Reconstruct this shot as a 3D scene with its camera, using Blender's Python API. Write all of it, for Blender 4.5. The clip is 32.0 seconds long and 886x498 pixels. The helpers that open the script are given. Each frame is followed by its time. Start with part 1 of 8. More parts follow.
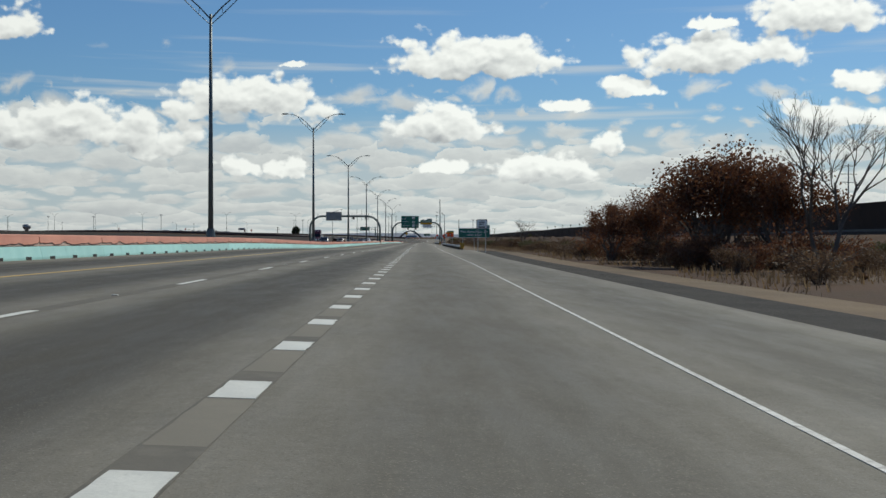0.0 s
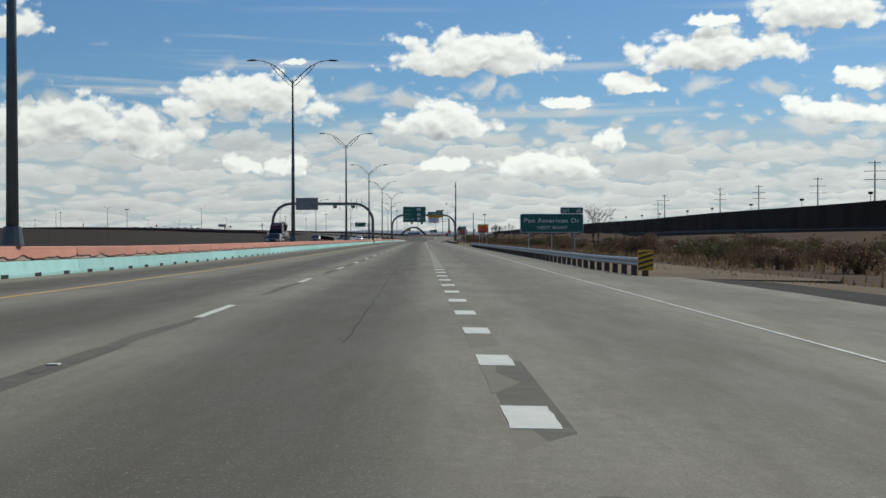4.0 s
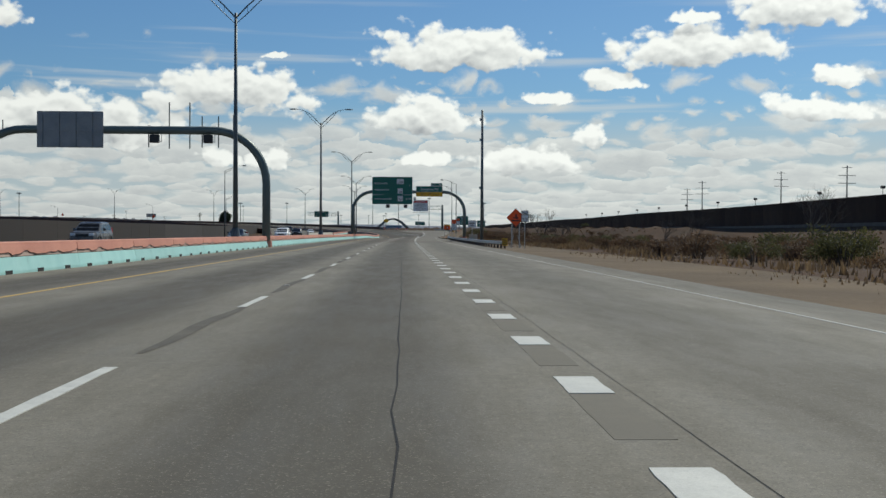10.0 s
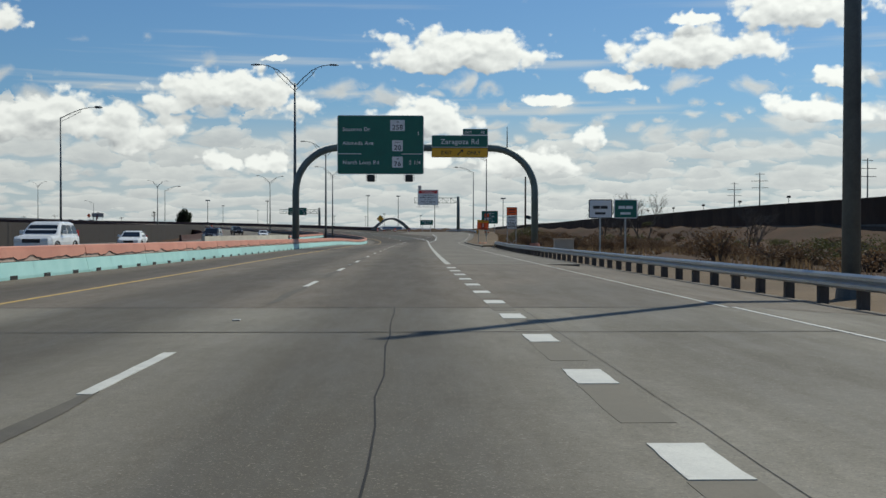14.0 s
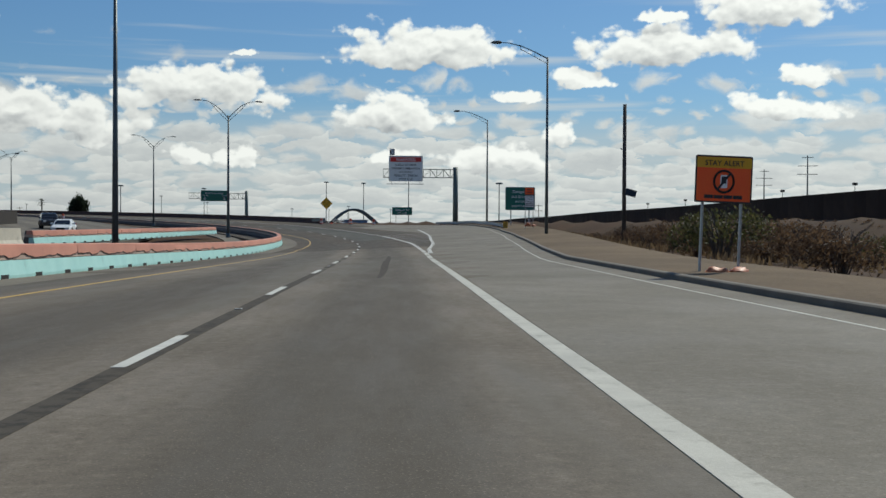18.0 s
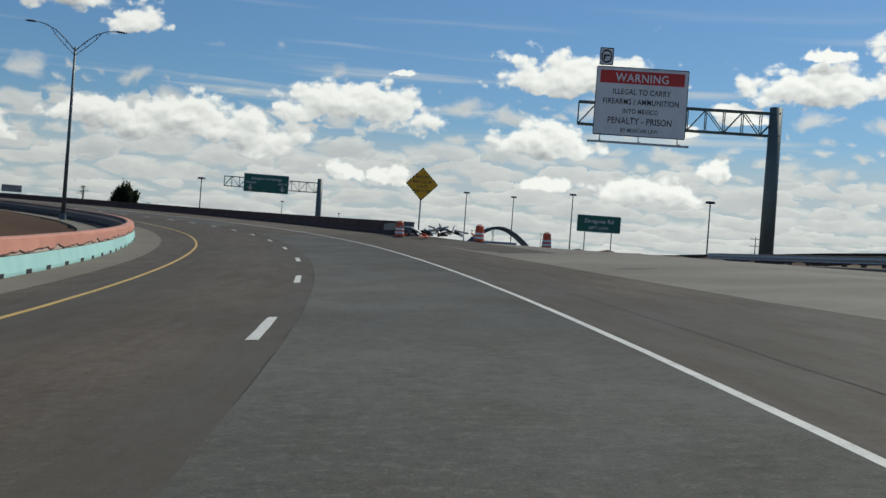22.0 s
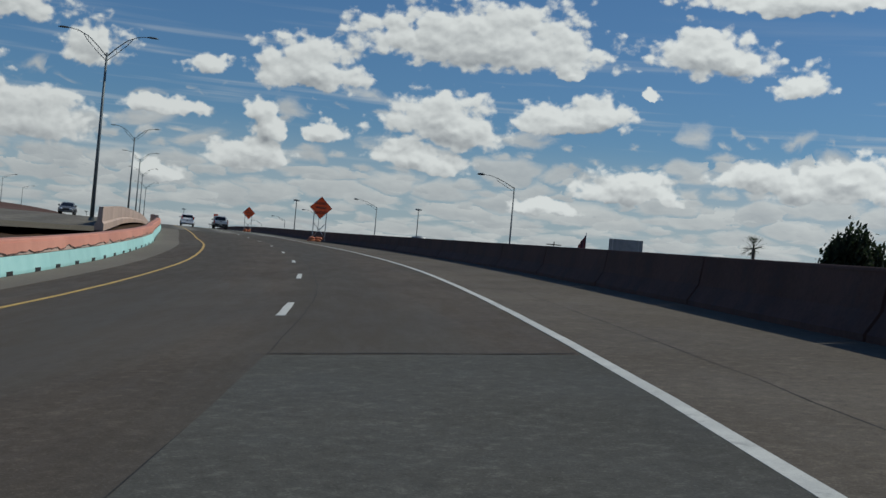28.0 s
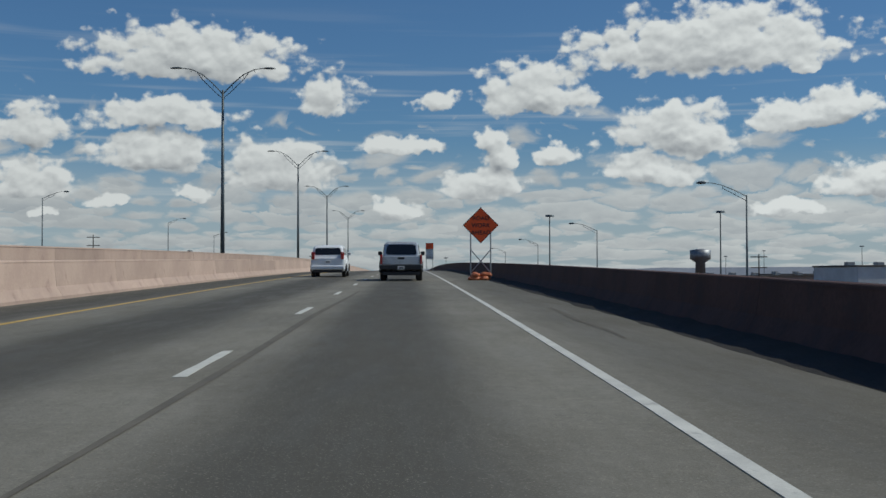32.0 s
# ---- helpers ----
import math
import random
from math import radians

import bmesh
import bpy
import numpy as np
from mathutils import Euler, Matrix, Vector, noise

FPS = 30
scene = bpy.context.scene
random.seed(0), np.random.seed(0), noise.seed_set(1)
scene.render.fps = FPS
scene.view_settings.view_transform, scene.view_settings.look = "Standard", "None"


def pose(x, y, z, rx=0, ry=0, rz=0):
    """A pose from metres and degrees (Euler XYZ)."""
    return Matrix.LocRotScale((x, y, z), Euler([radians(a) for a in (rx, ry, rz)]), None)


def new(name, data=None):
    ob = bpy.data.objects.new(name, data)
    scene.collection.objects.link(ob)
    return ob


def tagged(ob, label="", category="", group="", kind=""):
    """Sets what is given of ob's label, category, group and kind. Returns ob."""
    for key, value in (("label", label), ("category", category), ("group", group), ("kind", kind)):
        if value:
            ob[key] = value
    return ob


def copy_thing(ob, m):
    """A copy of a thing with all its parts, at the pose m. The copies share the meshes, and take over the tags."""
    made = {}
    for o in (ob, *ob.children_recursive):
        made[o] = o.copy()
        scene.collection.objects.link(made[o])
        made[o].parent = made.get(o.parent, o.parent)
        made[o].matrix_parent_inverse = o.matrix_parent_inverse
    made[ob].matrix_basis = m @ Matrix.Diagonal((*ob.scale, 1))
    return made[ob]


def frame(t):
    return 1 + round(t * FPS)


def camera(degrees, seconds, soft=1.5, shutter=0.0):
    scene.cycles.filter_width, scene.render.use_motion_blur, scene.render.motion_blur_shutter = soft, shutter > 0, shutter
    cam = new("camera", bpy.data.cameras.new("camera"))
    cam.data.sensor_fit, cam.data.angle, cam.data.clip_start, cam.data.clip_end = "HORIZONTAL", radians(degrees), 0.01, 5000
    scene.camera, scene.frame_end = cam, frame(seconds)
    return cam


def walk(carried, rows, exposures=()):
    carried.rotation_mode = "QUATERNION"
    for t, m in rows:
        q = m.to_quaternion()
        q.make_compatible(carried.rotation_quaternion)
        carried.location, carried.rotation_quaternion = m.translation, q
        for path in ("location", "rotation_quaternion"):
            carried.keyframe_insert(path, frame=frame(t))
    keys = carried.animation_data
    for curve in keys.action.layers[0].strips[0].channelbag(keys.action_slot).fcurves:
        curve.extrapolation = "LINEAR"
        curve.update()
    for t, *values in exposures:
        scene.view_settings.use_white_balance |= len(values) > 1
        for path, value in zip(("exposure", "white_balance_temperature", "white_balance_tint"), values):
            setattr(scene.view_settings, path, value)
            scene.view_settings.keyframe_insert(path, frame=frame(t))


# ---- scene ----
# ---- the camera's way ----
HEADS = [(-160, 0.0), (325, -0.05), (353, -0.1), (381, -0.3), (409, -0.42), (437, -0.45), (465, -0.82), (493, -1.17), (507, -1.34), (521, -1.29), (534, -0.99), (548, -0.46),
         (561, 0.35), (575, 2.0), (588, 3.71), (602, 5.81), (615, 8.39), (628, 11.0), (642, 13.3), (655, 15.33), (668, 17.8), (695, 23.6), (721, 29.6), (749, 35.5), (762, 38.3),
         (776, 40.7), (789, 42.8), (803, 44.7), (816, 46.5), (829, 48.2), (843, 49.4), (856, 50.0), (869, 50.2), (1500, 50.2)]
GRADES = [(-160, 0.0), (520, -0.05), (548, 0.04), (575, 0.5), (602, 0.84), (628, 1.11), (655, 1.24), (816, 1.13), (869, 1.04), (960, 0.6), (1060, -0.2), (1500, -0.6)]
BANKS = [(-160, -2.1), (85, -2.1), (150, 0.0), (515, 0.1), (534, 1.0), (548, 1.9), (575, 3.2), (602, 4.2), (655, 4.9), (762, 4.9), (790, 4.6), (816, 3.4), (843, 1.5), (869, 0.0), (1500, 0.0)]
EYE = 1.10
DOT0 = 366.0
# ---- the road's line ----
DS = 2.0
S_GRID = np.arange(-160.0, 1500.0 + DS, DS)
HEADING = np.interp(S_GRID, [s for s, h in HEADS], [h for s, h in HEADS])
_k = np.hanning(15) / np.hanning(15).sum()
HEADING = np.convolve(np.pad(HEADING, 7, mode="edge"), _k, mode="valid")
GRADE = np.interp(S_GRID, [s for s, g in GRADES], [g for s, g in GRADES])
GRADE = np.convolve(np.pad(GRADE, 7, mode="edge"), _k, mode="valid")
BANK = np.interp(S_GRID, [s for s, g in BANKS], [g for s, g in BANKS])
BANK = np.convolve(np.pad(BANK, 7, mode="edge"), _k, mode="valid")
_h = np.radians(HEADING)
LINE_X = np.cumsum(-np.sin(_h) * DS)
LINE_Y = np.cumsum(np.cos(_h) * DS)
LINE_Z = np.cumsum(np.tan(np.radians(GRADE)) * DS)
_i0 = int(round(160.0 / DS))
LINE_X, LINE_Y, LINE_Z = LINE_X - LINE_X[_i0], LINE_Y - LINE_Y[_i0], LINE_Z - LINE_Z[_i0]


def at_s(s, values):
    return float(np.interp(s, S_GRID, values))


def road(s, u, h=0.0):
    """The place s metres along the road's line, u to its right and h above the carriageway."""
    hd = radians(at_s(s, HEADING))
    tilt = math.tan(radians(at_s(s, BANK))) * max(-11.0, min(8.5, u))
    if u > 3.7:
        # the shoulder of the straight falls away to the guardrail
        tilt -= 0.065 * (min(u, 6.5) - 3.7) * float(np.interp(s, [130, 152, 470, 500], [0, 1, 1, 0]))
    return Vector((at_s(s, LINE_X) + math.cos(hd) * u, at_s(s, LINE_Y) + math.sin(hd) * u, at_s(s, LINE_Z) + tilt + h))


def on_road(s, u, h=0.0, turn=0.0, lean=False):
    """A pose on the road: x to the right, y ahead."""
    m = Matrix.Translation(road(s, u, h)) @ Matrix.Rotation(radians(at_s(s, HEADING) + turn), 4, "Z")
    if lean:
        m = m @ Matrix.Rotation(radians(at_s(s, GRADE)), 4, "X") @ Matrix.Rotation(-radians(at_s(s, BANK)), 4, "Y")
    return m


# time, metres along, metres right, yaw, pitch, roll
WAY = [
    (0.0, 0.00, 1.22, -1.15, -0.45, -0.09),
    (0.5, 13.31, 1.01, -1.01, -0.33, 0.04),
    (1.0, 26.57, 0.80, -0.97, -0.36, 0.18),
    (1.5, 39.82, 0.55, -0.98, -0.31, 0.22),
    (2.0, 53.06, 0.29, -0.97, -0.22, 0.22),
    (2.5, 66.33, -0.01, -1.04, -0.30, 0.11),
    (3.0, 79.62, -0.30, -1.02, -0.41, 0.05),
    (3.5, 92.93, -0.53, -1.03, -0.51, 0.03),
    (4.0, 106.26, -0.75, -1.08, -0.58, 0.05),
    (4.5, 119.61, -0.92, -1.17, -0.62, 0.12),
    (5.0, 132.98, -1.02, -1.34, -0.83, -0.02),
    (5.5, 146.37, -1.01, -1.54, -0.94, -0.08),
    (6.0, 159.79, -1.00, -1.70, -0.97, 0.03),
    (6.5, 173.25, -1.06, -1.69, -1.01, 0.13),
    (7.0, 186.77, -1.11, -1.67, -1.01, 0.08),
    (7.5, 200.36, -1.17, -1.68, -0.99, -0.07),
    (8.0, 214.01, -1.23, -1.80, -1.01, -0.09),
    (8.5, 227.70, -1.28, -1.89, -1.05, -0.21),
    (9.0, 241.41, -1.34, -1.92, -1.11, -0.31),
    (9.5, 255.15, -1.35, -2.01, -0.93, -0.28),
    (10.0, 268.93, -1.37, -2.06, -0.84, -0.30),
    (10.5, 282.79, -1.39, -1.92, -0.66, -0.13),
    (11.0, 296.71, -1.40, -1.83, -0.70, -0.05),
    (11.5, 310.69, -1.42, -1.81, -0.68, -0.09),
    (12.0, 324.68, -1.44, -1.87, -0.66, 0.01),
    (12.5, 338.67, -1.45, -1.93, -0.66, -0.02),
    (13.0, 352.66, -1.47, -1.87, -0.67, -0.14),
    (13.5, 366.66, -1.47, -1.82, -0.66, -0.15),
    (14.0, 380.69, -1.47, -2.03, -0.72, -0.10),
    (14.5, 394.75, -1.47, -2.15, -0.76, -0.06),
    (15.0, 408.84, -1.47, -2.16, -0.78, -0.03),
    (15.5, 422.96, -1.47, -2.04, -0.79, 0.02),
    (16.0, 437.09, -1.47, -2.19, -0.84, -0.02),
    (16.5, 451.19, -1.47, -2.60, -1.01, -0.37),
    (17.0, 465.24, -1.47, -3.15, -1.13, -0.39),
    (17.5, 479.22, -1.47, -3.45, -0.93, -0.50),
    (18.0, 493.10, -1.47, -3.59, -0.92, -0.32),
    (18.5, 506.90, -1.47, -3.73, -1.04, -0.21),
    (19.0, 520.61, -1.47, -3.52, -0.99, -0.33),
    (19.5, 534.26, -1.47, -3.14, -0.79, -1.32),
    (20.0, 547.87, -1.47, -2.63, -0.53, -2.12),
    (20.5, 561.43, -1.47, -1.90, -0.41, -2.48),
    (21.0, 574.94, -1.47, -0.12, -0.18, -3.46),
    (21.5, 588.38, -1.47, 1.60, -0.24, -4.30),
    (22.0, 601.75, -1.47, 3.70, 0.08, -4.20),
    (22.5, 615.07, -1.47, 6.31, 0.21, -4.44),
    (23.0, 628.34, -1.47, 9.17, 0.53, -4.69),
    (23.5, 641.57, -1.47, 11.48, 0.53, -4.66),
    (24.0, 654.77, -1.47, 13.41, 1.02, -5.16),
    (24.5, 667.98, -1.47, 15.75, 1.30, -5.20),
    (25.0, 681.24, -1.47, 18.67, 1.23, -5.19),
    (25.5, 694.57, -1.47, 21.66, 1.15, -5.14),
    (26.0, 707.98, -1.47, 24.65, 1.06, -5.06),
    (26.5, 721.46, -1.47, 27.64, 0.91, -4.96),
    (27.0, 734.99, -1.47, 30.61, 0.82, -5.02),
    (27.5, 748.56, -1.47, 33.55, 0.74, -5.06),
    (28.0, 762.12, -1.47, 36.23, 0.72, -5.08),
    (28.5, 775.65, -1.47, 38.38, 0.44, -5.10),
    (29.0, 789.15, -1.47, 40.53, 0.81, -4.92),
    (29.5, 802.59, -1.47, 42.48, 0.82, -4.38),
    (30.0, 815.97, -1.47, 44.43, 0.89, -3.65),
    (30.5, 829.30, -1.47, 46.38, 0.66, -2.52),
    (31.0, 842.58, -1.47, 47.54, 0.51, -1.63),
    (31.5, 855.84, -1.47, 48.28, 0.30, -0.48),
    (32.0, 869.07, -1.47, 48.40, 1.31, 0.10),
]
cam = camera(42.5, 32.0)
walk(cam, [(t, pose(*road(s, u, EYE), 90 + pitch, roll, yaw)) for t, s, u, yaw, pitch, roll in WAY], [(0.0, -0.42, 6520, 2), (20.0, -0.42, 6520, 2), (24.0, -0.52, 6600, 3), (27.5, -0.7, 6250, 3), (32.0, -0.68, 6250, 3)])

# world, sun and exposure
SUN_AZ, SUN_EL = -40.0, 46.5      # degrees left of +y, degrees above the horizon
world = bpy.data.worlds.new("sky")
scene.world = world
world.use_nodes = True


def build_sky():
    nt = world.node_tree
    nt.nodes.clear()
    N, L = nt.nodes.new, nt.links.new

    def math_node(op, a, b=None, clamp=False):
        n = N("ShaderNodeMath")
        n.operation, n.use_clamp = op, clamp
        for i, v in enumerate((a, b)):
            if v is None:
                continue
            if isinstance(v, (int, float)):
                n.inputs[i].default_value = v
            else:
                L(v, n.inputs[i])
        return n.outputs[0]

    def ramp(v, lo, hi):
        n = N("ShaderNodeMapRange")
        n.interpolation_type = "SMOOTHSTEP"
        L(v, n.inputs[0])
        n.inputs[1].default_value, n.inputs[2].default_value = lo, hi
        return n.outputs[0]

    def noise_node(vec, scale, detail=6.0, rough=0.55, dist=0.0):
        n = N("ShaderNodeTexNoise")
        L(vec, n.inputs["Vector"])
        n.inputs["Scale"].default_value = scale
        n.inputs["Detail"].default_value = detail
        n.inputs["Roughness"].default_value = rough
        n.inputs["Distortion"].default_value = dist
        return n.outputs["Fac"]

    def mix(f, a, b):
        n = N("ShaderNodeMix")
        n.data_type = "RGBA"
        L(f, n.inputs[0])
        for i, v in ((6, a), (7, b)):
            if isinstance(v, tuple):
                n.inputs[i].default_value = (*v, 1)
            else:
                L(v, n.inputs[i])
        return n.outputs[2]

    sky = N("ShaderNodeTexSky")
    sky.sky_type, sky.sun_disc = "NISHITA", False
    sky.sun_elevation, sky.sun_rotation = radians(SUN_EL), radians(-SUN_AZ)
    sky.air_density, sky.dust_density, sky.ozone_density = 1.0, 0.6, 2.0
    co = N("ShaderNodeTexCoord").outputs["Generated"]
    sep = N("ShaderNodeSeparateXYZ")
    L(co, sep.inputs[0])
    x, y, z = sep.outputs
    # azimuth (degrees, left positive) and elevation (degrees) of the ray
    az = math_node("MULTIPLY", math_node("ARCTAN2", math_node("MULTIPLY", x, -1.0), y), 57.2958)
    el = math_node("MULTIPLY", math_node("ARCSINE", z), 57.2958)
    comb = N("ShaderNodeCombineXYZ")
    L(az, comb.inputs[0]), L(el, comb.inputs[1])
    flat = comb.outputs[0]
    def cumulus(group, vec, add):
        """Heaped clouds: each is an ellipse with a flat foot, in degrees."""
        field = None
        for a0, e0, w, h in group:
            mp, foot, fold, far = (N("ShaderNodeVectorMath") for _ in range(4))
            mp.operation, foot.operation, fold.operation, far.operation = "MULTIPLY_ADD", "MULTIPLY", "MAXIMUM", "LENGTH"
            L(vec, mp.inputs[0])
            mp.inputs[1].default_value = (1 / w, 1 / h, 0)
            mp.inputs[2].default_value = (-a0 / w, -e0 / h, 0)
            L(mp.outputs[0], foot.inputs[0])
            foot.inputs[1].default_value = (-1, -2.2, 0)
            L(mp.outputs[0], fold.inputs[0]), L(foot.outputs[0], fold.inputs[1])
            L(fold.outputs[0], far.inputs[0])
            field = far.outputs["Value"] if field is None else math_node("MINIMUM", field, far.outputs["Value"])
        return math_node("ADD", math_node("SUBTRACT", 1.0, field), add)

    def shifted(da, de):
        n = N("ShaderNodeVectorMath")
        n.operation = "ADD"
        L(flat, n.inputs[0])
        n.inputs[1].default_value = (da, de, 0)
        return n.outputs[0]

    def stretched(vec, sx, sy):
        n = N("ShaderNodeMapping")
        n.inputs["Scale"].default_value = (sx, sy, 1.0)
        L(vec, n.inputs["Vector"])
        return n.outputs[0]

    def lumps(vec, scale, detail=3.0, rough=0.55, smooth=0.55):
        """Cauliflower billows, 1 in the middle of each lump."""
        n = N("ShaderNodeTexVoronoi")
        n.feature, n.voronoi_dimensions, n.normalize = "SMOOTH_F1", "2D", True
        n.inputs["Scale"].default_value = scale
        n.inputs["Detail"].default_value = detail
        n.inputs["Roughness"].default_value = rough
        n.inputs["Smoothness"].default_value = smooth
        L(vec, n.inputs["Vector"])
        return math_node("SUBTRACT", 1.0, n.outputs["Distance"])

    def warped(vec, scale, amount, detail=4.0):
        """The same place pushed about by noise, so that outlines billow."""
        n = N("ShaderNodeTexNoise")
        n.inputs["Scale"].default_value, n.inputs["Detail"].default_value, n.inputs["Roughness"].default_value = scale, detail, 0.58
        L(vec, n.inputs["Vector"])
        off, mad = N("ShaderNodeVectorMath"), N("ShaderNodeVectorMath")
        off.operation, mad.operation = "SUBTRACT", "MULTIPLY_ADD"
        L(n.outputs["Color"], off.inputs[0])
        off.inputs[1].default_value = (0.5, 0.5, 0.5)
        L(off.outputs[0], mad.inputs[0])
        mad.inputs[1].default_value = (amount * 1.5, amount, 0)
        L(vec, mad.inputs[2])
        return mad.outputs[0]

    def puffs(vec):
        return math_node("MULTIPLY", math_node("SUBTRACT", lumps(stretched(warped(vec, 1.1, 0.35, 2.0), 0.62, 0.95), 1.0, 2.4, 0.5, 0.3), 0.68), 1.35)

    up = shifted(-0.15, 0.60)
    shape, shape_up = cumulus(CLOUDS, warped(flat, 0.36, 2.1), 0.0), cumulus(CLOUDS, warped(up, 0.36, 2.1), 0.0)
    puff, puff_up = puffs(flat), puffs(shifted(-0.08, 0.24))
    fine = math_node("MULTIPLY", math_node("SUBTRACT", noise_node(flat, 1.6, 5.0, 0.6), 0.5), 0.62)
    heap = math_node("ADD", shape, math_node("ADD", puff, fine))
    dens = ramp(heap, 0.02, 0.32)
    # far deck: rows of small flat-footed clouds that close up towards the horizon
    def rows(sx, sy, dx, size):
        c = N("ShaderNodeCombineXYZ")
        L(math_node("ADD", math_node("MULTIPLY", az, sx), dx), c.inputs[0])
        L(math_node("MULTIPLY", math_node("LOGARITHM", math_node("ADD", math_node("MAXIMUM", el, -1.0), 1.8), 2.0), sy), c.inputs[1])
        v = warped(warped(c.outputs[0], 0.7, 0.9, 2.0), 2.0, 0.62, 6.0)
        cell = N("ShaderNodeTexVoronoi")
        cell.feature, cell.voronoi_dimensions = "F1", "2D"
        cell.inputs["Scale"].default_value = 1.0
        cell.inputs["Randomness"].default_value = 0.9
        L(v, cell.inputs["Vector"])
        off, foot, fold, far = (N("ShaderNodeVectorMath") for _ in range(4))
        off.operation, foot.operation, fold.operation, far.operation = "SUBTRACT", "MULTIPLY", "MAXIMUM", "LENGTH"
        L(v, off.inputs[0]), L(cell.outputs["Position"], off.inputs[1])
        L(off.outputs[0], foot.inputs[0])
        foot.inputs[1].default_value = (-1, -1.9, 0)
        L(off.outputs[0], fold.inputs[0]), L(foot.outputs[0], fold.inputs[1])
        L(fold.outputs[0], far.inputs[0])
        high = N("ShaderNodeSeparateXYZ")
        L(off.outputs[0], high.inputs[0])
        odd = N("ShaderNodeSeparateXYZ")
        L(cell.outputs["Color"], odd.inputs[0])
        f = math_node("SUBTRACT", math_node("SUBTRACT", size, far.outputs["Value"]), math_node("MULTIPLY", odd.outputs[0], 0.30))
        return f, math_node("ADD", high.outputs[1], math_node("MULTIPLY", math_node("SUBTRACT", odd.outputs[1], 0.5), 0.30))

    f1, h1 = rows(0.34, 3.0, 0.0, 0.74)
    f2, h2 = rows(0.62, 5.0, 7.3, 0.60)
    pick = math_node("GREATER_THAN", f1, f2)
    field = math_node("MAXIMUM", f1, f2)
    high = math_node("ADD", math_node("MULTIPLY", h1, pick), math_node("MULTIPLY", h2, math_node("SUBTRACT", 1.0, pick)))
    close = math_node("MULTIPLY", math_node("SUBTRACT", 4.9, el), 0.13)
    close = math_node("MINIMUM", math_node("MAXIMUM", close, -0.7), 0.14)
    patchy = math_node("MULTIPLY", math_node("SUBTRACT", noise_node(stretched(flat, 0.10, 0.25), 1.0, 2.0, 0.5), 0.5), 0.7)
    d0 = math_node("ADD", math_node("ADD", field, patchy), math_node("SUBTRACT", close, math_node("MULTIPLY", ramp(az, 12.0, 32.0), 0.08)))
    deck = math_node("MULTIPLY", ramp(d0, -0.06, 0.30), 0.86)
    veil = math_node("MULTIPLY", ramp(el, 6.6, 3.4), math_node("SUBTRACT", 0.62, math_node("MULTIPLY", ramp(az, 12.0, 32.0), 0.34)))
    # thin high streaks
    stm = N("ShaderNodeMapping")
    stm.inputs["Scale"].default_value = (0.05, 1.1, 1.0)
    stm.inputs["Rotation"].default_value = (0, 0, radians(1.5))
    L(flat, stm.inputs["Vector"])
    streak = math_node("MULTIPLY", ramp(noise_node(stm.outputs[0], 1.0, 4.0, 0.5), 0.53, 0.72), math_node("MULTIPLY", ramp(el, 14.0, 7.0), 0.6))
    haze = math_node("MULTIPLY", ramp(el, 7.5, 0.0), 0.5)
    # shading: bright where the cloud thins upwards, grey where more cloud lies above
    lit = math_node("ADD", math_node("MULTIPLY", math_node("SUBTRACT", shape_up, shape), 0.72), math_node("MULTIPLY", math_node("SUBTRACT", puff_up, puff), 1.15))
    thick = math_node("MULTIPLY", ramp(heap, 0.2, 1.0), 0.30)
    grey = math_node("ADD", math_node("ADD", lit, thick), 0.23, True)
    deck_grey = math_node("ADD", math_node("ADD", math_node("MULTIPLY", high, -0.55), math_node("MULTIPLY", math_node("SUBTRACT", noise_node(stretched(flat, 0.55, 1.2), 1.0, 6.0, 0.62), 0.5), 1.0)), math_node("ADD", math_node("MULTIPLY", ramp(d0, 0.1, 0.7), 0.14), 0.30), True)
    WHITE, GREY = (CLOUD_W, CLOUD_W * 0.99, CLOUD_W * 0.98), (CLOUD_W * 0.37, CLOUD_W * 0.385, CLOUD_W * 0.42)
    DECK_W, DECK_G = tuple(v * 0.80 for v in WHITE), tuple(v * 1.12 for v in GREY)
    # clouds towards the sun are brighter
    glow = N("ShaderNodeMapRange")
    glow.interpolation_type = "SMOOTHSTEP"
    L(az, glow.inputs[0])
    for i, v in enumerate((70.0, -30.0, 0.92, 1.20)):
        glow.inputs[i + 1].default_value = v

    def sunward(c):
        n = N("ShaderNodeVectorMath")
        n.operation = "SCALE"
        L(c, n.inputs[0])
        L(glow.outputs[0], n.inputs[3])
        return n.outputs[0]

    c_deck = sunward(mix(deck_grey, DECK_W, DECK_G))
    c_heap = sunward(mix(grey, WHITE, GREY))
    HAZE = (CLOUD_W * 0.52, CLOUD_W * 0.60, CLOUD_W * 0.68)
    sky_gain = N("ShaderNodeMix")
    sky_gain.data_type, sky_gain.blend_type = "RGBA", "MULTIPLY"
    sky_gain.inputs[0].default_value = 1.0
    L(sky.outputs[0], sky_gain.inputs[6])
    sky_gain.inputs[7].default_value = SKY_TINT
    col = mix(haze, sky_gain.outputs[2], HAZE)
    col = mix(streak, col, DECK_W)
    col = mix(veil, col, tuple(CLOUD_W * v for v in (0.60, 0.64, 0.69)))
    col = mix(deck, col, c_deck)
    col = mix(dens, col, c_heap)
    bg = N("ShaderNodeBackground")
    bg.inputs["Strength"].default_value = SKY_STRENGTH
    L(col, bg.inputs["Color"])
    L(bg.outputs[0], N("ShaderNodeOutputWorld").inputs["Surface"])


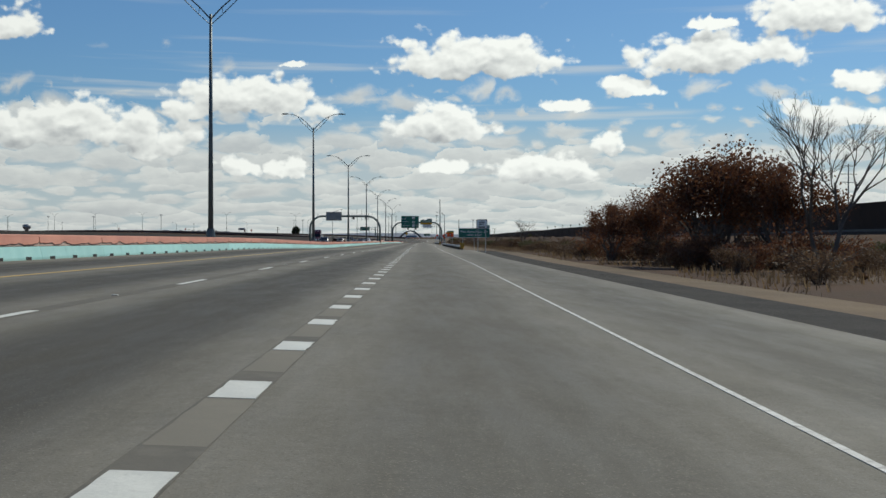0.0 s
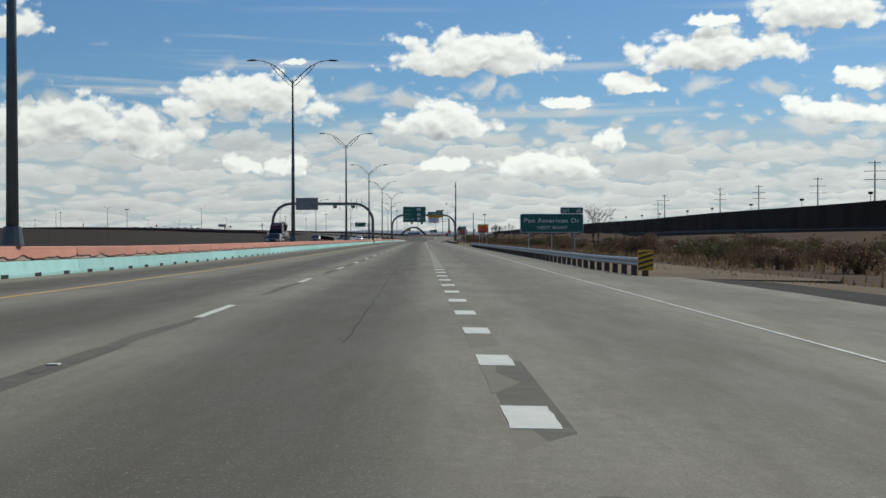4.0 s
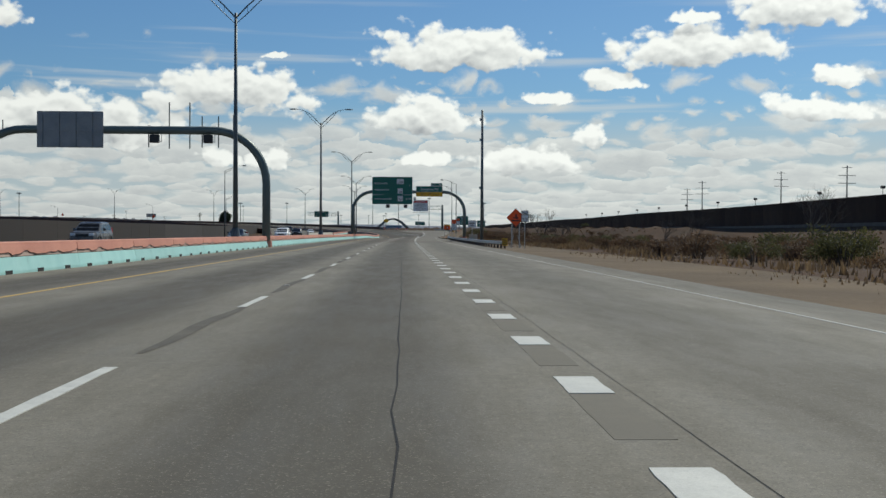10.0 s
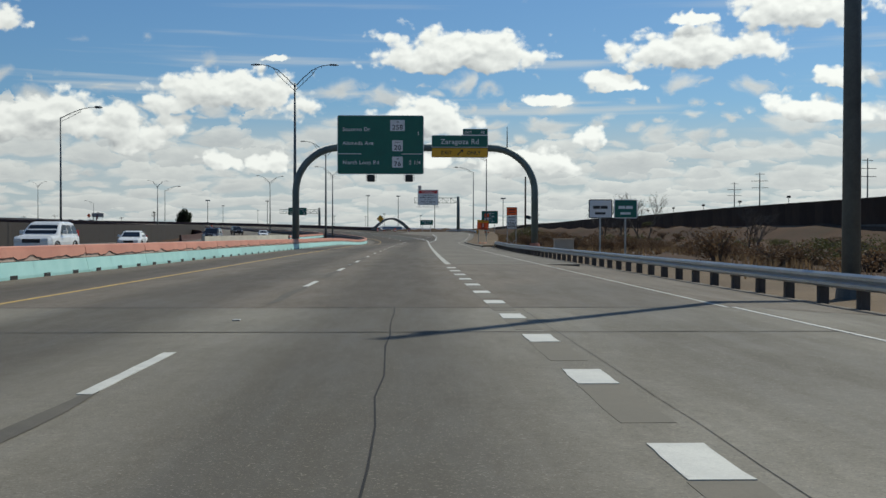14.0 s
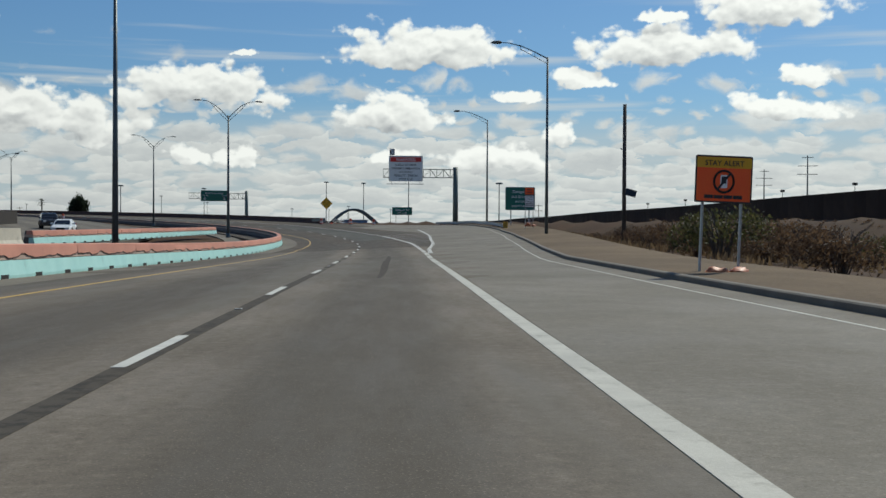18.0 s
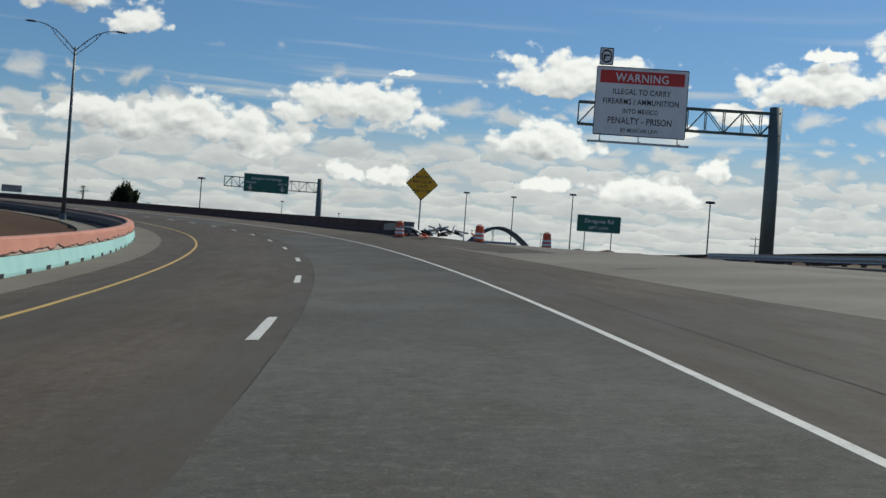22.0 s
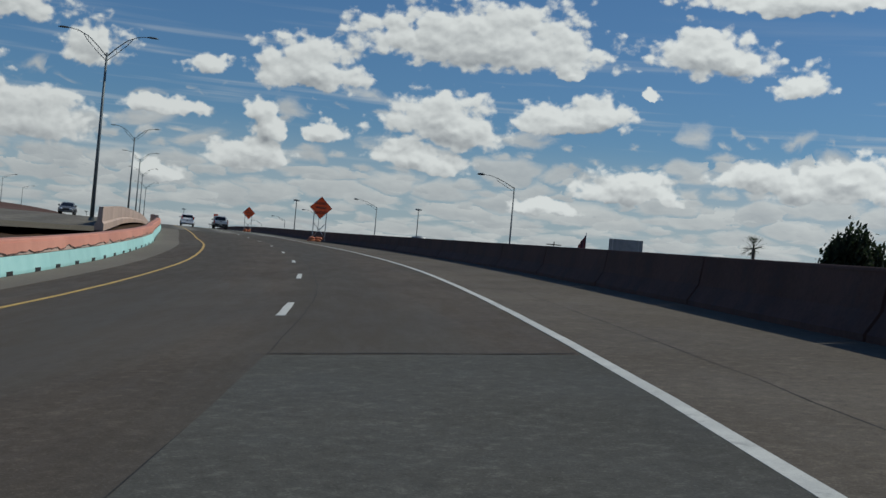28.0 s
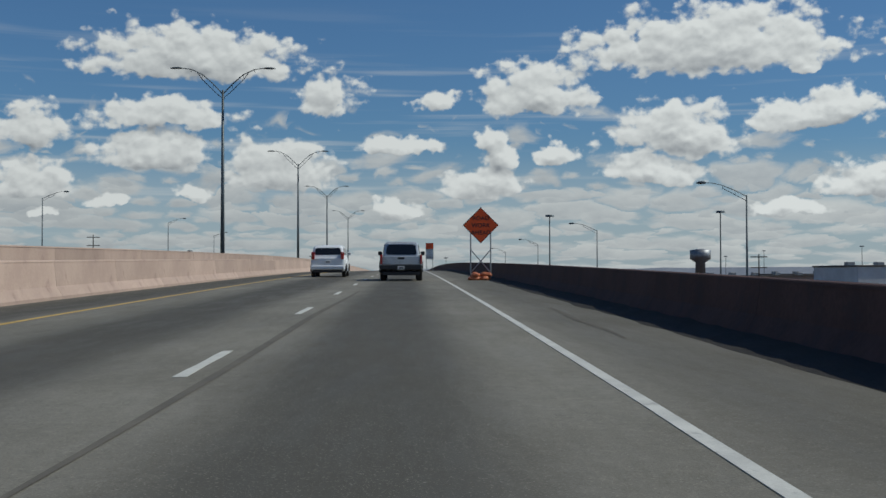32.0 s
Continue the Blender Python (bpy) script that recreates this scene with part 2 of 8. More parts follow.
SKY_STRENGTH, CLOUD_W, SKY_TINT = 0.085, 13.0, (0.66, 0.93, 1.24, 1)
CLOUDS = []


def cloud(az, el, w, h):
    CLOUDS.append((az, el + (0.4 if az < 22 and el > 3.6 else 0.0), w, h))


# the heaped clouds, from the first heading round to the last
cloud(-3.0, 8.5, 4.8, 1.48)
cloud(-14.4, 8.5, 4.8, 1.66)
cloud(8.4, 6.1, 4.6, 1.70)
cloud(15.0, 4.8, 4.8, 1.55)
cloud(18.6, 4.6, 2.7, 1.40)
cloud(19.2, 9.3, 1.5, 1.26)
cloud(-19.4, 10.2, 3.7, 1.55)
cloud(-10.5, 7.0, 1.5, 0.66)
cloud(-7.2, 6.4, 1.4, 0.48)
cloud(-1.0, 5.1, 3.0, 1.26)
cloud(6.0, 8.3, 0.6, 0.33)
cloud(-20.4, 5.4, 2.8, 1.11)
cloud(-21.4, 7.0, 1.3, 0.66)
cloud(-9.4, 4.5, 1.0, 0.92)
cloud(13.3, 3.9, 1.3, 0.96)
cloud(-14.3, 10.2, 1.5, 0.48)
cloud(-1.2, 3.5, 1.6, 0.74)
cloud(-6.1, 3.3, 2.7, 1.03)
cloud(8.9, 3.3, 1.3, 0.81)
cloud(6.7, 3.3, 1.0, 0.81)
cloud(22.7, 10.7, 2.4, 1.18)
cloud(29.2, 7.8, 2.5, 1.18)
cloud(27.5, 4.2, 2.7, 1.18)
cloud(30.7, 9.8, 0.9, 0.74)
cloud(35.3, 10.8, 7.5, 2.66)
cloud(43.6, 8.7, 3.1, 1.92)
cloud(24.0, 10.8, 3.4, 1.92)
cloud(36.6, 6.6, 4.3, 2.07)
cloud(30.6, 7.6, 3.0, 1.33)
cloud(45.7, 5.9, 1.1, 1.18)
cloud(21.2, 4.9, 2.5, 1.18)
cloud(17.2, 5.3, 2.2, 1.33)
cloud(28.0, 4.2, 2.5, 0.96)
cloud(46.6, 4.4, 2.5, 1.18)
cloud(20.2, 13.5, 6.6, 1.18)
cloud(42.8, 5.9, 1.3, 0.81)
cloud(26.5, 9.2, 0.9, 0.33)
cloud(50.5, 3.0, 1.8, 0.74)
cloud(31.4, 3.1, 1.8, 0.74)
cloud(60.9, 10.3, 6.1, 2.07)
cloud(62.2, 7.6, 3.9, 1.26)
cloud(62.7, 5.8, 3.5, 1.33)
cloud(56.7, 5.1, 3.0, 2.22)
cloud(68.2, 6.7, 1.9, 1.66)
cloud(68.4, 4.4, 1.9, 1.33)
cloud(60.8, 4.1, 1.5, 0.66)
cloud(54.0, 8.7, 1.8, 1.48)
cloud(48.8, 8.5, 1.3, 1.11)
cloud(50.8, 6.5, 2.6, 0.74)
cloud(45.9, 6.4, 1.1, 1.26)
cloud(46.5, 4.7, 2.4, 1.03)
cloud(38.1, 4.9, 2.7, 1.11)
cloud(65.1, 3.5, 1.3, 0.52)
cloud(67.9, 2.9, 0.9, 0.52)
cloud(-45.0, 12.0, 7.0, 2.4)
cloud(100.0, 13.0, 8.0, 2.6)
cloud(-80.0, 10.0, 8.0, 2.2)
cloud(140.0, 12.0, 9.0, 2.4)
cloud(-130.0, 13.0, 8.0, 2.6)
build_sky()

sun_data = bpy.data.lights.new("sun", "SUN")
sun_data.energy, sun_data.angle, sun_data.color = 4.7, radians(0.53), (1.0, 0.94, 0.85)
sun = new("sun", sun_data)
_a, _e = radians(SUN_AZ), radians(SUN_EL)
_to_sun = Vector((-math.sin(_a) * math.cos(_e), math.cos(_a) * math.cos(_e), math.sin(_e)))
sun.matrix_world = Matrix.Translation((60, 100, 120)) @ _to_sun.to_track_quat("Z", "Y").to_matrix().to_4x4()

# ---- materials ----
def nodes_of(name):
    m = bpy.data.materials.new(name)
    m.use_nodes = True
    nt = m.node_tree
    return m, nt, nt.nodes["Principled BSDF"]


def coords(nt, kind="Object", scale=(1, 1, 1)):
    t = nt.nodes.new("ShaderNodeTexCoord")
    mp = nt.nodes.new("ShaderNodeMapping")
    mp.inputs["Scale"].default_value = scale
    nt.links.new(t.outputs[kind], mp.inputs["Vector"])
    return mp.outputs[0]


def tex(nt, vec, scale, detail=5.0, rough=0.6):
    n = nt.nodes.new("ShaderNodeTexNoise")
    nt.links.new(vec, n.inputs["Vector"])
    n.inputs["Scale"].default_value, n.inputs["Detail"].default_value, n.inputs["Roughness"].default_value = scale, detail, rough
    return n.outputs["Fac"]


def blend(nt, fac, a, b, mode="MIX"):
    n = nt.nodes.new("ShaderNodeMix")
    n.data_type, n.blend_type = "RGBA", mode
    for i, v in ((0, fac), (6, a), (7, b)):
        if isinstance(v, (int, float)):
            n.inputs[i].default_value = v
        elif isinstance(v, tuple):
            n.inputs[i].default_value = (*v, 1)
        else:
            nt.links.new(v, n.inputs[i])
    return n.outputs[2]


def span(nt, v, lo, hi, a=0.0, b=1.0):
    n = nt.nodes.new("ShaderNodeMapRange")
    n.interpolation_type = "SMOOTHSTEP"
    nt.links.new(v, n.inputs[0])
    for i, k in enumerate((lo, hi, a, b)):
        n.inputs[i + 1].default_value = k
    return n.outputs[0]


def calc(nt, op, a, b=0.0):
    n = nt.nodes.new("ShaderNodeMath")
    n.operation = op
    for i, v in ((0, a), (1, b)):
        if isinstance(v, (int, float)):
            n.inputs[i].default_value = v
        else:
            nt.links.new(v, n.inputs[i])
    return n.outputs[0]


def surface(name, c1, c2, coarse=0.6, grain=14.0, rough=0.8, metal=0.0, bump=0.15, stain=None, stain_at=(0.58, 0.75), per_piece=0.0, dist=0.02, stretch=(1, 1, 1)):
    """Two colours mixed by coarse patches and fine grain, with optional stains and piece-to-piece change."""
    m, nt, bsdf = nodes_of(name)
    vec = coords(nt, scale=stretch)
    big, small = tex(nt, vec, coarse, 6), tex(nt, vec, grain, 4, 0.7)
    fac = calc(nt, "ADD", calc(nt, "MULTIPLY", big, 0.65), calc(nt, "MULTIPLY", small, 0.35))
    col = blend(nt, span(nt, fac, 0.36, 0.64), c1, c2)
    if stain:
        col = blend(nt, calc(nt, "MULTIPLY", span(nt, tex(nt, vec, coarse * 2.3, 7, 0.65), *stain_at), 0.7), col, stain)
    if per_piece:
        info = nt.nodes.new("ShaderNodeObjectInfo")
        col = blend(nt, 1.0, col, blend(nt, info.outputs["Random"], (1 - per_piece,) * 3, (1 + per_piece * 0.5,) * 3), "MULTIPLY")
    nt.links.new(col, bsdf.inputs["Base Color"])
    nt.links.new(span(nt, fac, 0.3, 0.7, max(rough - 0.1, 0.05), min(rough + 0.1, 1.0)), bsdf.inputs["Roughness"])
    bsdf.inputs["Metallic"].default_value = metal
    if bump:
        bp = nt.nodes.new("ShaderNodeBump")
        bp.inputs["Strength"].default_value, bp.inputs["Distance"].default_value = bump, dist
        nt.links.new(small, bp.inputs["Height"])
        nt.links.new(bp.outputs[0], bsdf.inputs["Normal"])
    return m


def pavement(name, c1, c2, oil, rough=0.75, patch=None, aggregate=60.0, drip_left=0.62, drip_right=0.5, grit=0.5):
    """Carriageway: grain, long stains that follow the lanes (UV runs across and along the road), tyre tracks, patches."""
    m, nt, bsdf = nodes_of(name)
    vec = coords(nt)
    uv = coords(nt, "UV", (1, 1, 1))
    sepn = nt.nodes.new("ShaderNodeSeparateXYZ")
    nt.links.new(uv, sepn.inputs[0])
    across = sepn.outputs[0]
    big, speck = tex(nt, vec, 0.16, 6), tex(nt, vec, aggregate, 2, 0.6)
    small = tex(nt, coords(nt, "UV", (10.0, 1.6, 1)), 2.2, 6, 0.68)
    mid = tex(nt, vec, 8.0, 4, 0.8)
    blotch = tex(nt, coords(nt, "UV", (10.0, 2.6, 1)), 0.55, 4, 0.55)
    streaks = tex(nt, coords(nt, "UV", (9.0, 0.16, 1)), 1.0, 5, 0.6)
    col = blend(nt, span(nt, big, 0.35, 0.65), c1, c2)
    col = blend(nt, calc(nt, "MULTIPLY", span(nt, small, 0.42, 0.72), 0.30), col, tuple(v * 0.74 for v in c1))
    col = blend(nt, calc(nt, "MULTIPLY", span(nt, blotch, 0.55, 0.75), 0.30), col, tuple(v * 1.18 for v in c2))
    col = blend(nt, calc(nt, "MULTIPLY", span(nt, mid, 0.50, 0.68), grit), col, tuple(v * 0.55 for v in c1))
    col = blend(nt, calc(nt, "MULTIPLY", span(nt, mid, 0.48, 0.32), grit), col, tuple(v * 1.45 for v in c2))
    # broad oil band down each lane's middle, paler wheel tracks beside it
    wave = calc(nt, "COSINE", calc(nt, "MULTIPLY", across, 2 * math.pi * 10 / 3.7))
    body = calc(nt, "ADD", calc(nt, "MULTIPLY", wave, -0.5), calc(nt, "ADD", calc(nt, "MULTIPLY", streaks, 0.7), calc(nt, "MULTIPLY", blotch, 0.35)))
    amount = span(nt, across, -0.03, 0.03, drip_left, drip_right)
    col = blend(nt, calc(nt, "MULTIPLY", span(nt, body, 0.0, 0.92), amount), col, oil)
    col = blend(nt, calc(nt, "MULTIPLY", span(nt, streaks, 0.56, 0.8), 0.30), col, tuple(v * 0.75 for v in c2))
    col = blend(nt, calc(nt, "MULTIPLY", span(nt, speck, 0.58, 0.72), 0.5), col, tuple(min(v * 1.6, 0.6) for v in c2))
    col = blend(nt, calc(nt, "MULTIPLY", span(nt, speck, 0.43, 0.30), 0.6), col, tuple(v * 0.55 for v in c1))
    if patch:
        col = blend(nt, calc(nt, "MULTIPLY", span(nt, tex(nt, coords(nt, "UV", (3.0, 0.35, 1)), 1.0, 3), 0.5, 0.6), 0.5), col, patch)
    nt.links.new(col, bsdf.inputs["Base Color"])
    nt.links.new(span(nt, small, 0.3, 0.7, rough - 0.12, rough + 0.1), bsdf.inputs["Roughness"])
    bsdf.inputs["Specular IOR Level"].default_value = 0.12
    bp = nt.nodes.new("ShaderNodeBump")
    bp.inputs["Strength"].default_value, bp.inputs["Distance"].default_value = 0.35, 0.006
    nt.links.new(speck, bp.inputs["Height"])
    nt.links.new(bp.outputs[0], bsdf.inputs["Normal"])
    return m


CONCRETE_ROAD = pavement("concrete_road", (0.186, 0.169, 0.136), (0.228, 0.208, 0.168), (0.072, 0.064, 0.052), drip_left=0.72, drip_right=0.36, grit=0.22)
CONCRETE_DARK = pavement("darker_concrete_road", (0.150, 0.137, 0.111), (0.186, 0.170, 0.138), (0.062, 0.056, 0.046), drip_left=0.92, drip_right=0.45, grit=0.22)
ASPHALT = pavement("asphalt_road", (0.150, 0.128, 0.101), (0.198, 0.170, 0.136), (0.085, 0.075, 0.062), 0.8, (0.134, 0.124, 0.105), drip_left=0.75, drip_right=0.15, grit=0.4)
ASPHALT_RED = pavement("reddish_asphalt", (0.083, 0.067, 0.052), (0.115, 0.094, 0.073), (0.073, 0.065, 0.053), 0.8, (0.088, 0.080, 0.068))
ASPHALT_NEW = pavement("newer_asphalt", (0.086, 0.082, 0.070), (0.117, 0.112, 0.096), (0.048, 0.046, 0.040), 0.78)
ASPHALT_TAN = pavement("dusty_asphalt_shoulder", (0.108, 0.090, 0.070), (0.146, 0.123, 0.096), (0.076, 0.065, 0.052), 0.82)
DECK = pavement("bridge_deck", (0.175, 0.163, 0.134), (0.225, 0.210, 0.174), (0.07, 0.066, 0.056), drip_left=0.85, grit=0.25)
SHOULDER = pavement("shoulder", (0.158, 0.140, 0.113), (0.195, 0.174, 0.140), (0.10, 0.09, 0.073), grit=0.25)
EXIT_CONCRETE = pavement("exit_concrete", (0.170, 0.152, 0.123), (0.208, 0.187, 0.153), (0.12, 0.107, 0.087), drip_left=0.3, drip_right=0.3, grit=0.3)
CURB_C = surface("kerb_concrete", (0.24, 0.22, 0.19), (0.34, 0.31, 0.27), 1.2, 30, 0.9, stain=(0.08, 0.07, 0.06))
DARK_CURB = surface("weathered_kerb", (0.13, 0.115, 0.095), (0.20, 0.178, 0.148), 1.2, 30, 0.9)
EXIT_PAINT = surface("scuffed_white_paint", (0.38, 0.37, 0.32), (0.50, 0.49, 0.43), 1.6, 40, 0.7, stain=(0.22, 0.205, 0.17), stain_at=(0.54, 0.70))
WHITE_PAINT = surface("white_road_paint", (0.50, 0.49, 0.44), (0.63, 0.62, 0.56), 2.5, 40, 0.6, stain=(0.33, 0.32, 0.29), stain_at=(0.56, 0.68))
FLAKED = surface("flaked_white_paint", (0.48, 0.48, 0.44), (0.62, 0.61, 0.57), 4.0, 40, 0.7, bump=0.4, stain=(0.075, 0.068, 0.056), stain_at=(0.50, 0.56))
TYRE_MARK = surface("tyre_streak", (0.042, 0.038, 0.033), (0.068, 0.060, 0.050), 3.0, 40, 0.85, stain=(0.095, 0.083, 0.067), stain_at=(0.42, 0.55))
DIM_LINE = surface("worn_contrast_paint", (0.110, 0.101, 0.085), (0.145, 0.133, 0.112), 1.2, 30, 0.8, stain=(0.165, 0.15, 0.125), stain_at=(0.5, 0.68))
FAINT_LINE = surface("faint_contrast_paint", (0.172, 0.156, 0.126), (0.212, 0.193, 0.157), 1.2, 30, 0.8, stain=(0.185, 0.168, 0.138), stain_at=(0.45, 0.62))
OLD_WHITE = surface("worn_white_paint", (0.42, 0.41, 0.38), (0.58, 0.57, 0.53), 3.0, 40, 0.7, stain=(0.24, 0.22, 0.2), stain_at=(0.5, 0.62))
YELLOW_PAINT = surface("yellow_road_paint", (0.44, 0.28, 0.07), (0.56, 0.37, 0.10), 2.5, 40, 0.65, stain=(0.3, 0.24, 0.14), stain_at=(0.55, 0.7))
CRACK = surface("sealed_crack", (0.02, 0.019, 0.018), (0.045, 0.042, 0.04), 3, 40, 0.7)
DIRT = surface("dry_dirt", (0.115, 0.086, 0.058), (0.20, 0.15, 0.102), 0.12, 6, 0.95, bump=0.5, stain=(0.14, 0.105, 0.07), stain_at=(0.5, 0.72), dist=0.08)
GROUND = surface("dry_ground", (0.055, 0.032, 0.020), (0.098, 0.060, 0.038), 0.05, 3, 0.95, bump=0.5, stain=(0.060, 0.047, 0.029), stain_at=(0.48, 0.7), dist=0.1)
TEAL = surface("teal_paint", (0.33, 0.60, 0.56), (0.43, 0.69, 0.64), 0.8, 16, 0.6, stain=(0.20, 0.33, 0.30), stain_at=(0.62, 0.82), stretch=(1, 1, 0.5), per_piece=0.12)
PINK = surface("salmon_paint", (0.50, 0.205, 0.14), (0.60, 0.27, 0.19), 0.9, 18, 0.7, stain=(0.34, 0.17, 0.125), stain_at=(0.6, 0.8), per_piece=0.12)
PINK_LIGHT = surface("pale_pink_concrete", (0.41, 0.295, 0.235), (0.51, 0.38, 0.305), 0.8, 14, 0.8, stain=(0.26, 0.17, 0.14), stain_at=(0.58, 0.78), per_piece=0.15)
# unpainted concrete, its colour darkened because the back lies in shade
SHADED_BACK = surface("bare_concrete_back", (0.10, 0.085, 0.075), (0.16, 0.135, 0.12), 0.8, 14, 0.9, stain=(0.06, 0.05, 0.045))
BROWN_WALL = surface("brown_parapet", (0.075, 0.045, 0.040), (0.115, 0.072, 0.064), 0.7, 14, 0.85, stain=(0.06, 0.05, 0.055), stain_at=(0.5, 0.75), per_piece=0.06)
# dark brown that paints shade into the groove and below the relief
GROOVE = surface("shadow_groove", (0.05, 0.03, 0.025), (0.09, 0.055, 0.045), 3, 20, 0.95)
DRAIN = surface("drain_dark", (0.012, 0.012, 0.012), (0.025, 0.024, 0.022), 3, 20, 0.9)
FENCE = surface("rusted_fence_steel", (0.045, 0.032, 0.026), (0.075, 0.052, 0.042), 0.3, 5, 0.8, metal=0.2, per_piece=0.25)
LEVEE = surface("fence_footing", (0.10, 0.09, 0.08), (0.16, 0.145, 0.13), 0.2, 4, 0.9)
GALV = surface("galvanised_steel", (0.34, 0.35, 0.35), (0.46, 0.47, 0.47), 2.0, 25, 0.45, metal=0.75, bump=0.05, stain=(0.22, 0.19, 0.16))
POLE_STEEL = surface("painted_pole", (0.075, 0.095, 0.105), (0.12, 0.145, 0.155), 1.5, 20, 0.5, metal=0.3, bump=0.05)
GANTRY_PAINT = surface("grey_green_gantry_paint", (0.10, 0.135, 0.13), (0.14, 0.18, 0.172), 1.0, 18, 0.5, metal=0.1, bump=0.05)
WOOD_POST = surface("weathered_timber", (0.055, 0.045, 0.038), (0.12, 0.10, 0.085), 3, 30, 0.9, stretch=(1, 1, 0.2), bump=0.4, per_piece=0.25)
GREEN_SIGN = surface("green_sign_sheeting", (0.009, 0.125, 0.088), (0.013, 0.15, 0.106), 0.8, 8, 0.45, bump=0.0)
YELLOW_SIGN = surface("yellow_sign_sheeting", (0.72, 0.36, 0.01), (0.80, 0.43, 0.02), 0.8, 8, 0.45, bump=0.0)
ORANGE_SIGN = surface("orange_sign_sheeting", (0.98, 0.10, 0.012), (1.0, 0.125, 0.016), 0.8, 8, 0.45, bump=0.0)
WHITE_SIGN = surface("white_sign_sheeting", (0.72, 0.73, 0.73), (0.82, 0.83, 0.83), 0.8, 8, 0.45, bump=0.0)
RED_SIGN = surface("red_sign_sheeting", (0.55, 0.03, 0.025), (0.65, 0.045, 0.035), 0.8, 8, 0.45, bump=0.0)
BLACK_SIGN = surface("black_sheeting", (0.015, 0.015, 0.015), (0.03, 0.03, 0.03), 0.8, 8, 0.5, bump=0.0)
SIGN_BACK = surface("bare_aluminium", (0.22, 0.23, 0.24), (0.32, 0.33, 0.34), 1.0, 12, 0.5, metal=0.6, bump=0.03)
DARK_GRAVEL = surface("dark_gravel", (0.032, 0.029, 0.026), (0.062, 0.056, 0.050), 0.4, 22, 0.95, bump=0.8, stain=(0.11, 0.092, 0.072), dist=0.03)
CREAM = surface("cream_concrete", (0.46, 0.42, 0.34), (0.58, 0.53, 0.44), 0.8, 14, 0.85, stain=(0.28, 0.24, 0.19), per_piece=0.1)
CABINET = surface("beige_cabinet", (0.42, 0.36, 0.28), (0.52, 0.45, 0.36), 1, 12, 0.7)
BLUE_SHED = surface("faded_blue_paint", (0.12, 0.22, 0.36), (0.18, 0.30, 0.45), 1, 12, 0.7)
WHITE_WALL = surface("white_metal_wall", (0.62, 0.62, 0.60), (0.74, 0.74, 0.72), 0.3, 6, 0.7)
TAN_WALL = surface("tan_stucco", (0.30, 0.22, 0.17), (0.40, 0.30, 0.24), 0.3, 6, 0.85)
# blue-grey tone: distance haze is mixed into the land's base colour
HAZED_LAND = surface("hazed_land", (0.20, 0.22, 0.26), (0.26, 0.28, 0.32), 0.004, 0.05, 1.0, bump=0)
FLAG = surface("dark_flag_cloth", (0.05, 0.05, 0.07), (0.25, 0.06, 0.06), 1.5, 12, 0.9)
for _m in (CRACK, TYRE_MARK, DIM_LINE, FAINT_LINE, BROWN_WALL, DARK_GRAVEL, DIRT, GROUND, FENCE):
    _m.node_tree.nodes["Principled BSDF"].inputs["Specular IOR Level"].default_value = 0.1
# ---- builders ----
def mesh_ob(name, bm, material, parent=None, label="", smooth=False):
    me = bpy.data.meshes.new(name)
    bm.to_mesh(me)
    bm.free()
    me.materials.append(material)
    if smooth:
        for poly in me.polygons:
            poly.use_smooth = True
    ob = new(name, me)
    if parent:
        ob.parent = parent
    if label:
        tagged(ob, label)
    return ob


def part(name, bm, material, parent, label="", smooth=False):
    return mesh_ob(name, bm, material, parent, label, smooth)


def empty(name, m, label, category, group="", kind=""):
    ob = new(name)
    ob.matrix_world = m
    return tagged(ob, label, category, group, kind)


def box(bm, x0, x1, y0, y1, z0, z1, m=None):
    vs = [bm.verts.new((x, y, z)) for z in (z0, z1) for y in (y0, y1) for x in (x0, x1)]
    for f in ((0, 2, 3, 1), (4, 5, 7, 6), (0, 1, 5, 4), (2, 6, 7, 3), (0, 4, 6, 2), (1, 3, 7, 5)):
        bm.faces.new([vs[i] for i in f])
    if m is not None:
        bmesh.ops.transform(bm, matrix=m, verts=vs)
    return vs


def chamfer_box(x0, x1, y0, y1, z0, z1, r=0.01):
    bm = bmesh.new()
    box(bm, x0, x1, y0, y1, z0, z1)
    bmesh.ops.bevel(bm, geom=list(bm.edges), offset=r, segments=1, affect="EDGES")
    return bm


def tube(bm, pts, radii, sides=8, caps=True, side=None):
    """A round bar through the points, with a radius for each; side is square to a bar bent in one plane."""
    rings = []
    n = len(pts)
    pts = [Vector(p) for p in pts]
    if isinstance(radii, (int, float)):
        radii = [radii] * n
    for i, p in enumerate(pts):
        d = (pts[min(i + 1, n - 1)] - pts[max(i - 1, 0)]).normalized()
        a = d.cross(Vector(side) if side else Vector((0, 0, 1)) if abs(d.z) < 0.95 else Vector((0, 1, 0))).normalized()
        b = d.cross(a)
        rings.append([bm.verts.new(p + radii[i] * (math.cos(k * 2 * math.pi / sides) * a + math.sin(k * 2 * math.pi / sides) * b)) for k in range(sides)])
    for r0, r1 in zip(rings, rings[1:]):
        for k in range(sides):
            bm.faces.new((r0[k], r0[(k + 1) % sides], r1[(k + 1) % sides], r1[k]))
    if caps:
        bm.faces.new(rings[0][::-1])
        bm.faces.new(rings[-1])
    return bm


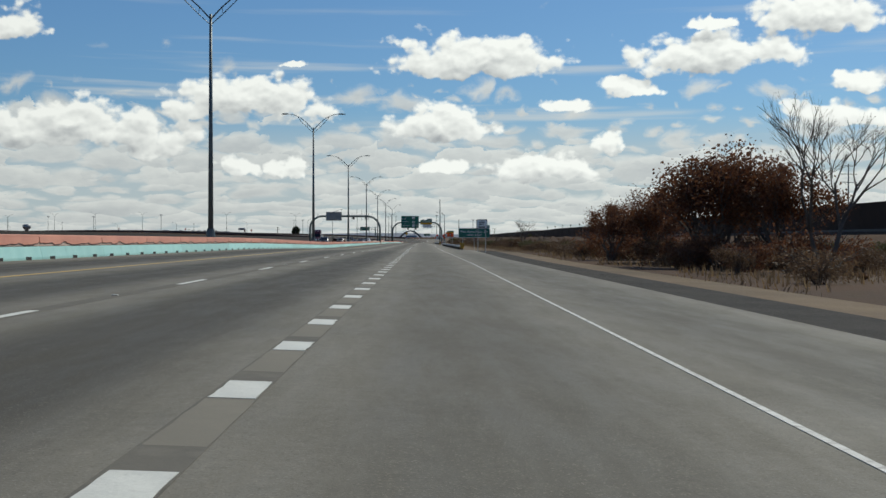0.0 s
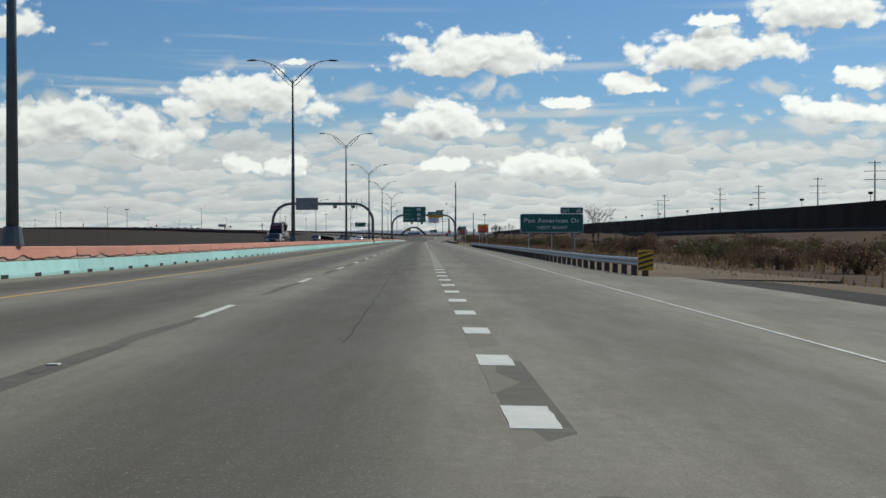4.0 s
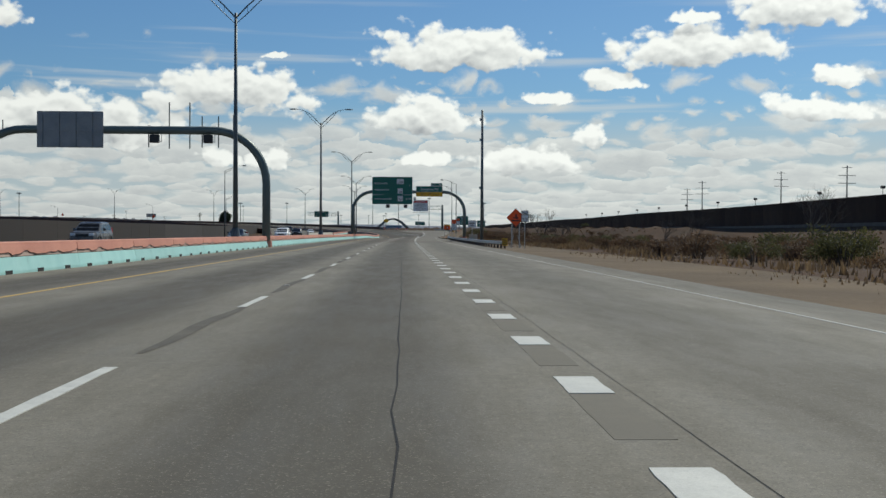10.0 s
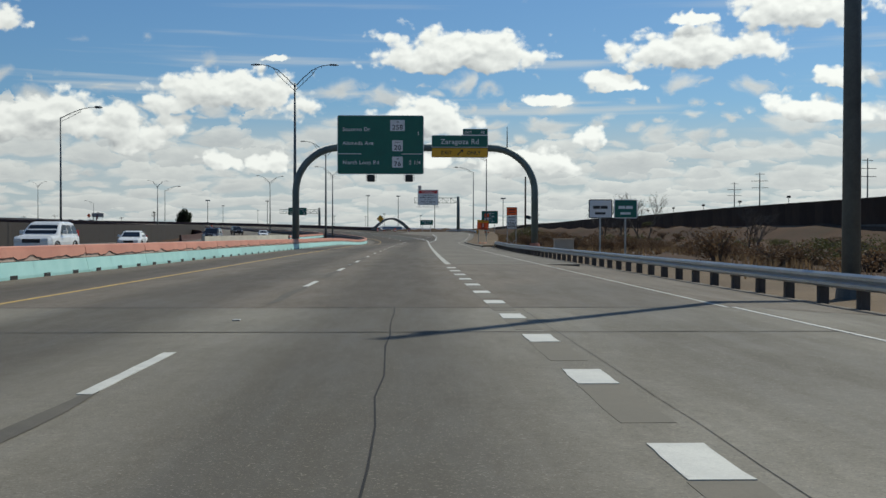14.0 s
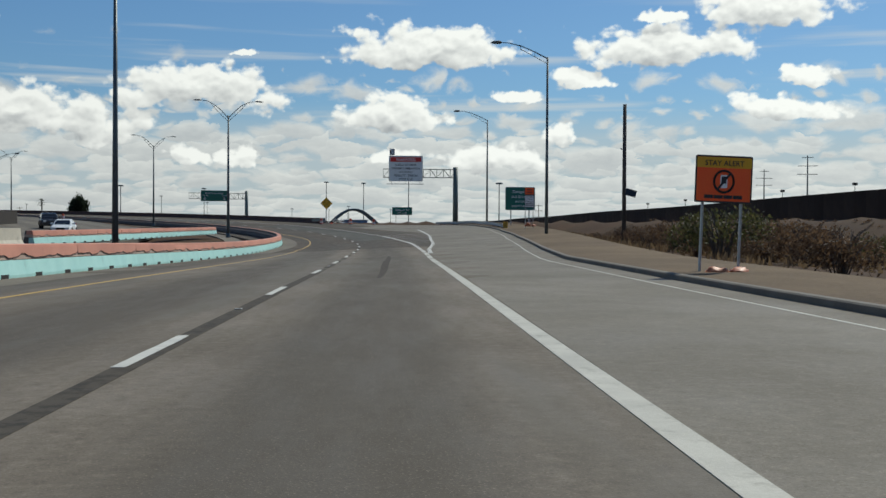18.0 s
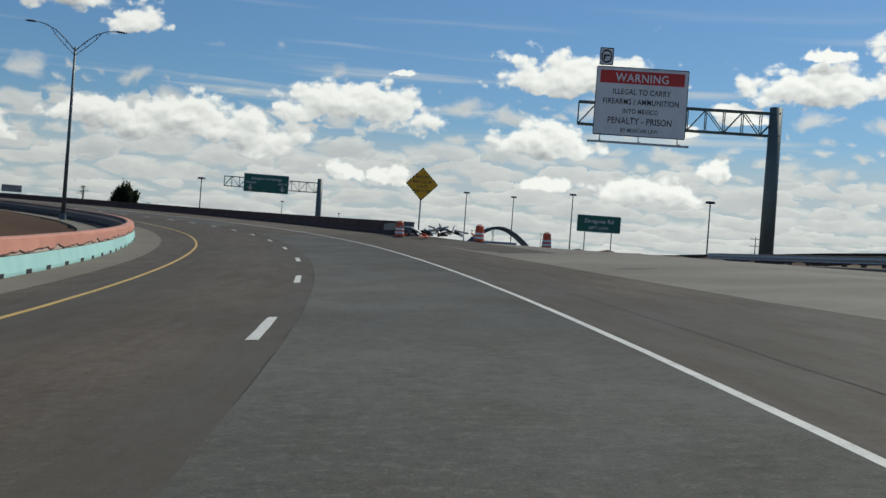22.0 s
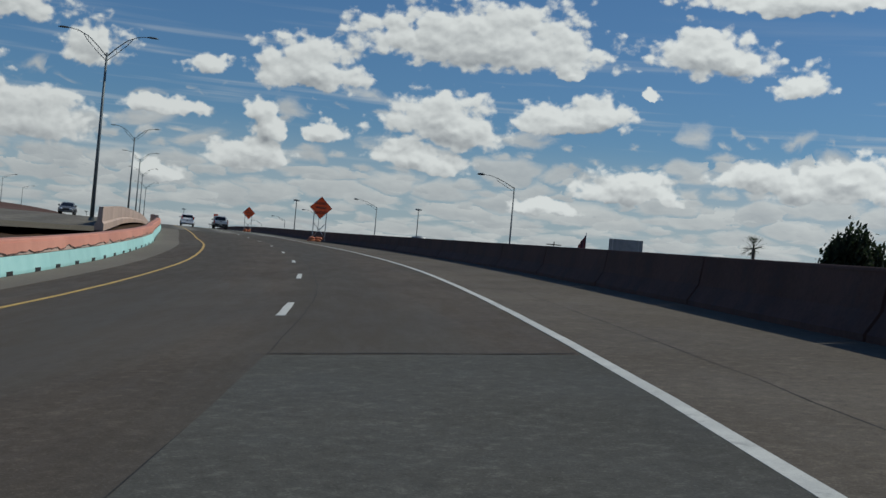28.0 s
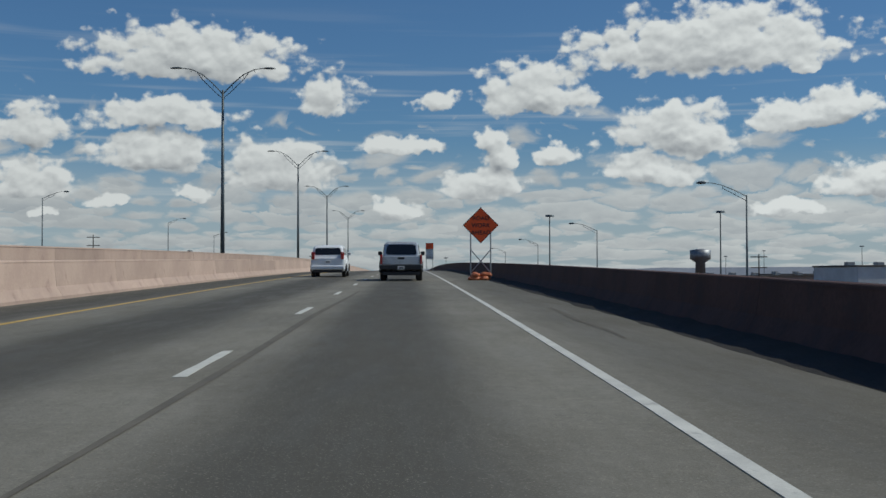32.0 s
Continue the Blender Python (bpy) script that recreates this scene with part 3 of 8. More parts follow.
def sweep(profile, s0, s1, step, name, material, label="", parent=None, uv=False, line=None, closed=True):
    """A profile of (u, h) drawn along the road's line."""
    place = line or road
    n = max(2, int(math.ceil((s1 - s0) / step)) + 1)
    ss = np.linspace(s0, s1, n)
    verts = [tuple(place(s, u, h)) for s in ss for u, h in profile]
    k = len(profile)
    faces = []
    for i in range(n - 1):
        for j in range(k if closed else k - 1):
            a, b = i * k + j, i * k + (j + 1) % k
            faces.append((a, b, b + k, a + k))
    if closed:
        faces += [tuple(range(k))[::-1], tuple(range((n - 1) * k, n * k))]
    me = bpy.data.meshes.new(name)
    me.from_pydata(verts, [], faces)
    if uv:
        layer = me.uv_layers.new(name="road")
        for loop in me.loops:
            i, j = divmod(loop.vertex_index, k)
            layer.data[loop.index].uv = (profile[j][0] / 10.0, ss[i] / 10.0)
    me.materials.append(material)
    me.update()
    bm = bmesh.new()
    bm.from_mesh(me)
    bmesh.ops.recalc_face_normals(bm, faces=bm.faces)
    bm.to_mesh(me)
    bm.free()
    ob = new(name, me)
    if parent:
        ob.parent = parent
    if label:
        tagged(ob, label)
    return ob


def slab(u0, u1, s0, s1, material, name, label, category, thick=0.3, top=0.0, line=None, step=6.0):
    """A stretch of pavement with real thickness."""
    mid = sorted([u0 + (u1 - u0) * k / 4 for k in range(5)] + ([3.7] if u0 < 3.7 < u1 else []))
    ob = sweep([(u, top) for u in mid] + [(u1, top - thick), (u0, top - thick)], s0, s1, step, name, material, uv=True, line=line)
    return tagged(ob, label, category, kind="structure")


def stripe(u0, u1, s0, s1, material, name, parent, line=None, step=6.0, h=0.006):
    return sweep([(u0, h), (u1, h), (u1, h - 0.005), (u0, h - 0.005)], s0, s1, step, name, material, parent=parent, line=line)


# ---- carriageways ----
slab(-11.3, 7.4, -150, 104, CONCRETE_DARK, "road_start", "grey concrete carriageway with a wide shoulder", "road")
slab(-11.3, 7.4, 104, 142, CONCRETE_ROAD, "road_start", "grey concrete carriageway with a wide shoulder", "road")
slab(-11.3, 6.25, 142, 398, CONCRETE_ROAD, "road_west", "grey concrete carriageway with oil stains", "road")
slab(-11.3, 6.3, 398, 565, ASPHALT, "road_middle", "worn brown-grey asphalt carriageway", "road")
slab(-11.0, 6.3, 565, 860, ASPHALT_RED, "road_curve", "reddish worn asphalt carriageway curving up a ramp", "road", step=4)
slab(-11.0, 3.5, 860, 1480, DECK, "road_bridge", "pale concrete bridge deck carriageway", "road")


def opp(s, u, h=0.0):
    """The other carriageway, which parts from this one in the bend."""
    gap = np.interp(s, [-160, 440, 500, 560, 629, 660, 740, 810, 840, 1500], [0, 0, 6.2, 7.0, 9.0, 13, 15, 6, 1, 1])
    lift = np.interp(s, [-160, 470, 540, 575, 602, 655, 760, 816, 840, 1500], [0, 0, 0.4, 0.7, 0.9, 1.1, 1.1, 0.7, 0.15, 0])
    p = road(s, u - gap, 0)
    return Vector((p.x, p.y, at_s(s, LINE_Z) + lift + h + math.tan(radians(at_s(s, BANK))) * (-11)))


slab(-31.0, -12.4, -150, 1480, SHOULDER, "road_opposite", "pale concrete carriageway of the other direction", "road", line=opp)
# ---- ground ----
def ground_mesh():
    def lines(lo, hi, step, far):
        a = list(np.arange(lo, hi + 0.1, step))
        g, left, right = step, [], []
        x = lo
        while x > -far:
            g *= 1.5
            x -= g
            left.append(max(x, -far))
        g, x = step, hi
        while x < far:
            g *= 1.5
            x += g
            right.append(min(x, far))
        return np.array(left[::-1] + a + right)
    xs, ys = lines(-420, 130, 5.0, 4700), lines(-90, 1130, 5.0, 4700)
    X, Y = np.meshgrid(xs, ys)
    P = np.stack([X.ravel(), Y.ravel()], 1)
    C = np.stack([LINE_X, LINE_Y], 1)[::3]
    hd, z, bk = _h[::3], LINE_Z[::3], BANK[::3]
    Z = np.empty(len(P))
    rng = np.random.RandomState(3)
    for i0 in range(0, len(P), 4000):
        p = P[i0:i0 + 4000]
        d2 = ((p[:, None] - C[None]) ** 2).sum(2)
        j = d2.argmin(1)
        off = p - C[j]
        u = off[:, 0] * np.cos(hd[j]) + off[:, 1] * np.sin(hd[j])
        dist = np.sqrt(d2[np.arange(len(p)), j])
        u = np.where(u > 0, dist, -dist)
        edge_r = z[j] + np.tan(np.radians(bk[j])) * 8.5
        edge_l = z[j] - np.tan(np.radians(bk[j])) * 11
        s = S_GRID[::3][j]
        ku = np.interp(s, [489, 535, 550, 576, 600, 625, 650, 690, 720, 760], [5, 4.8, 6, 8.6, 12, 17, 21, 25, 27, 8]) + 4.5
        ku = np.where((s < 480) | (s > 760), 12, ku)
        tb = np.tan(np.radians(bk[j]))
        edge_r = np.where((s > 480) & (s < 760), z[j] + tb * np.minimum(u, 8.5) + np.interp(s, [640, 650, 660, 670, 680, 700, 720, 760], [0, -0.25, -0.5, -0.77, -1.13, -1.5, -2.0, -3.2]) * np.clip((u - 3.9) / 8, 0, 1), edge_r)
        right = np.clip((u - ku) / 22, 0, 1)
        left = np.clip((-u - 46) / 25, 0, 1)
        zr = edge_r - 0.38 - right * (edge_r + 0.5)
        zl = edge_l - 0.42 - left * (edge_l + 0.4)
        # the median between the parted carriageways rises to the other road
        zl = zl + np.clip((-u - 12.5) / 8.0, 0, 1) * (1 - left) * np.interp(s, [470, 540, 575, 602, 655, 760, 816, 840], [0, 0.35, 0.65, 0.85, 1.0, 1.0, 0.6, 0.1])
        inner = z[j] - 0.6 - np.tan(np.radians(bk[j])) * np.clip(-u, -8.5, 11)
        zz = np.where(u > 7.5, zr, np.where(u < -11.5, zl, inner))
        # bank that carries the border fence
        s = S_GRID[::3][j]
        bank_h = 3.4 * np.clip(1 - np.abs(u - 92) / 14, 0, 1) * (s < 1000) * (u > 0)
        zz = np.where((u > 70) & (u < 110), np.maximum(zz, -0.9 + bank_h * 1.3), zz)
        Z[i0:i0 + 4000] = zz
    Z += rng.uniform(-0.04, 0.04, len(Z)) * (np.abs(P[:, 0]) < 430)
    nx, ny = len(xs), len(ys)
    GROUND_GRID.update(x=xs, y=ys, z=Z.reshape(ny, nx))
    faces = [(r * nx + c, r * nx + c + 1, (r + 1) * nx + c + 1, (r + 1) * nx + c) for r in range(ny - 1) for c in range(nx - 1)]
    me = bpy.data.meshes.new("ground")
    me.from_pydata(np.column_stack([P, Z]).tolist(), [], faces)
    me.materials.append(GROUND)
    for poly in me.polygons:
        poly.use_smooth = True
    return tagged(new("ground", me), "dry brown scrubland earth beside the highway", "ground", kind="structure")


GROUND_GRID = {}
ground_mesh()


def ground_at(x, y):
    """Height of the earth at a place."""
    g = GROUND_GRID
    i = int(np.clip(np.searchsorted(g["x"], x) - 1, 0, len(g["x"]) - 2))
    j = int(np.clip(np.searchsorted(g["y"], y) - 1, 0, len(g["y"]) - 2))
    fx = (x - g["x"][i]) / (g["x"][i + 1] - g["x"][i])
    fy = (y - g["y"][j]) / (g["y"][j + 1] - g["y"][j])
    z = g["z"]
    return float((z[j][i] * (1 - fx) + z[j][i + 1] * fx) * (1 - fy) + (z[j + 1][i] * (1 - fx) + z[j + 1][i + 1] * fx) * fy)


# ---- road markings ----
marks = tagged(new("lane_markings"), "white and yellow painted lane lines", "road marking", kind="structure")


def stripe_piece(u0, u1, s0, length, material, h=0.006):
    """One painted bar as an object of its own."""
    bm = bmesh.new()
    m = on_road(s0, (u0 + u1) / 2, h, lean=True)
    w = (u1 - u0) / 2
    n = 5
    top = []
    for k in range(n + 1):
        y = length * k / n
        jig = [random.uniform(-0.008, 0.008) for _ in range(2)]
        top.append((bm.verts.new((-w + jig[0], y, 0)), bm.verts.new((w + jig[1], y, 0))))
    for a, b in zip(top, top[1:]):
        bm.faces.new((a[0], a[1], b[1], b[0]))
    ret = bmesh.ops.extrude_face_region(bm, geom=list(bm.faces))
    bmesh.ops.translate(bm, vec=(0, 0, -0.005), verts=[v for v in ret["geom"] if isinstance(v, bmesh.types.BMVert)])
    bmesh.ops.recalc_face_normals(bm, faces=bm.faces)
    ob = mesh_ob("lane_dash", bm, material, marks)
    ob.matrix_world = m
    return ob


def lane_u(s):
    """The dashed line between the two through lanes."""
    return float(np.interp(s, [-160, 140, 545, 558, 574, 583, 637, 682, 715, 745, 762, 782, 826, 882, 1500], [-3.8, -3.74, -3.68, -3.5, -3.1, -2.9, -2.42, -2.62, -2.85, -3.15, -3.0, -2.58, -3.1, -3.52, -3.55]))


def yellow_u(s):
    return float(np.interp(s, [-160, 60, 150, 500, 571, 583, 593, 610, 650, 668, 700, 745, 768, 783, 800, 823, 835, 869, 888, 1500], [-7.5, -7.5, -8.0, -8.0, -7.3, -6.85, -6.45, -5.85, -5.95, -6.15, -6.7, -6.95, -6.9, -6.5, -6.3, -6.6, -7.1, -7.5, -8.0, -8.0]))


def right_u(s):
    """The right edge of the through lanes past the exit."""
    return float(np.interp(s, [545, 553, 560, 575, 586, 649, 676, 710, 738, 750, 769, 795, 804, 823, 842, 850, 876, 1500], [0.1, 0.22, 0.33, 0.72, 0.8, 1.18, 0.95, 0.5, 0.16, 0.25, 0.5, 0.68, 0.64, 0.42, 0.05, 0.09, 0.3, 0.3]))


def wall_u(s):
    return float(np.interp(s, [660, 680, 775, 827, 852, 1500], [5.4, 4.6, 3.65, 3.3, 2.85, 2.85]))


def barrier_u(s):
    return float(np.interp(s, [-160, 400, 460, 550, 575, 591, 612, 640, 668, 715, 770, 800, 822, 832, 858, 888, 1500], [-11.3, -11.3, -10.8, -10.5, -9.8, -8.9, -8.5, -8.6, -9.15, -9.95, -9.45, -9.0, -9.1, -9.45, -9.5, -10.3, -10.3]))


def kerb_u(s):
    """The right kerb of the exit."""
    return float(np.interp(s, [489, 535, 550, 576, 600, 625, 650, 690, 720], [5.0, 4.8, 6.0, 8.6, 12.0, 17.0, 21.0, 25.0, 27.0]))


def following(fn, d0, d1, h):
    """Places beside a line that wanders across the road."""
    return lambda s, k, hh=0.0: road(s, fn(s) + d0 + (d1 - d0) * k, h + hh)


def ribbon(fn, width, s0, s1, material, name, step=4.0, h=0.006):
    stripe(0.0, 1.0, s0, s1, material, name, marks, following(fn, -width / 2, width / 2, 0.0), step, h)


DASH_ENDS = [float(v) for v in np.interp(range(-12, 33), [-12, 0, 1, 5, 11, 14, 18, 21, 23, 27, 32], [-124.0, 14.8, 26.4, 73.8, 149.5, 178.8, 227.7, 257.4, 278.2, 319.3, 369.1])] + [380.2, 391.4] + [408.0, 419.0, 430.1, 441.2] + [452.3 + 10.56 * k for k in range(8)]
DASH_ENDS += [float(v) for v in np.interp(range(33), [0, 1, 2, 3, 4, 5, 6, 10, 14, 20, 23, 27, 32], [536.8, 547.5, 558.0, 566.3, 574.8, 584.2, 594.3, 637.4, 682.4, 746.9, 780.2, 825.9, 882.2])]
DASH_ENDS += [882.2 + 11.12 * k for k in range(1, 24)]
DASH_ENDS = [e for e in DASH_ENDS if not 769 < e < 770]     # one dash is worn away
for e in DASH_ENDS:
    stripe_piece(lane_u(e) - 0.06, lane_u(e) + 0.06, e - 2.8, 2.8, WHITE_PAINT)
for n in range(-118, 20):
    s0 = 359.15 + 3.325 * (n + float(np.interp(359.15 + 3.325 * n, [0, 34, 60, 139, 166, 194, 220, 247, 277, 304, 331, 359], [0.28, 0.22, 0.06, -0.13, 0.0, 0.24, 0.71, 1.05, 1.23, 1.25, 1.59, 2.0])))
    if s0 < 421:
        sh = float(np.interp(s0, [100, 139, 175], [0.0, -0.13, -0.03]))
        stripe_piece(-0.19 + sh, 0.12 + sh, s0, 0.9, WHITE_PAINT)
        stripe_piece(-0.20 + sh, 0.13 + sh, s0 - 1.75, 1.72, FAINT_LINE, 0.0025)
ribbon(lambda s: -0.04, 0.36, -150, 118, DIM_LINE, "worn_contrast_line", 3.0, 0.0025)
ribbon(lambda s: lane_u(s), 0.26, -150, 118, DIM_LINE, "worn_contrast_line", 3.0, 0.0025)
# small square reflectors between the dashes
for e in [v for v in DASH_ENDS if v < 540][::2]:
    bm = chamfer_box(-0.05, 0.05, -0.05, 0.05, 0.0, 0.018, 0.006)
    ob = mesh_ob("reflector_stud", bm, OLD_WHITE, marks)
    ob.matrix_world = on_road(e + 4.0, lane_u(e) + random.uniform(-0.03, 0.03), 0.001, lean=True)
ribbon(lambda s: lane_u(s) + 0.05, 0.2, 498, 592, TYRE_MARK, "worn_contrast_line", 3.0, 0.0035)
stripe(0.0, 1.0, 470, 860, SHOULDER, "concrete_gutter", marks, following(barrier_u, 0.02, 1.3, 0.0), 4.0, 0.004)
ribbon(yellow_u, 0.10, -150, 846, YELLOW_PAINT, "yellow_edge_line")
ribbon(yellow_u, 0.12, 846, 1300, YELLOW_PAINT, "yellow_edge_line")
ribbon(lambda s: float(np.interp(s, [0, 30, 60, 90, 143, 195, 226, 300, 385], [3.6, 3.75, 3.9, 3.8, 3.5, 3.75, 4.1, 4.2, 3.5])), 0.065, -150, 398, OLD_WHITE, "edge_line")
ribbon(lambda s: float(np.interp(s, [398, 470, 500], [3.4, 3.6, 4.1])) if s < 500 else kerb_u(s) - 0.85, 0.07, 398, 640, EXIT_PAINT, "edge_line")
ribbon(lambda s: float(np.interp(s, [424, 462, 485, 538, 551], [-0.03, 0.11, 0.11, -0.03, 0.2])), 0.21, 424, 551, EXIT_PAINT, "solid_exit_line", 3.0)
ribbon(right_u, 0.22, 548, 604, FLAKED, "gore_line", 3.0)
ribbon(right_u, 0.085, 604, 706, WHITE_PAINT, "edge_line")
ribbon(right_u, 0.12, 706, 1300, WHITE_PAINT, "edge_line")
ribbon(lambda s: float(np.interp(s, [545, 553, 556, 559, 564, 574, 585, 590.5, 604, 616], [0.22, 0.55, 0.66, 0.84, 1.23, 2.16, 3.05, 3.75, 5.2, 6.6])), 0.22, 549, 616, FLAKED, "gore_line", 2.5, 0.01)
for sl, sr in ((579.0, 577.2), (582.9, 581.2), (587.3, 585.2), (591.9, 589.8), (596.1, 594.0), (600.4, 598.2), (604.5, 602.2)):
    ul, ur = right_u(sl) + 0.2, float(np.interp(sr, [565, 585, 590.5, 604], [0.9, 3.05, 3.75, 5.2])) - 0.1
    v = [road(sl, ul, 0.01), road(sl + 0.2, ul, 0.01), road(sr + 0.2, ur, 0.01), road(sr, ur, 0.01)]
    bm = bmesh.new()
    top = [bm.verts.new(p) for p in v]
    low = [bm.verts.new(p - Vector((0, 0, 0.008))) for p in v]
    bm.faces.new(top[::-1])
    for i in range(4):
        bm.faces.new((top[i], top[(i + 1) % 4], low[(i + 1) % 4], low[i]))
    bmesh.ops.recalc_face_normals(bm, faces=bm.faces)
    mesh_ob("gore_bar", bm, OLD_WHITE, marks)

# seams, sealed cracks and joints in the carriageway
seams = tagged(new("pavement_joints"), "dark joints and sealed cracks in the pavement", "pavement joint", kind="structure")


def crack(fn, s0, s1, width, wob=0.03, step=1.2, name="sealed_crack"):
    """A crack line of uneven width that wanders a little."""
    n = int((s1 - s0) / step) + 1
    bm = bmesh.new()
    prev = None
    for k in range(n + 1):
        s = s0 + (s1 - s0) * k / n
        c = fn(s) + wob * noise.noise(Vector((s * 0.9, fn(s0) * 3.1, s0))) * 2
        w = width * (0.55 + 0.9 * abs(noise.noise(Vector((s * 2.3, 7.7, fn(s0))))))
        a, b = bm.verts.new(road(s, c - w / 2, 0.003)), bm.verts.new(road(s, c + w / 2, 0.003))
        if prev:
            bm.faces.new((prev[0], prev[1], b, a))
        prev = (a, b)
    mesh_ob(name, bm, CRACK, seams)


crack(lambda s: -1.55 + 0.15 * math.sin(s / 37), 118, 398, 0.017, 0.03)
crack(lambda s: 0.22 + (-0.35 if s < 150 else 0.0) * max(0, (150 - s) / 20), 130, 398, 0.007, 0.01)
crack(lambda s: lane_u(s) + 0.35, 560, 846, 0.014, 0.02)
crack(lambda s: right_u(s) + 0.95, 606, 846, 0.014, 0.025)
crack(lambda s: -0.6 - 0.012 * (s - 448), 446, 472, 0.018, 0.06, 0.5)
crack(lambda s: -1.9 + 0.02 * (s - 440), 438, 446, 0.016, 0.06, 0.5)
for s0, u0, u1 in ((393.6, -10, 6.3), (398.0, -10.4, 6.4), (858.6, -9.5, 2.2), (862.0, -9.6, 2.2), (592.1, -2.4, 1.0), (671.2, -2.6, 0.9), (772.6, -2.4, 0.4)):
    bm = bmesh.new()
    prev = None
    for k in range(25):
        u = u0 + (u1 - u0) * k / 24
        w = 0.03 + 0.03 * random.random()
        j = 0.05 * noise.noise(Vector((u * 1.3, s0, 0)))
        a, b = bm.verts.new(road(s0 + j, u, 0.004)), bm.verts.new(road(s0 + j + w, u, 0.004))
        if prev:
            bm.faces.new((prev[0], a, b, prev[1]))
        prev = (a, b)
    mesh_ob("cross_joint", bm, CRACK, seams)
# newer asphalt strip in the right-hand lane of the bend
strip_line = lambda s, k, hh=0.0: road(s, (lane_u(s) + 0.35) * (1 - k) + right_u(s) * 1.0 * k, 0.002 + hh)
for a0, b0 in ((592.2, 671), (692, 772.5)):
    ob = sweep([(0.0, 0.002), (0.25, 0.002), (0.5, 0.002), (0.75, 0.002), (1.0, 0.002), (1.0, -0.02), (0.0, -0.02)], a0, b0, 3.0, "asphalt_patch", ASPHALT_NEW, uv=True, line=strip_line)
    tagged(ob, "darker newer asphalt overlay in the lane", "pavement", kind="structure")


# dusty shoulder between the edge line and the ramp wall
ob = sweep([(0.0, 0.001), (0.5, 0.001), (1.0, 0.001), (1.0, -0.02), (0.0, -0.02)], 668, 858, 3.0, "ramp_shoulder", ASPHALT_TAN, uv=True, line=lambda s, k, hh=0.0: road(s, (right_u(s) + 0.05) * (1 - k) + (wall_u(s) + 0.1) * k, hh + 0.001))
tagged(ob, "dusty tan asphalt shoulder beside the ramp wall", "pavement", kind="structure")


# ---- exit ramp ----
def exit_drop(s):
    """How far the exit ramp falls away past its crest."""
    return np.interp(s, [640, 650, 660, 670, 680, 700, 720, 760], [0, -0.25, -0.5, -0.77, -1.13, -1.5, -2.0, -3.2])


def exit_road(s, k, h=0.0):
    left = float(np.interp(s, [424, 545, 553, 560, 574, 585, 590, 604, 610, 618, 626, 640, 660, 690, 720], [0.14, 0.2, 0.5, 0.9, 2.15, 3.1, 3.75, 5.0, 5.0, 4.3, 4.05, 3.8, 4.2, 11.0, 14.0]))
    u = left + (kerb_u(s) - left) * k
    t = math.tan(radians(at_s(s, BANK)))
    p = road(s, u, h)
    p.z = at_s(s, LINE_Z) + t * min(u, 8.5) + h + exit_drop(s) * min(max((u - 3.9) / 8.0, 0.0), 1.0)
    return p


ob = sweep([(j / 8, 0.003) for j in range(9)] + [(1.0, -0.4), (0.0, -0.4)], 424, 722, 3.0, "exit_ramp", EXIT_CONCRETE, uv=True, line=exit_road)
tagged(ob, "pale concrete exit ramp rising to the right", "road", kind="structure")
ob = sweep([(0.0, 0.0), (0.0, 0.11), (0.03, 0.135), (0.16, 0.14), (0.18, -0.2)], 490, 722, 3.0, "kerb", DARK_CURB, line=lambda s, x, h=0.0: exit_road(s, 1.0) + (road(s, 1) - road(s, 0)) * x + Vector((0, 0, h)))
tagged(ob, "dark weathered kerb along the exit", "kerb", kind="structure")
ob = sweep([(0.0, -0.02), (1.9, 0.0), (4.2, -0.05), (4.2, -0.5), (0.0, -0.5)], 495, 650, 3.0, "verge", DIRT, line=lambda s, x, h=0.0: exit_road(s, 1.0) + (road(s, 1) - road(s, 0)) * (0.18 + x) + Vector((0, 0, h + 0.12)))
tagged(ob, "bare tan dirt verge behind the kerb", "verge", kind="structure")
# wandering joint across the exit ramp
bm = bmesh.new()
jl = []
for k in range(15):
    f = k / 14
    w = 0.03 + 0.02 * math.sin(k * 2.1)
    u = 0.5 + 7.1 * f
    s = 567.5 + 6.2 * max(0.0, f - 0.25) / 0.75
    jl.append((bm.verts.new(road(s - w, u, 0.0185)), bm.verts.new(road(s + w, u, 0.0185))))
for a, b in zip(jl, jl[1:]):
    bm.faces.new((a[0], b[0], b[1], a[1]))
bmesh.ops.solidify(bm, geom=list(bm.faces), thickness=0.004)
mesh_ob("sealed_crack", bm, CRACK, seams)
# gravel and dirt strips along the straight
for s0, s1, u0, u1, h0, mat, nm, lb in ((-150, 142, 7.38, 10.0, -0.03, DARK_GRAVEL, "gravel_strip", "dark gravel strip beside the pavement"), (-150, 142, 10.0, 12.5, -0.12, DIRT, "dirt_strip", "bare pale dirt strip beside the road"),
                                   (142, 500, 6.5, 12.5, -0.03, DIRT, "dirt_strip", "bare dirt behind the guardrail")):
    ob = sweep([(u0, h0), ((u0 + u1) / 2, h0 - 0.04), (u1, h0 - 0.09), (u1, -0.6), (u0, -0.6)], s0, s1, 6.0, nm, mat, uv=True)
    tagged(ob, lb, "verge", kind="structure")

# ---- median barrier ----
SEG = 7.4


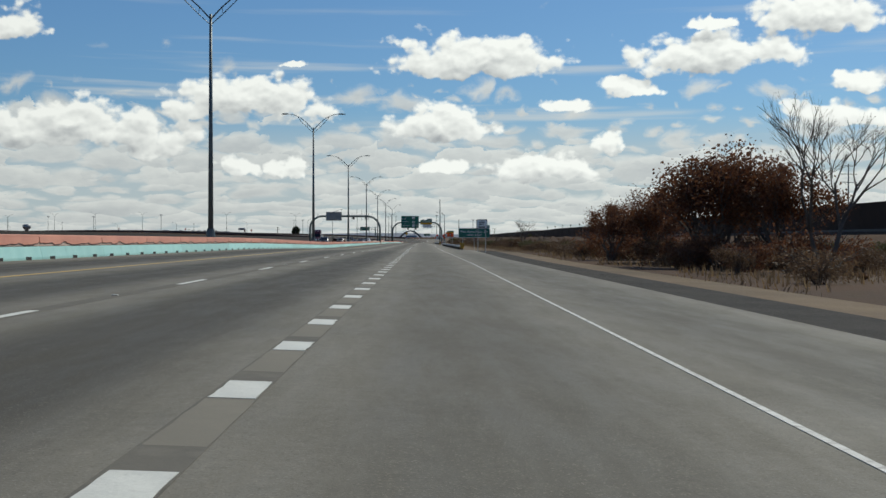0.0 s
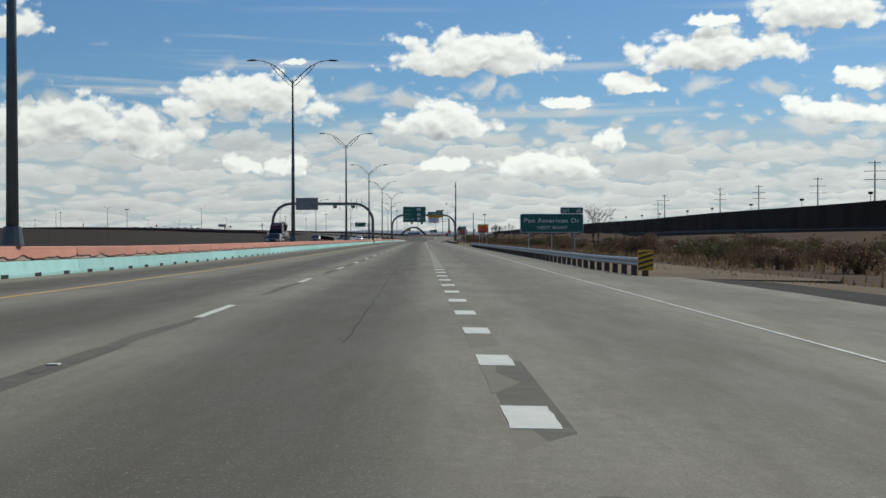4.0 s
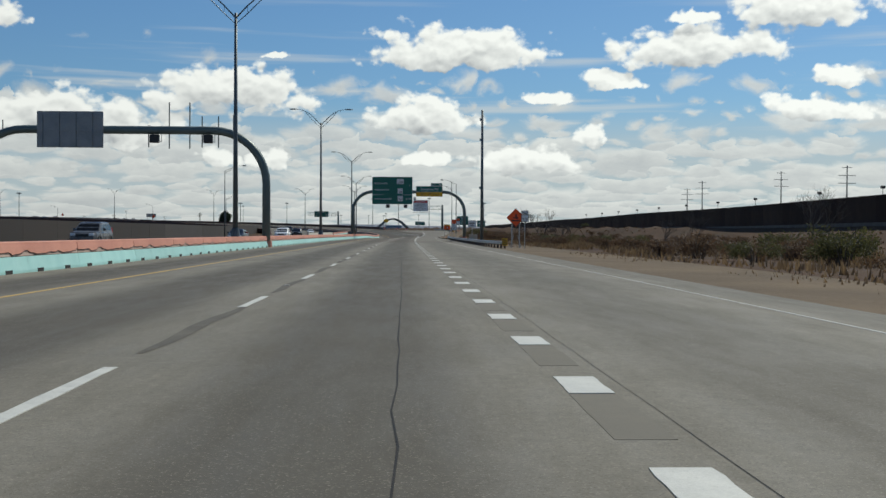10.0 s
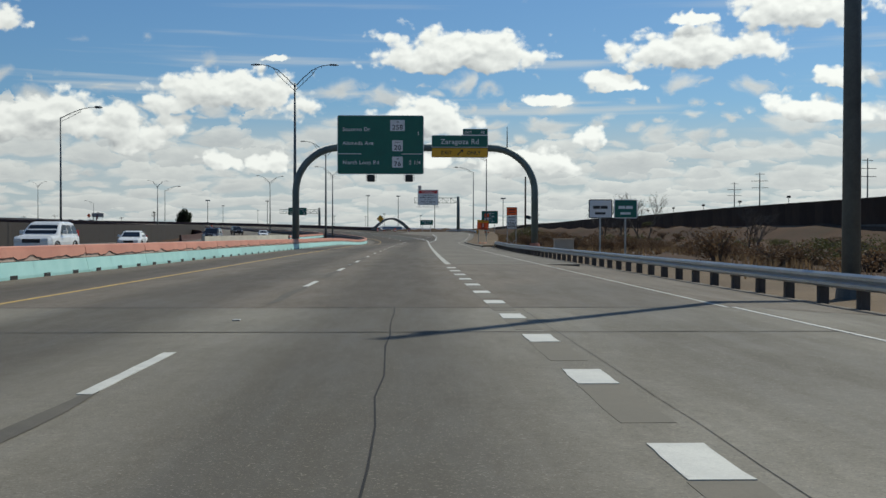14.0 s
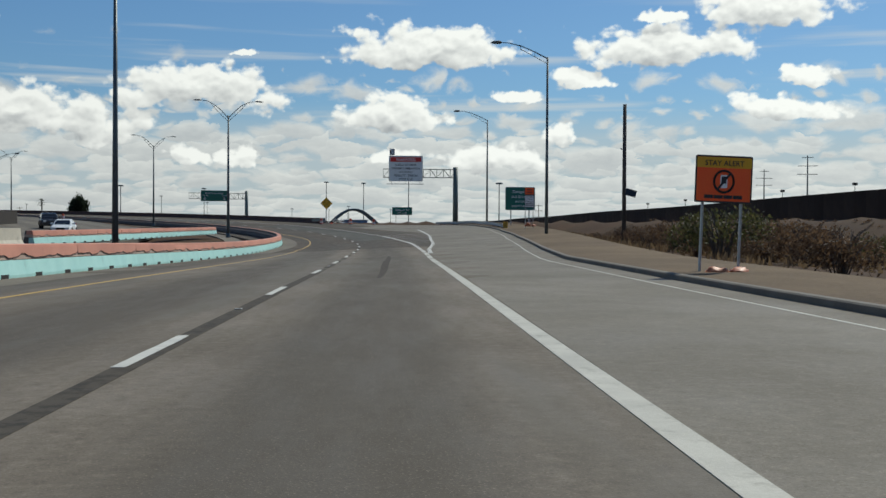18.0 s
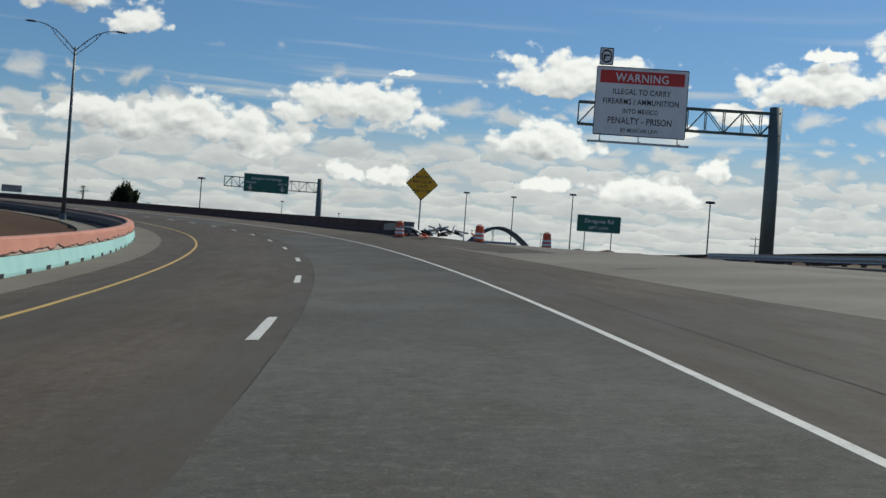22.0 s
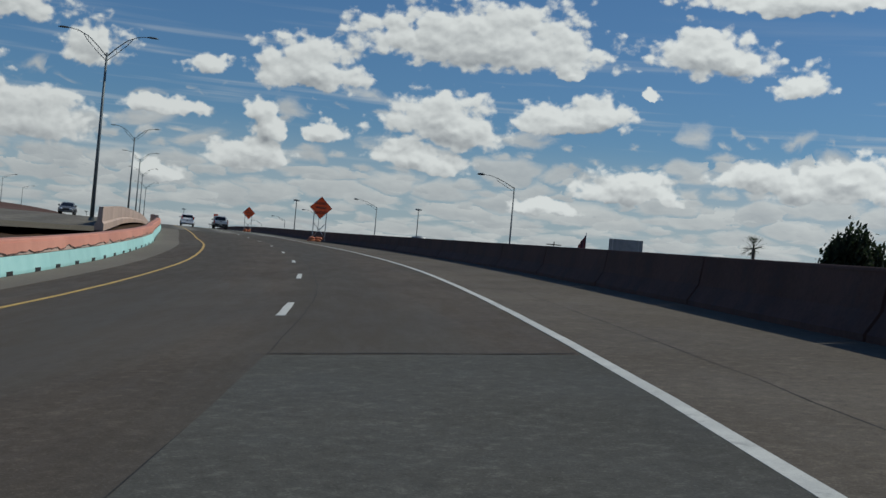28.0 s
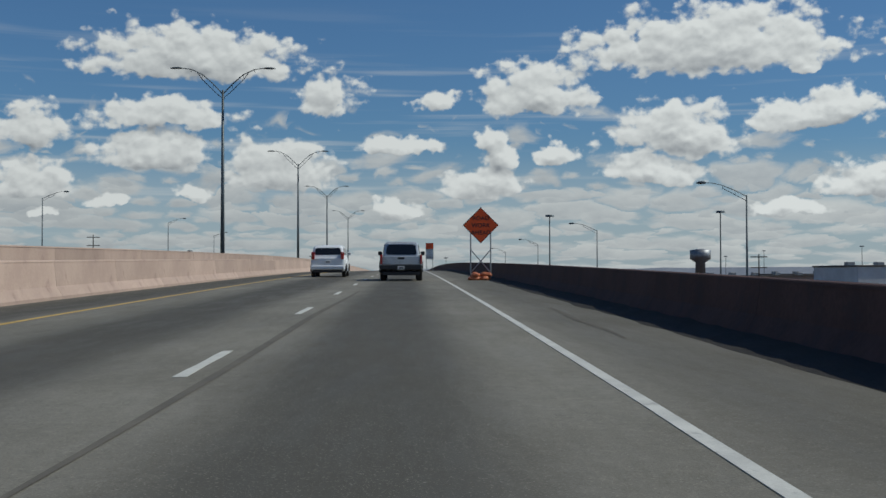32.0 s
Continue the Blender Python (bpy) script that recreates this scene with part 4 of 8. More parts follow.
def barrier_segment():
    ob = empty("median_barrier", Matrix(), "concrete median barrier section painted teal below and salmon above", "barrier", "median barrier sections")
    def face(points, name, material, label=""):
        bm = bmesh.new()
        for y in (0.008, SEG - 0.008):
            for x, z in points:
                bm.verts.new((x, y, z))
        bm.verts.ensure_lookup_table()
        k = len(points)
        for j in range(k):
            a, b = j, (j + 1) % k
            bm.faces.new((bm.verts[a], bm.verts[b], bm.verts[b + k], bm.verts[a + k]))
        bm.faces.new([bm.verts[j] for j in range(k)][::-1])
        bm.faces.new([bm.verts[j + k] for j in range(k)])
        bmesh.ops.recalc_face_normals(bm, faces=bm.faces)
        return part(name, bm, material, ob, label)
    face([(0, 0), (0, 0.07), (-0.085, 0.43), (-0.335, 0.43), (-0.335, 0)], "lower_panel", TEAL, "teal painted lower face")
    face([(-0.3355, 0), (-0.3355, 0.43), (-0.585, 0.43), (-0.67, 0.07), (-0.67, 0)], "back_panel", SHADED_BACK, "bare dark concrete back")
    face([(-0.105, 0.43), (-0.105, 0.445), (-0.565, 0.445), (-0.565, 0.43)], "groove", GROOVE)
    face([(-0.090, 0.445), (-0.112, 0.60), (-0.558, 0.60), (-0.580, 0.445)], "middle_panel", PINK_LIGHT, "pale pink face under the relief")
    face([(-0.110, 0.60), (-0.140, 0.80), (-0.16, 0.82), (-0.45, 0.82), (-0.45, 0.60)], "upper_panel", PINK, "salmon painted upper face")
    face([(-0.4505, 0.60), (-0.4505, 0.82), (-0.51, 0.82), (-0.53, 0.80), (-0.56, 0.60)], "back_panel", SHADED_BACK, "bare dark concrete back")
    # mountain and mesa skyline in relief, with a dark strip as its underside shade
    rng = random.Random(11)
    n = 30
    level, pts = 0.55, []
    for k in range(n + 1):
        if k % 4 != 1:
            level = min(0.66, max(0.49, level + rng.uniform(-0.075, 0.075)))
        pts.append((SEG * (0.004 + 0.992 * k / n), level + rng.uniform(-0.012, 0.012)))
    skin = lambda z, out: -0.090 - (z - 0.445) * 0.145 + out
    bm = bmesh.new()
    for k in range(n):
        (y0, z0), (y1, z1) = pts[k], pts[k + 1]
        q = [(skin(z0, 0.028), y0, z0), (skin(z1, 0.028), y1, z1), (skin(0.74, 0.024), y1, 0.74), (skin(0.74, 0.024), y0, 0.74)]
        vs = [bm.verts.new(c) for c in q + [(-0.15, y, z) for x, y, z in q]]
        for f in ((0, 1, 2, 3), (0, 4, 5, 1), (3, 2, 6, 7)):
            bm.faces.new([vs[i] for i in f])
        if k == 0:
            bm.faces.new([vs[i] for i in (0, 3, 7, 4)])
        if k == n - 1:
            bm.faces.new([vs[i] for i in (1, 5, 6, 2)])
    bmesh.ops.remove_doubles(bm, verts=bm.verts, dist=0.0005)
    bmesh.ops.recalc_face_normals(bm, faces=bm.faces)
    part("skyline_relief", bm, PINK, ob, "mountain skyline cast in relief")
    bm = bmesh.new()
    for k in range(n):
        (y0, z0), (y1, z1) = pts[k], pts[k + 1]
        t0, t1 = 0.014 + 0.022 * rng.random(), 0.014 + 0.022 * rng.random()
        vs = [bm.verts.new(c) for c in ((skin(z0 - t0, 0.022), y0, z0 - t0), (skin(z1 - t1, 0.022), y1, z1 - t1), (skin(z1, 0.024), y1, z1 + 0.003), (skin(z0, 0.024), y0, z0 + 0.003), (-0.15, y0, z0 - t0), (-0.15, y1, z1 - t1))]
        bm.faces.new(vs[:4])
        bm.faces.new((vs[0], vs[4], vs[5], vs[1]))
    tagged(part("relief_shade", bm, GROOVE, ob, "dark strip painting the shade under the relief"), kind="stuff")
    for y in (SEG * 0.14, SEG * 0.48, SEG * 0.82):
        bm = bmesh.new()
        box(bm, -0.05, 0.012, y - 0.25, y + 0.25, 0.0, 0.10)
        part("drain_slot", bm, DRAIN, ob, "dark drain slot")
    return ob


first_barrier = barrier_segment()
for k in range(132):
    s = -110 + k * SEG
    if s > 856:
        break
    a, b = road(s, barrier_u(s)), road(s + SEG, barrier_u(s + SEG))
    m = Matrix.Translation(a) @ (b - a).to_track_quat("Y", "Z").to_matrix().to_4x4()
    if k == 0:
        first_barrier.matrix_world = m
    else:
        copy_thing(first_barrier, m)


def plain_barrier(s0, s1, u, name, material, label, height=1.07, flip=1, line=None, piece=6.1, wide=0.6, group="parapet sections"):
    """Parapet in sections with narrow joints: a sloped foot, the wall above it and a cap."""
    place = line or road
    n = int((s1 - s0) / piece)
    proto = empty(name, Matrix(), label, "parapet", group)
    foot = [(0, 0), (0, 0.08), (0.16 * flip, 0.33), ((wide - 0.1) * flip, 0.33), (wide * flip, 0.2), (wide * flip, -0.25), (0, -0.25)]
    wall = [(0.16 * flip, 0.33), (0.22 * flip, height - 0.05), ((wide - 0.1) * flip, height - 0.05), ((wide - 0.1) * flip, 0.33)]
    cap = [(0.21 * flip, height - 0.05), (0.22 * flip, height - 0.012), (0.235 * flip, height), ((wide - 0.1) * flip, height), ((wide - 0.085) * flip, height - 0.05)]
    for nm, pr in (("foot", foot), ("wall_face", wall), ("cap", cap)):
        bm = bmesh.new()
        for y in (0.006, piece - 0.006):
            for x, z in pr:
                bm.verts.new((x, y, z))
        bm.verts.ensure_lookup_table()
        k = len(pr)
        for j in range(k):
            a, b = j, (j + 1) % k
            bm.faces.new((bm.verts[a], bm.verts[b], bm.verts[b + k], bm.verts[a + k]))
        bm.faces.new([bm.verts[j] for j in range(k)][::-1])
        bm.faces.new([bm.verts[j + k] for j in range(k)])
        bmesh.ops.recalc_face_normals(bm, faces=bm.faces)
        part(nm, bm, material, proto)
    for i in range(n):
        a, b = Vector(place(s0 + i * piece, u(s0 + i * piece))), Vector(place(s0 + (i + 1) * piece, u(s0 + (i + 1) * piece)))
        m = Matrix.Translation(a) @ (b - a).to_track_quat("Y", "Z").to_matrix().to_4x4()
        if i == 0:
            proto.matrix_world = m
        else:
            copy_thing(proto, m)


plain_barrier(862, 1200, lambda s: barrier_u(s), "bridge_parapet", PINK_LIGHT, "pale pink concrete bridge parapet section with rust stains", 1.0, -1, group="left bridge parapet")
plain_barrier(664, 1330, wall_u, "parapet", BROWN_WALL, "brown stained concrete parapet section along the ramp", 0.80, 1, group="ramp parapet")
# barriers of the other carriageway
plain_barrier(840, 1200, lambda s: -12.6, "bridge_parapet", PINK_LIGHT, "pale pink concrete parapet of the other bridge", 1.3, 1, line=opp, group="opposite parapet")
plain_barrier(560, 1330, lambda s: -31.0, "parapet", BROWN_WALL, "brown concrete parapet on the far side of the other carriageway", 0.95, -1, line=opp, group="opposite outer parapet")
for k in range(10):
    a, b = Vector((-18.4, 557 + k * SEG, -0.1 + 0.04 * k)), Vector((-18.4, 557 + (k + 1) * SEG, -0.06 + 0.04 * k))
    copy_thing(first_barrier, Matrix.Translation(a) @ (b - a).to_track_quat("Y", "Z").to_matrix().to_4x4())
plain_barrier(482, 557, lambda s: -18.4, "concrete_barrier", CREAM, "cream plain concrete barrier section on the median", 0.95, -1, line=lambda s, x, h=0.0: Vector((x, s, -0.2 + 0.0014 * (s - 482))), group="plain median barriers")

# curved pale concrete strip in the median between the carriageways
ob = sweep([(-13.9, 0.03), (-12.9, 0.0), (-11.9, 0.03), (-11.9, -0.4), (-13.9, -0.4)], 618, 800, 3.0, "median_drain", SHOULDER, line=lambda s, x, h=0.0: road(s, x + 1.2 * math.sin((s - 618) / 42), 0) + Vector((0, 0, h - 0.16)))
tagged(ob, "pale concrete drain strip curving through the brown median", "median", kind="structure")

# tyre streaks, scuffs and dirt on the carriageway
def smear(s0, s1, u0, u1, width, material, name, h=0.0045):
    """A long thin mark with ragged sides that tapers at both ends."""
    bm = bmesh.new()
    rg = random.Random(int(s0 * 7 + u0 * 13))
    n = max(6, int((s1 - s0) / 0.5))
    rows = []
    for k in range(n + 1):
        f = k / n
        w = width * (0.15 + 0.85 * math.sin(math.pi * min(max(f, 0.02), 0.98)) ** 0.5) * rg.uniform(0.92, 1.06) / 2
        u = u0 + (u1 - u0) * f + 0.03 * math.sin(f * 9)
        s = s0 + (s1 - s0) * f
        rows.append((bm.verts.new(road(s, u - w, h)), bm.verts.new(road(s, u + w, h))))
    for a, b in zip(rows, rows[1:]):
        bm.faces.new((a[0], a[1], b[1], b[0]))
    bmesh.ops.recalc_face_normals(bm, faces=bm.faces)
    ob = mesh_ob(name, bm, material, seams)
    return ob


for s0, s1, u0, u1, w in ((874, 905, -3.3, -3.0, 0.13), (520, 545, -1.9, -1.7, 0.25), (884, 893, 1.4, 1.5, 0.12), (148, 176, 1.4, 1.2, 0.08)):
    smear(s0, s1, u0, u1, w, DIM_LINE if s0 < 400 or s0 > 860 else TYRE_MARK, "tyre_streak")

# worn dark paint trailing off before each dash
for e in [v for v in DASH_ENDS if 118 < v < 450]:
    smear(e - 9.2, e - 2.6, lane_u(e) - 0.02, lane_u(e) + 0.01, 0.19, DIM_LINE, "worn_contrast_mark")
# pale and dark patches where the surface was mended
for s0, s1, u0, u1, w, mat in ((262, 268, 2.2, 2.25, 0.25, DIM_LINE), (266, 270.5, 3.0, 3.1, 0.22, DIM_LINE), (258, 263, 1.3, 1.3, 0.3, DIM_LINE),
                                 (741, 747, 2.0, 2.7, 0.16, TYRE_MARK), (748, 760, 2.1, 2.0, 0.12, TYRE_MARK), (838, 850, -2.9, -3.1, 0.2, TYRE_MARK), (851, 854, -5.2, -5.0, 0.25, TYRE_MARK)):
    smear(s0, s1, u0, u1, w, mat, "surface_stain", 0.0052)

# silt and dead weeds drifted against the ramp wall's foot, blackened as its shadow
SHADED_SILT = surface("shaded_silt", (0.014, 0.012, 0.010), (0.034, 0.028, 0.022), 1.2, 14, 0.95, bump=0.6, dist=0.05)
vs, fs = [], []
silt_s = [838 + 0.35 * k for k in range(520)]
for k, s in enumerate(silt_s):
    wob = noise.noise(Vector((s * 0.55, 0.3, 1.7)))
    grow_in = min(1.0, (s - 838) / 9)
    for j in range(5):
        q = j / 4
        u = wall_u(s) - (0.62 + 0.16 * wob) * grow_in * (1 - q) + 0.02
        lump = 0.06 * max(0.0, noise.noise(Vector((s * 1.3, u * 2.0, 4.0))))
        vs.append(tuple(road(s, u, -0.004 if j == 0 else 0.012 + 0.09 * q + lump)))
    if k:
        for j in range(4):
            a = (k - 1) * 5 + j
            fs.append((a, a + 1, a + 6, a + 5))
me = bpy.data.meshes.new("shaded_silt_drift")
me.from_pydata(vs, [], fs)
me.materials.append(SHADED_SILT)
tagged(new("shaded_silt_drift", me), "silt and dead weeds along the wall foot, coloured black as the wall's shadow", "silt", kind="stuff")
# ---- signs, gantries, lamps, rails ----
def words(parent, text, x, z, size, material, align="CENTER", y=-0.045, spacing=1.08, wide=1.0):
    """Letters cut from sheeting, a little proud of the panel, each word a part of its own."""
    if not text.strip():
        return
    cu = bpy.data.curves.new("letters", "FONT")
    cu.body, cu.size, cu.align_x, cu.extrude, cu.space_character = text, size, align, 0.002, spacing
    cu.offset = size * 0.012
    tmp = bpy.data.objects.new("letters", cu)
    scene.collection.objects.link(tmp)
    bpy.context.view_layer.update()
    me = bpy.data.meshes.new_from_object(tmp)
    bpy.data.objects.remove(tmp)
    whole = bmesh.new()
    whole.from_mesh(me)
    bpy.data.meshes.remove(me)
    # letters as islands, cut into words at the widest gaps
    seen, letters = set(), []
    for v0 in whole.verts:
        if v0 in seen:
            continue
        seen.add(v0)
        stack, island = [v0], []
        while stack:
            v = stack.pop()
            island.append(v)
            for e in v.link_edges:
                w = e.other_vert(v)
                if w not in seen:
                    seen.add(w)
                    stack.append(w)
        letters.append((min(v.co.x for v in island), max(v.co.x for v in island), island))
    letters.sort(key=lambda q: q[0])
    gaps, reach = [], letters[0][1]
    for i, (x0, x1, island) in enumerate(letters[1:], 1):
        gaps.append((x0 - reach, i))
        reach = max(reach, x1)
    cuts = sorted(i for g, i in sorted(gaps, reverse=True)[:len(text.split()) - 1])
    m = Matrix.Translation((x, y, z)) @ Matrix.Rotation(radians(90), 4, "X") @ Matrix.Diagonal((wide, 1, 1, 1))
    for lo, hi in zip([0] + cuts, cuts + [len(letters)]):
        bm = whole.copy()
        bm.verts.index_update()
        whole.verts.index_update()
        keep = {v.index for q in letters[lo:hi] for v in q[2]}
        bmesh.ops.delete(bm, geom=[v for v in bm.verts if v.index not in keep], context="VERTS")
        bmesh.ops.transform(bm, matrix=m, verts=bm.verts)
        part("lettering", bm, material, parent)
    whole.free()


def bars(parent, x0, x1, z, h, material, y=-0.045, breaks=1):
    """Writing too small to read: plain bars of its size."""
    w = (x1 - x0) / breaks
    for k in range(breaks):
        bm = bmesh.new()
        box(bm, x0 + k * w + 0.02 * w, x0 + (k + 1) * w - 0.06 * w, y, y + 0.01, z, z + h)
        part("text_bar", bm, material, parent)


def rounded_panel(w, h, r, y0, y1, cx=0.0, z0=0.0):
    bm = bmesh.new()
    ring = []
    for cxx, czz, a0 in ((w / 2 - r, h - r, 0), (-w / 2 + r, h - r, 90), (-w / 2 + r, r, 180), (w / 2 - r, r, 270)):
        for k in range(4):
            a = radians(a0 + k * 30)
            ring.append((cx + cxx + r * math.cos(a), z0 + czz + r * math.sin(a)))
    f = [bm.verts.new((x, y0, z)) for x, z in ring]
    b = [bm.verts.new((x, y1, z)) for x, z in ring]
    bm.faces.new(f)
    bm.faces.new(b[::-1])
    for k in range(len(ring)):
        bm.faces.new((f[k], b[k], b[(k + 1) % len(ring)], f[(k + 1) % len(ring)]))
    bmesh.ops.recalc_face_normals(bm, faces=bm.faces)
    return bm


def panel(parent, w, h, material, cx=0.0, z0=0.0, border=None, name="panel", y=0.0, r=0.08, back=True):
    """A sign panel with a border and an unpainted back."""
    if border:
        part(name + "_border", rounded_panel(w, h, r, y - 0.030, y - 0.004, cx, z0), border, parent)
        part(name, rounded_panel(w - 0.09, h - 0.09, max(r - 0.04, 0.01), y - 0.036, y - 0.031, cx, z0 + 0.045), material, parent)
    else:
        part(name, rounded_panel(w, h, r, y - 0.036, y - 0.004, cx, z0), material, parent)
    if back:
        part(name + "_back", rounded_panel(w - 0.02, h - 0.02, r, y - 0.003, y + 0.015, cx, z0 + 0.01), SIGN_BACK, parent)


def post(parent, x, z0, z1, r=0.045, y=0.07, material=None, name="post"):
    bm = bmesh.new()
    tube(bm, [(x, y, z0), (x, y, z1)], r, 8)
    return part(name, bm, material or GALV, parent)


def beam_post(parent, x, z0, z1, y=0.09):
    bm = bmesh.new()
    for x0, x1, y0, y1 in ((-0.06, 0.06, -0.05, -0.04), (-0.06, 0.06, 0.04, 0.05), (-0.006, 0.006, -0.041, 0.041)):
        box(bm, x + x0, x + x1, y + y0, y + y1, z0, z1)
    return part("post", bm, GALV, parent)


def sandbags(place, n=2, colour=None):
    for k in range(n):
        bm = bmesh.new()
        bmesh.ops.create_icosphere(bm, subdivisions=3, radius=1.0)
        for v in bm.verts:
            q = v.co.copy()
            nn = noise.noise(q * 1.7 + Vector((k * 5.1, place.translation.x, 2)))
            fold = noise.noise(q * 4.6 + Vector((k * 3.3, 0.7, place.translation.y)))
            neck = 1.0 - 0.45 * max(0.0, q.x - 0.55) / 0.45
            v.co = Vector((q.x * 0.36, q.y * 0.22 * neck, max(q.z, -0.55) * 0.13 * neck + 0.07)) * (1 + 0.30 * nn + 0.13 * fold)
        b = tagged(mesh_ob("sandbag", bm, SANDBAG, smooth=True), "orange-brown plastic sandbag lying on the roadside", "sandbag", "sandbags")
        b.matrix_world = place @ Matrix.Translation(((k % 2) * 0.52 - 0.26, (k // 2) * 0.1, (k // 2) * 0.17)) @ Matrix.Rotation(k * 0.7 + 0.3, 4, "Z")


SANDBAG = surface("sandbag_plastic", (0.42, 0.12, 0.05), (0.55, 0.19, 0.08), 2.0, 18, 0.55, stain=(0.2, 0.1, 0.07))


# double-armed median lamps
def median_lamp():
    ob = empty("street_lamp", Matrix(), "tall dark steel highway lamp with two raised arms", "street lamp", "median lamps")
    bm = bmesh.new()
    tube(bm, [(0, 0, 0), (0, 0, 6), (0, 0, 13.6)], [0.17, 0.13, 0.085], 12)
    part("pole", bm, POLE_STEEL, ob, smooth=True)
    bm = bmesh.new()
    bmesh.ops.create_cone(bm, cap_ends=True, segments=12, radius1=0.30, radius2=0.22, depth=0.5, matrix=Matrix.Translation((0, 0, 0.25)))
    part("base", bm, POLE_STEEL, ob)
    for sx in (-1, 1):
        bm = bmesh.new()
        arm = [(0.05 * sx, 0, 13.35), (0.7 * sx, 0, 14.05), (1.5 * sx, 0, 14.75), (2.3 * sx, 0, 15.12), (3.0 * sx, 0, 15.22)]
        tube(bm, arm, [0.05, 0.045, 0.04, 0.035, 0.03], 6)
        tube(bm, [(0.06 * sx, 0, 13.0), (0.75 * sx, 0, 13.62), (1.55 * sx, 0, 14.42), (1.9 * sx, 0, 14.93)], 0.03, 5)
        for q in range(3):
            tube(bm, [arm[q + 1], (arm[q + 1][0] * 1.02, 0, arm[q + 1][2] - (0.38 - 0.08 * q))], 0.018, 5)
        part("arm", bm, POLE_STEEL, ob)
        bm = bmesh.new()
        tube(bm, [(2.95 * sx, 0, 15.20), (3.15 * sx, 0, 15.24), (3.6 * sx, 0, 15.22), (3.85 * sx, 0, 15.19)], [0.06, 0.13, 0.13, 0.04], 8)
        bmesh.ops.scale(bm, vec=(1, 1.25, 0.62), verts=bm.verts, space=Matrix.Translation((0, 0, -15.2)))
        part("luminaire", bm, POLE_STEEL, ob, "cobra-head lamp housing", smooth=True)
    return ob


def side_lamp():
    ob = empty("street_lamp", Matrix(), "tall galvanised street lamp with a single long arm", "street lamp", "single-arm lamps")
    bm = bmesh.new()
    tube(bm, [(0, 0, 0), (0, 0, 6), (0, 0, 13.9)], [0.14, 0.11, 0.075], 10)
    part("pole", bm, POLE_STEEL, ob, smooth=True)
    bm = bmesh.new()
    arm = [(0, 0, 13.8), (-1.0, 0, 14.3), (-2.1, 0, 14.75), (-3.0, 0, 14.95), (-3.6, 0, 14.98)]
    tube(bm, arm, [0.05, 0.045, 0.04, 0.035, 0.03], 6)
    tube(bm, [(0, 0, 13.4), (-1.0, 0, 13.93), (-2.1, 0, 14.5)], 0.028, 5)
    for p in arm[1:3]:
        tube(bm, [p, (p[0], 0, p[2] - 0.33)], 0.018, 5)
    part("arm", bm, POLE_STEEL, ob)
    bm = bmesh.new()
    tube(bm, [(-3.55, 0, 14.97), (-3.7, 0, 15.0), (-4.15, 0, 14.98), (-4.4, 0, 14.95)], [0.06, 0.14, 0.13, 0.04], 8)
    part("luminaire", bm, POLE_STEEL, ob, "cobra-head lamp housing", smooth=True)
    return ob


lamp = median_lamp()
LAMPS = [(70, -11.62), (136.7, -11.62), (202.5, -11.62), (269.5, -11.62), (339, -11.62), (408, -11.62), (481, -11.9), (550, -15.1), (624.0, -13.3), (698.3, -13.5), (783, -13.0), (857, -14.9), (953, -15.0), (1013, -15.2), (1069, -15.5), (1140, -15.5)]
for k, (s, u) in enumerate(LAMPS):
    m = on_road(s, u)
    m.translation.z = at_s(s, LINE_Z) - math.tan(radians(at_s(s, BANK))) * 11 + (1.35 if s < 500 else 0.4 if s > 840 else 0.75 if s > 600 else 0.65) - 0.5
    if k == 0:
        lamp.matrix_world = m
    else:
        copy_thing(lamp, m)
slamp = side_lamp()
slamp.matrix_world = Matrix.Translation((13.55, 580.5, 0.35))


def ground_pose(x, y, z, turn=0.0):
    return Matrix.Translation((x, y, z)) @ Matrix.Rotation(radians(turn), 4, "Z")


for x, y, z, turn in ((14.96, 640, 1.3, 0), (-37.4, 503, -0.6, 180), (-68, 704, -0.6, 180)):
    copy_thing(slamp, ground_pose(x, y, z, turn))
for s, u, turn in ((884, 28, 0), (967, 28, 0), (1045, 28, 0), (1125, 28, 0), (1210, 28, 0)):
    m = on_road(s, u)
    m.translation.z = -0.4
    copy_thing(slamp, m @ Matrix.Rotation(radians(turn), 4, "Z"))
for s, u in ((1150, -60), (1060, -62), (1240, -64)):
    m = on_road(s, u)
    m.translation.z = -0.4 + 6
    copy_thing(slamp, m @ Matrix.Rotation(radians(180), 4, "Z"))


# ---- arched gantries ----
def arch(parent, x0, x1, top, r=0.30, bend=3.2):
    bm = bmesh.new()
    pts = [(x0, 0, 0), (x0, 0, top - bend)]
    for k in range(1, 10):
        a = math.pi - k * math.pi / 20
        pts.append((x0 + bend + bend * math.cos(a), 0, top - bend + bend * math.sin(a)))
    pts += [(x0 + bend, 0, top), (x1 - bend, 0, top)]
    for k in range(1, 10):
        a = math.pi / 2 - k * math.pi / 20
        pts.append((x1 - bend + bend * math.cos(a), 0, top - bend + bend * math.sin(a)))
    pts += [(x1, 0, top - bend), (x1, 0, 0)]
    tube(bm, pts, r, 14, side=(0, 1, 0))
    part("arch_tube", bm, GANTRY_PAINT, parent, "grey-green steel tube bent into an arch", smooth=True)
    for x in (x0, x1):
        bm = bmesh.new()
        bmesh.ops.create_cone(bm, cap_ends=True, segments=16, radius1=0.46, radius2=0.42, depth=0.7, matrix=Matrix.Translation((x, 0, 0.1)))
        part("footing", bm, PINK if x == x1 else PINK_LIGHT, parent, "painted concrete footing")


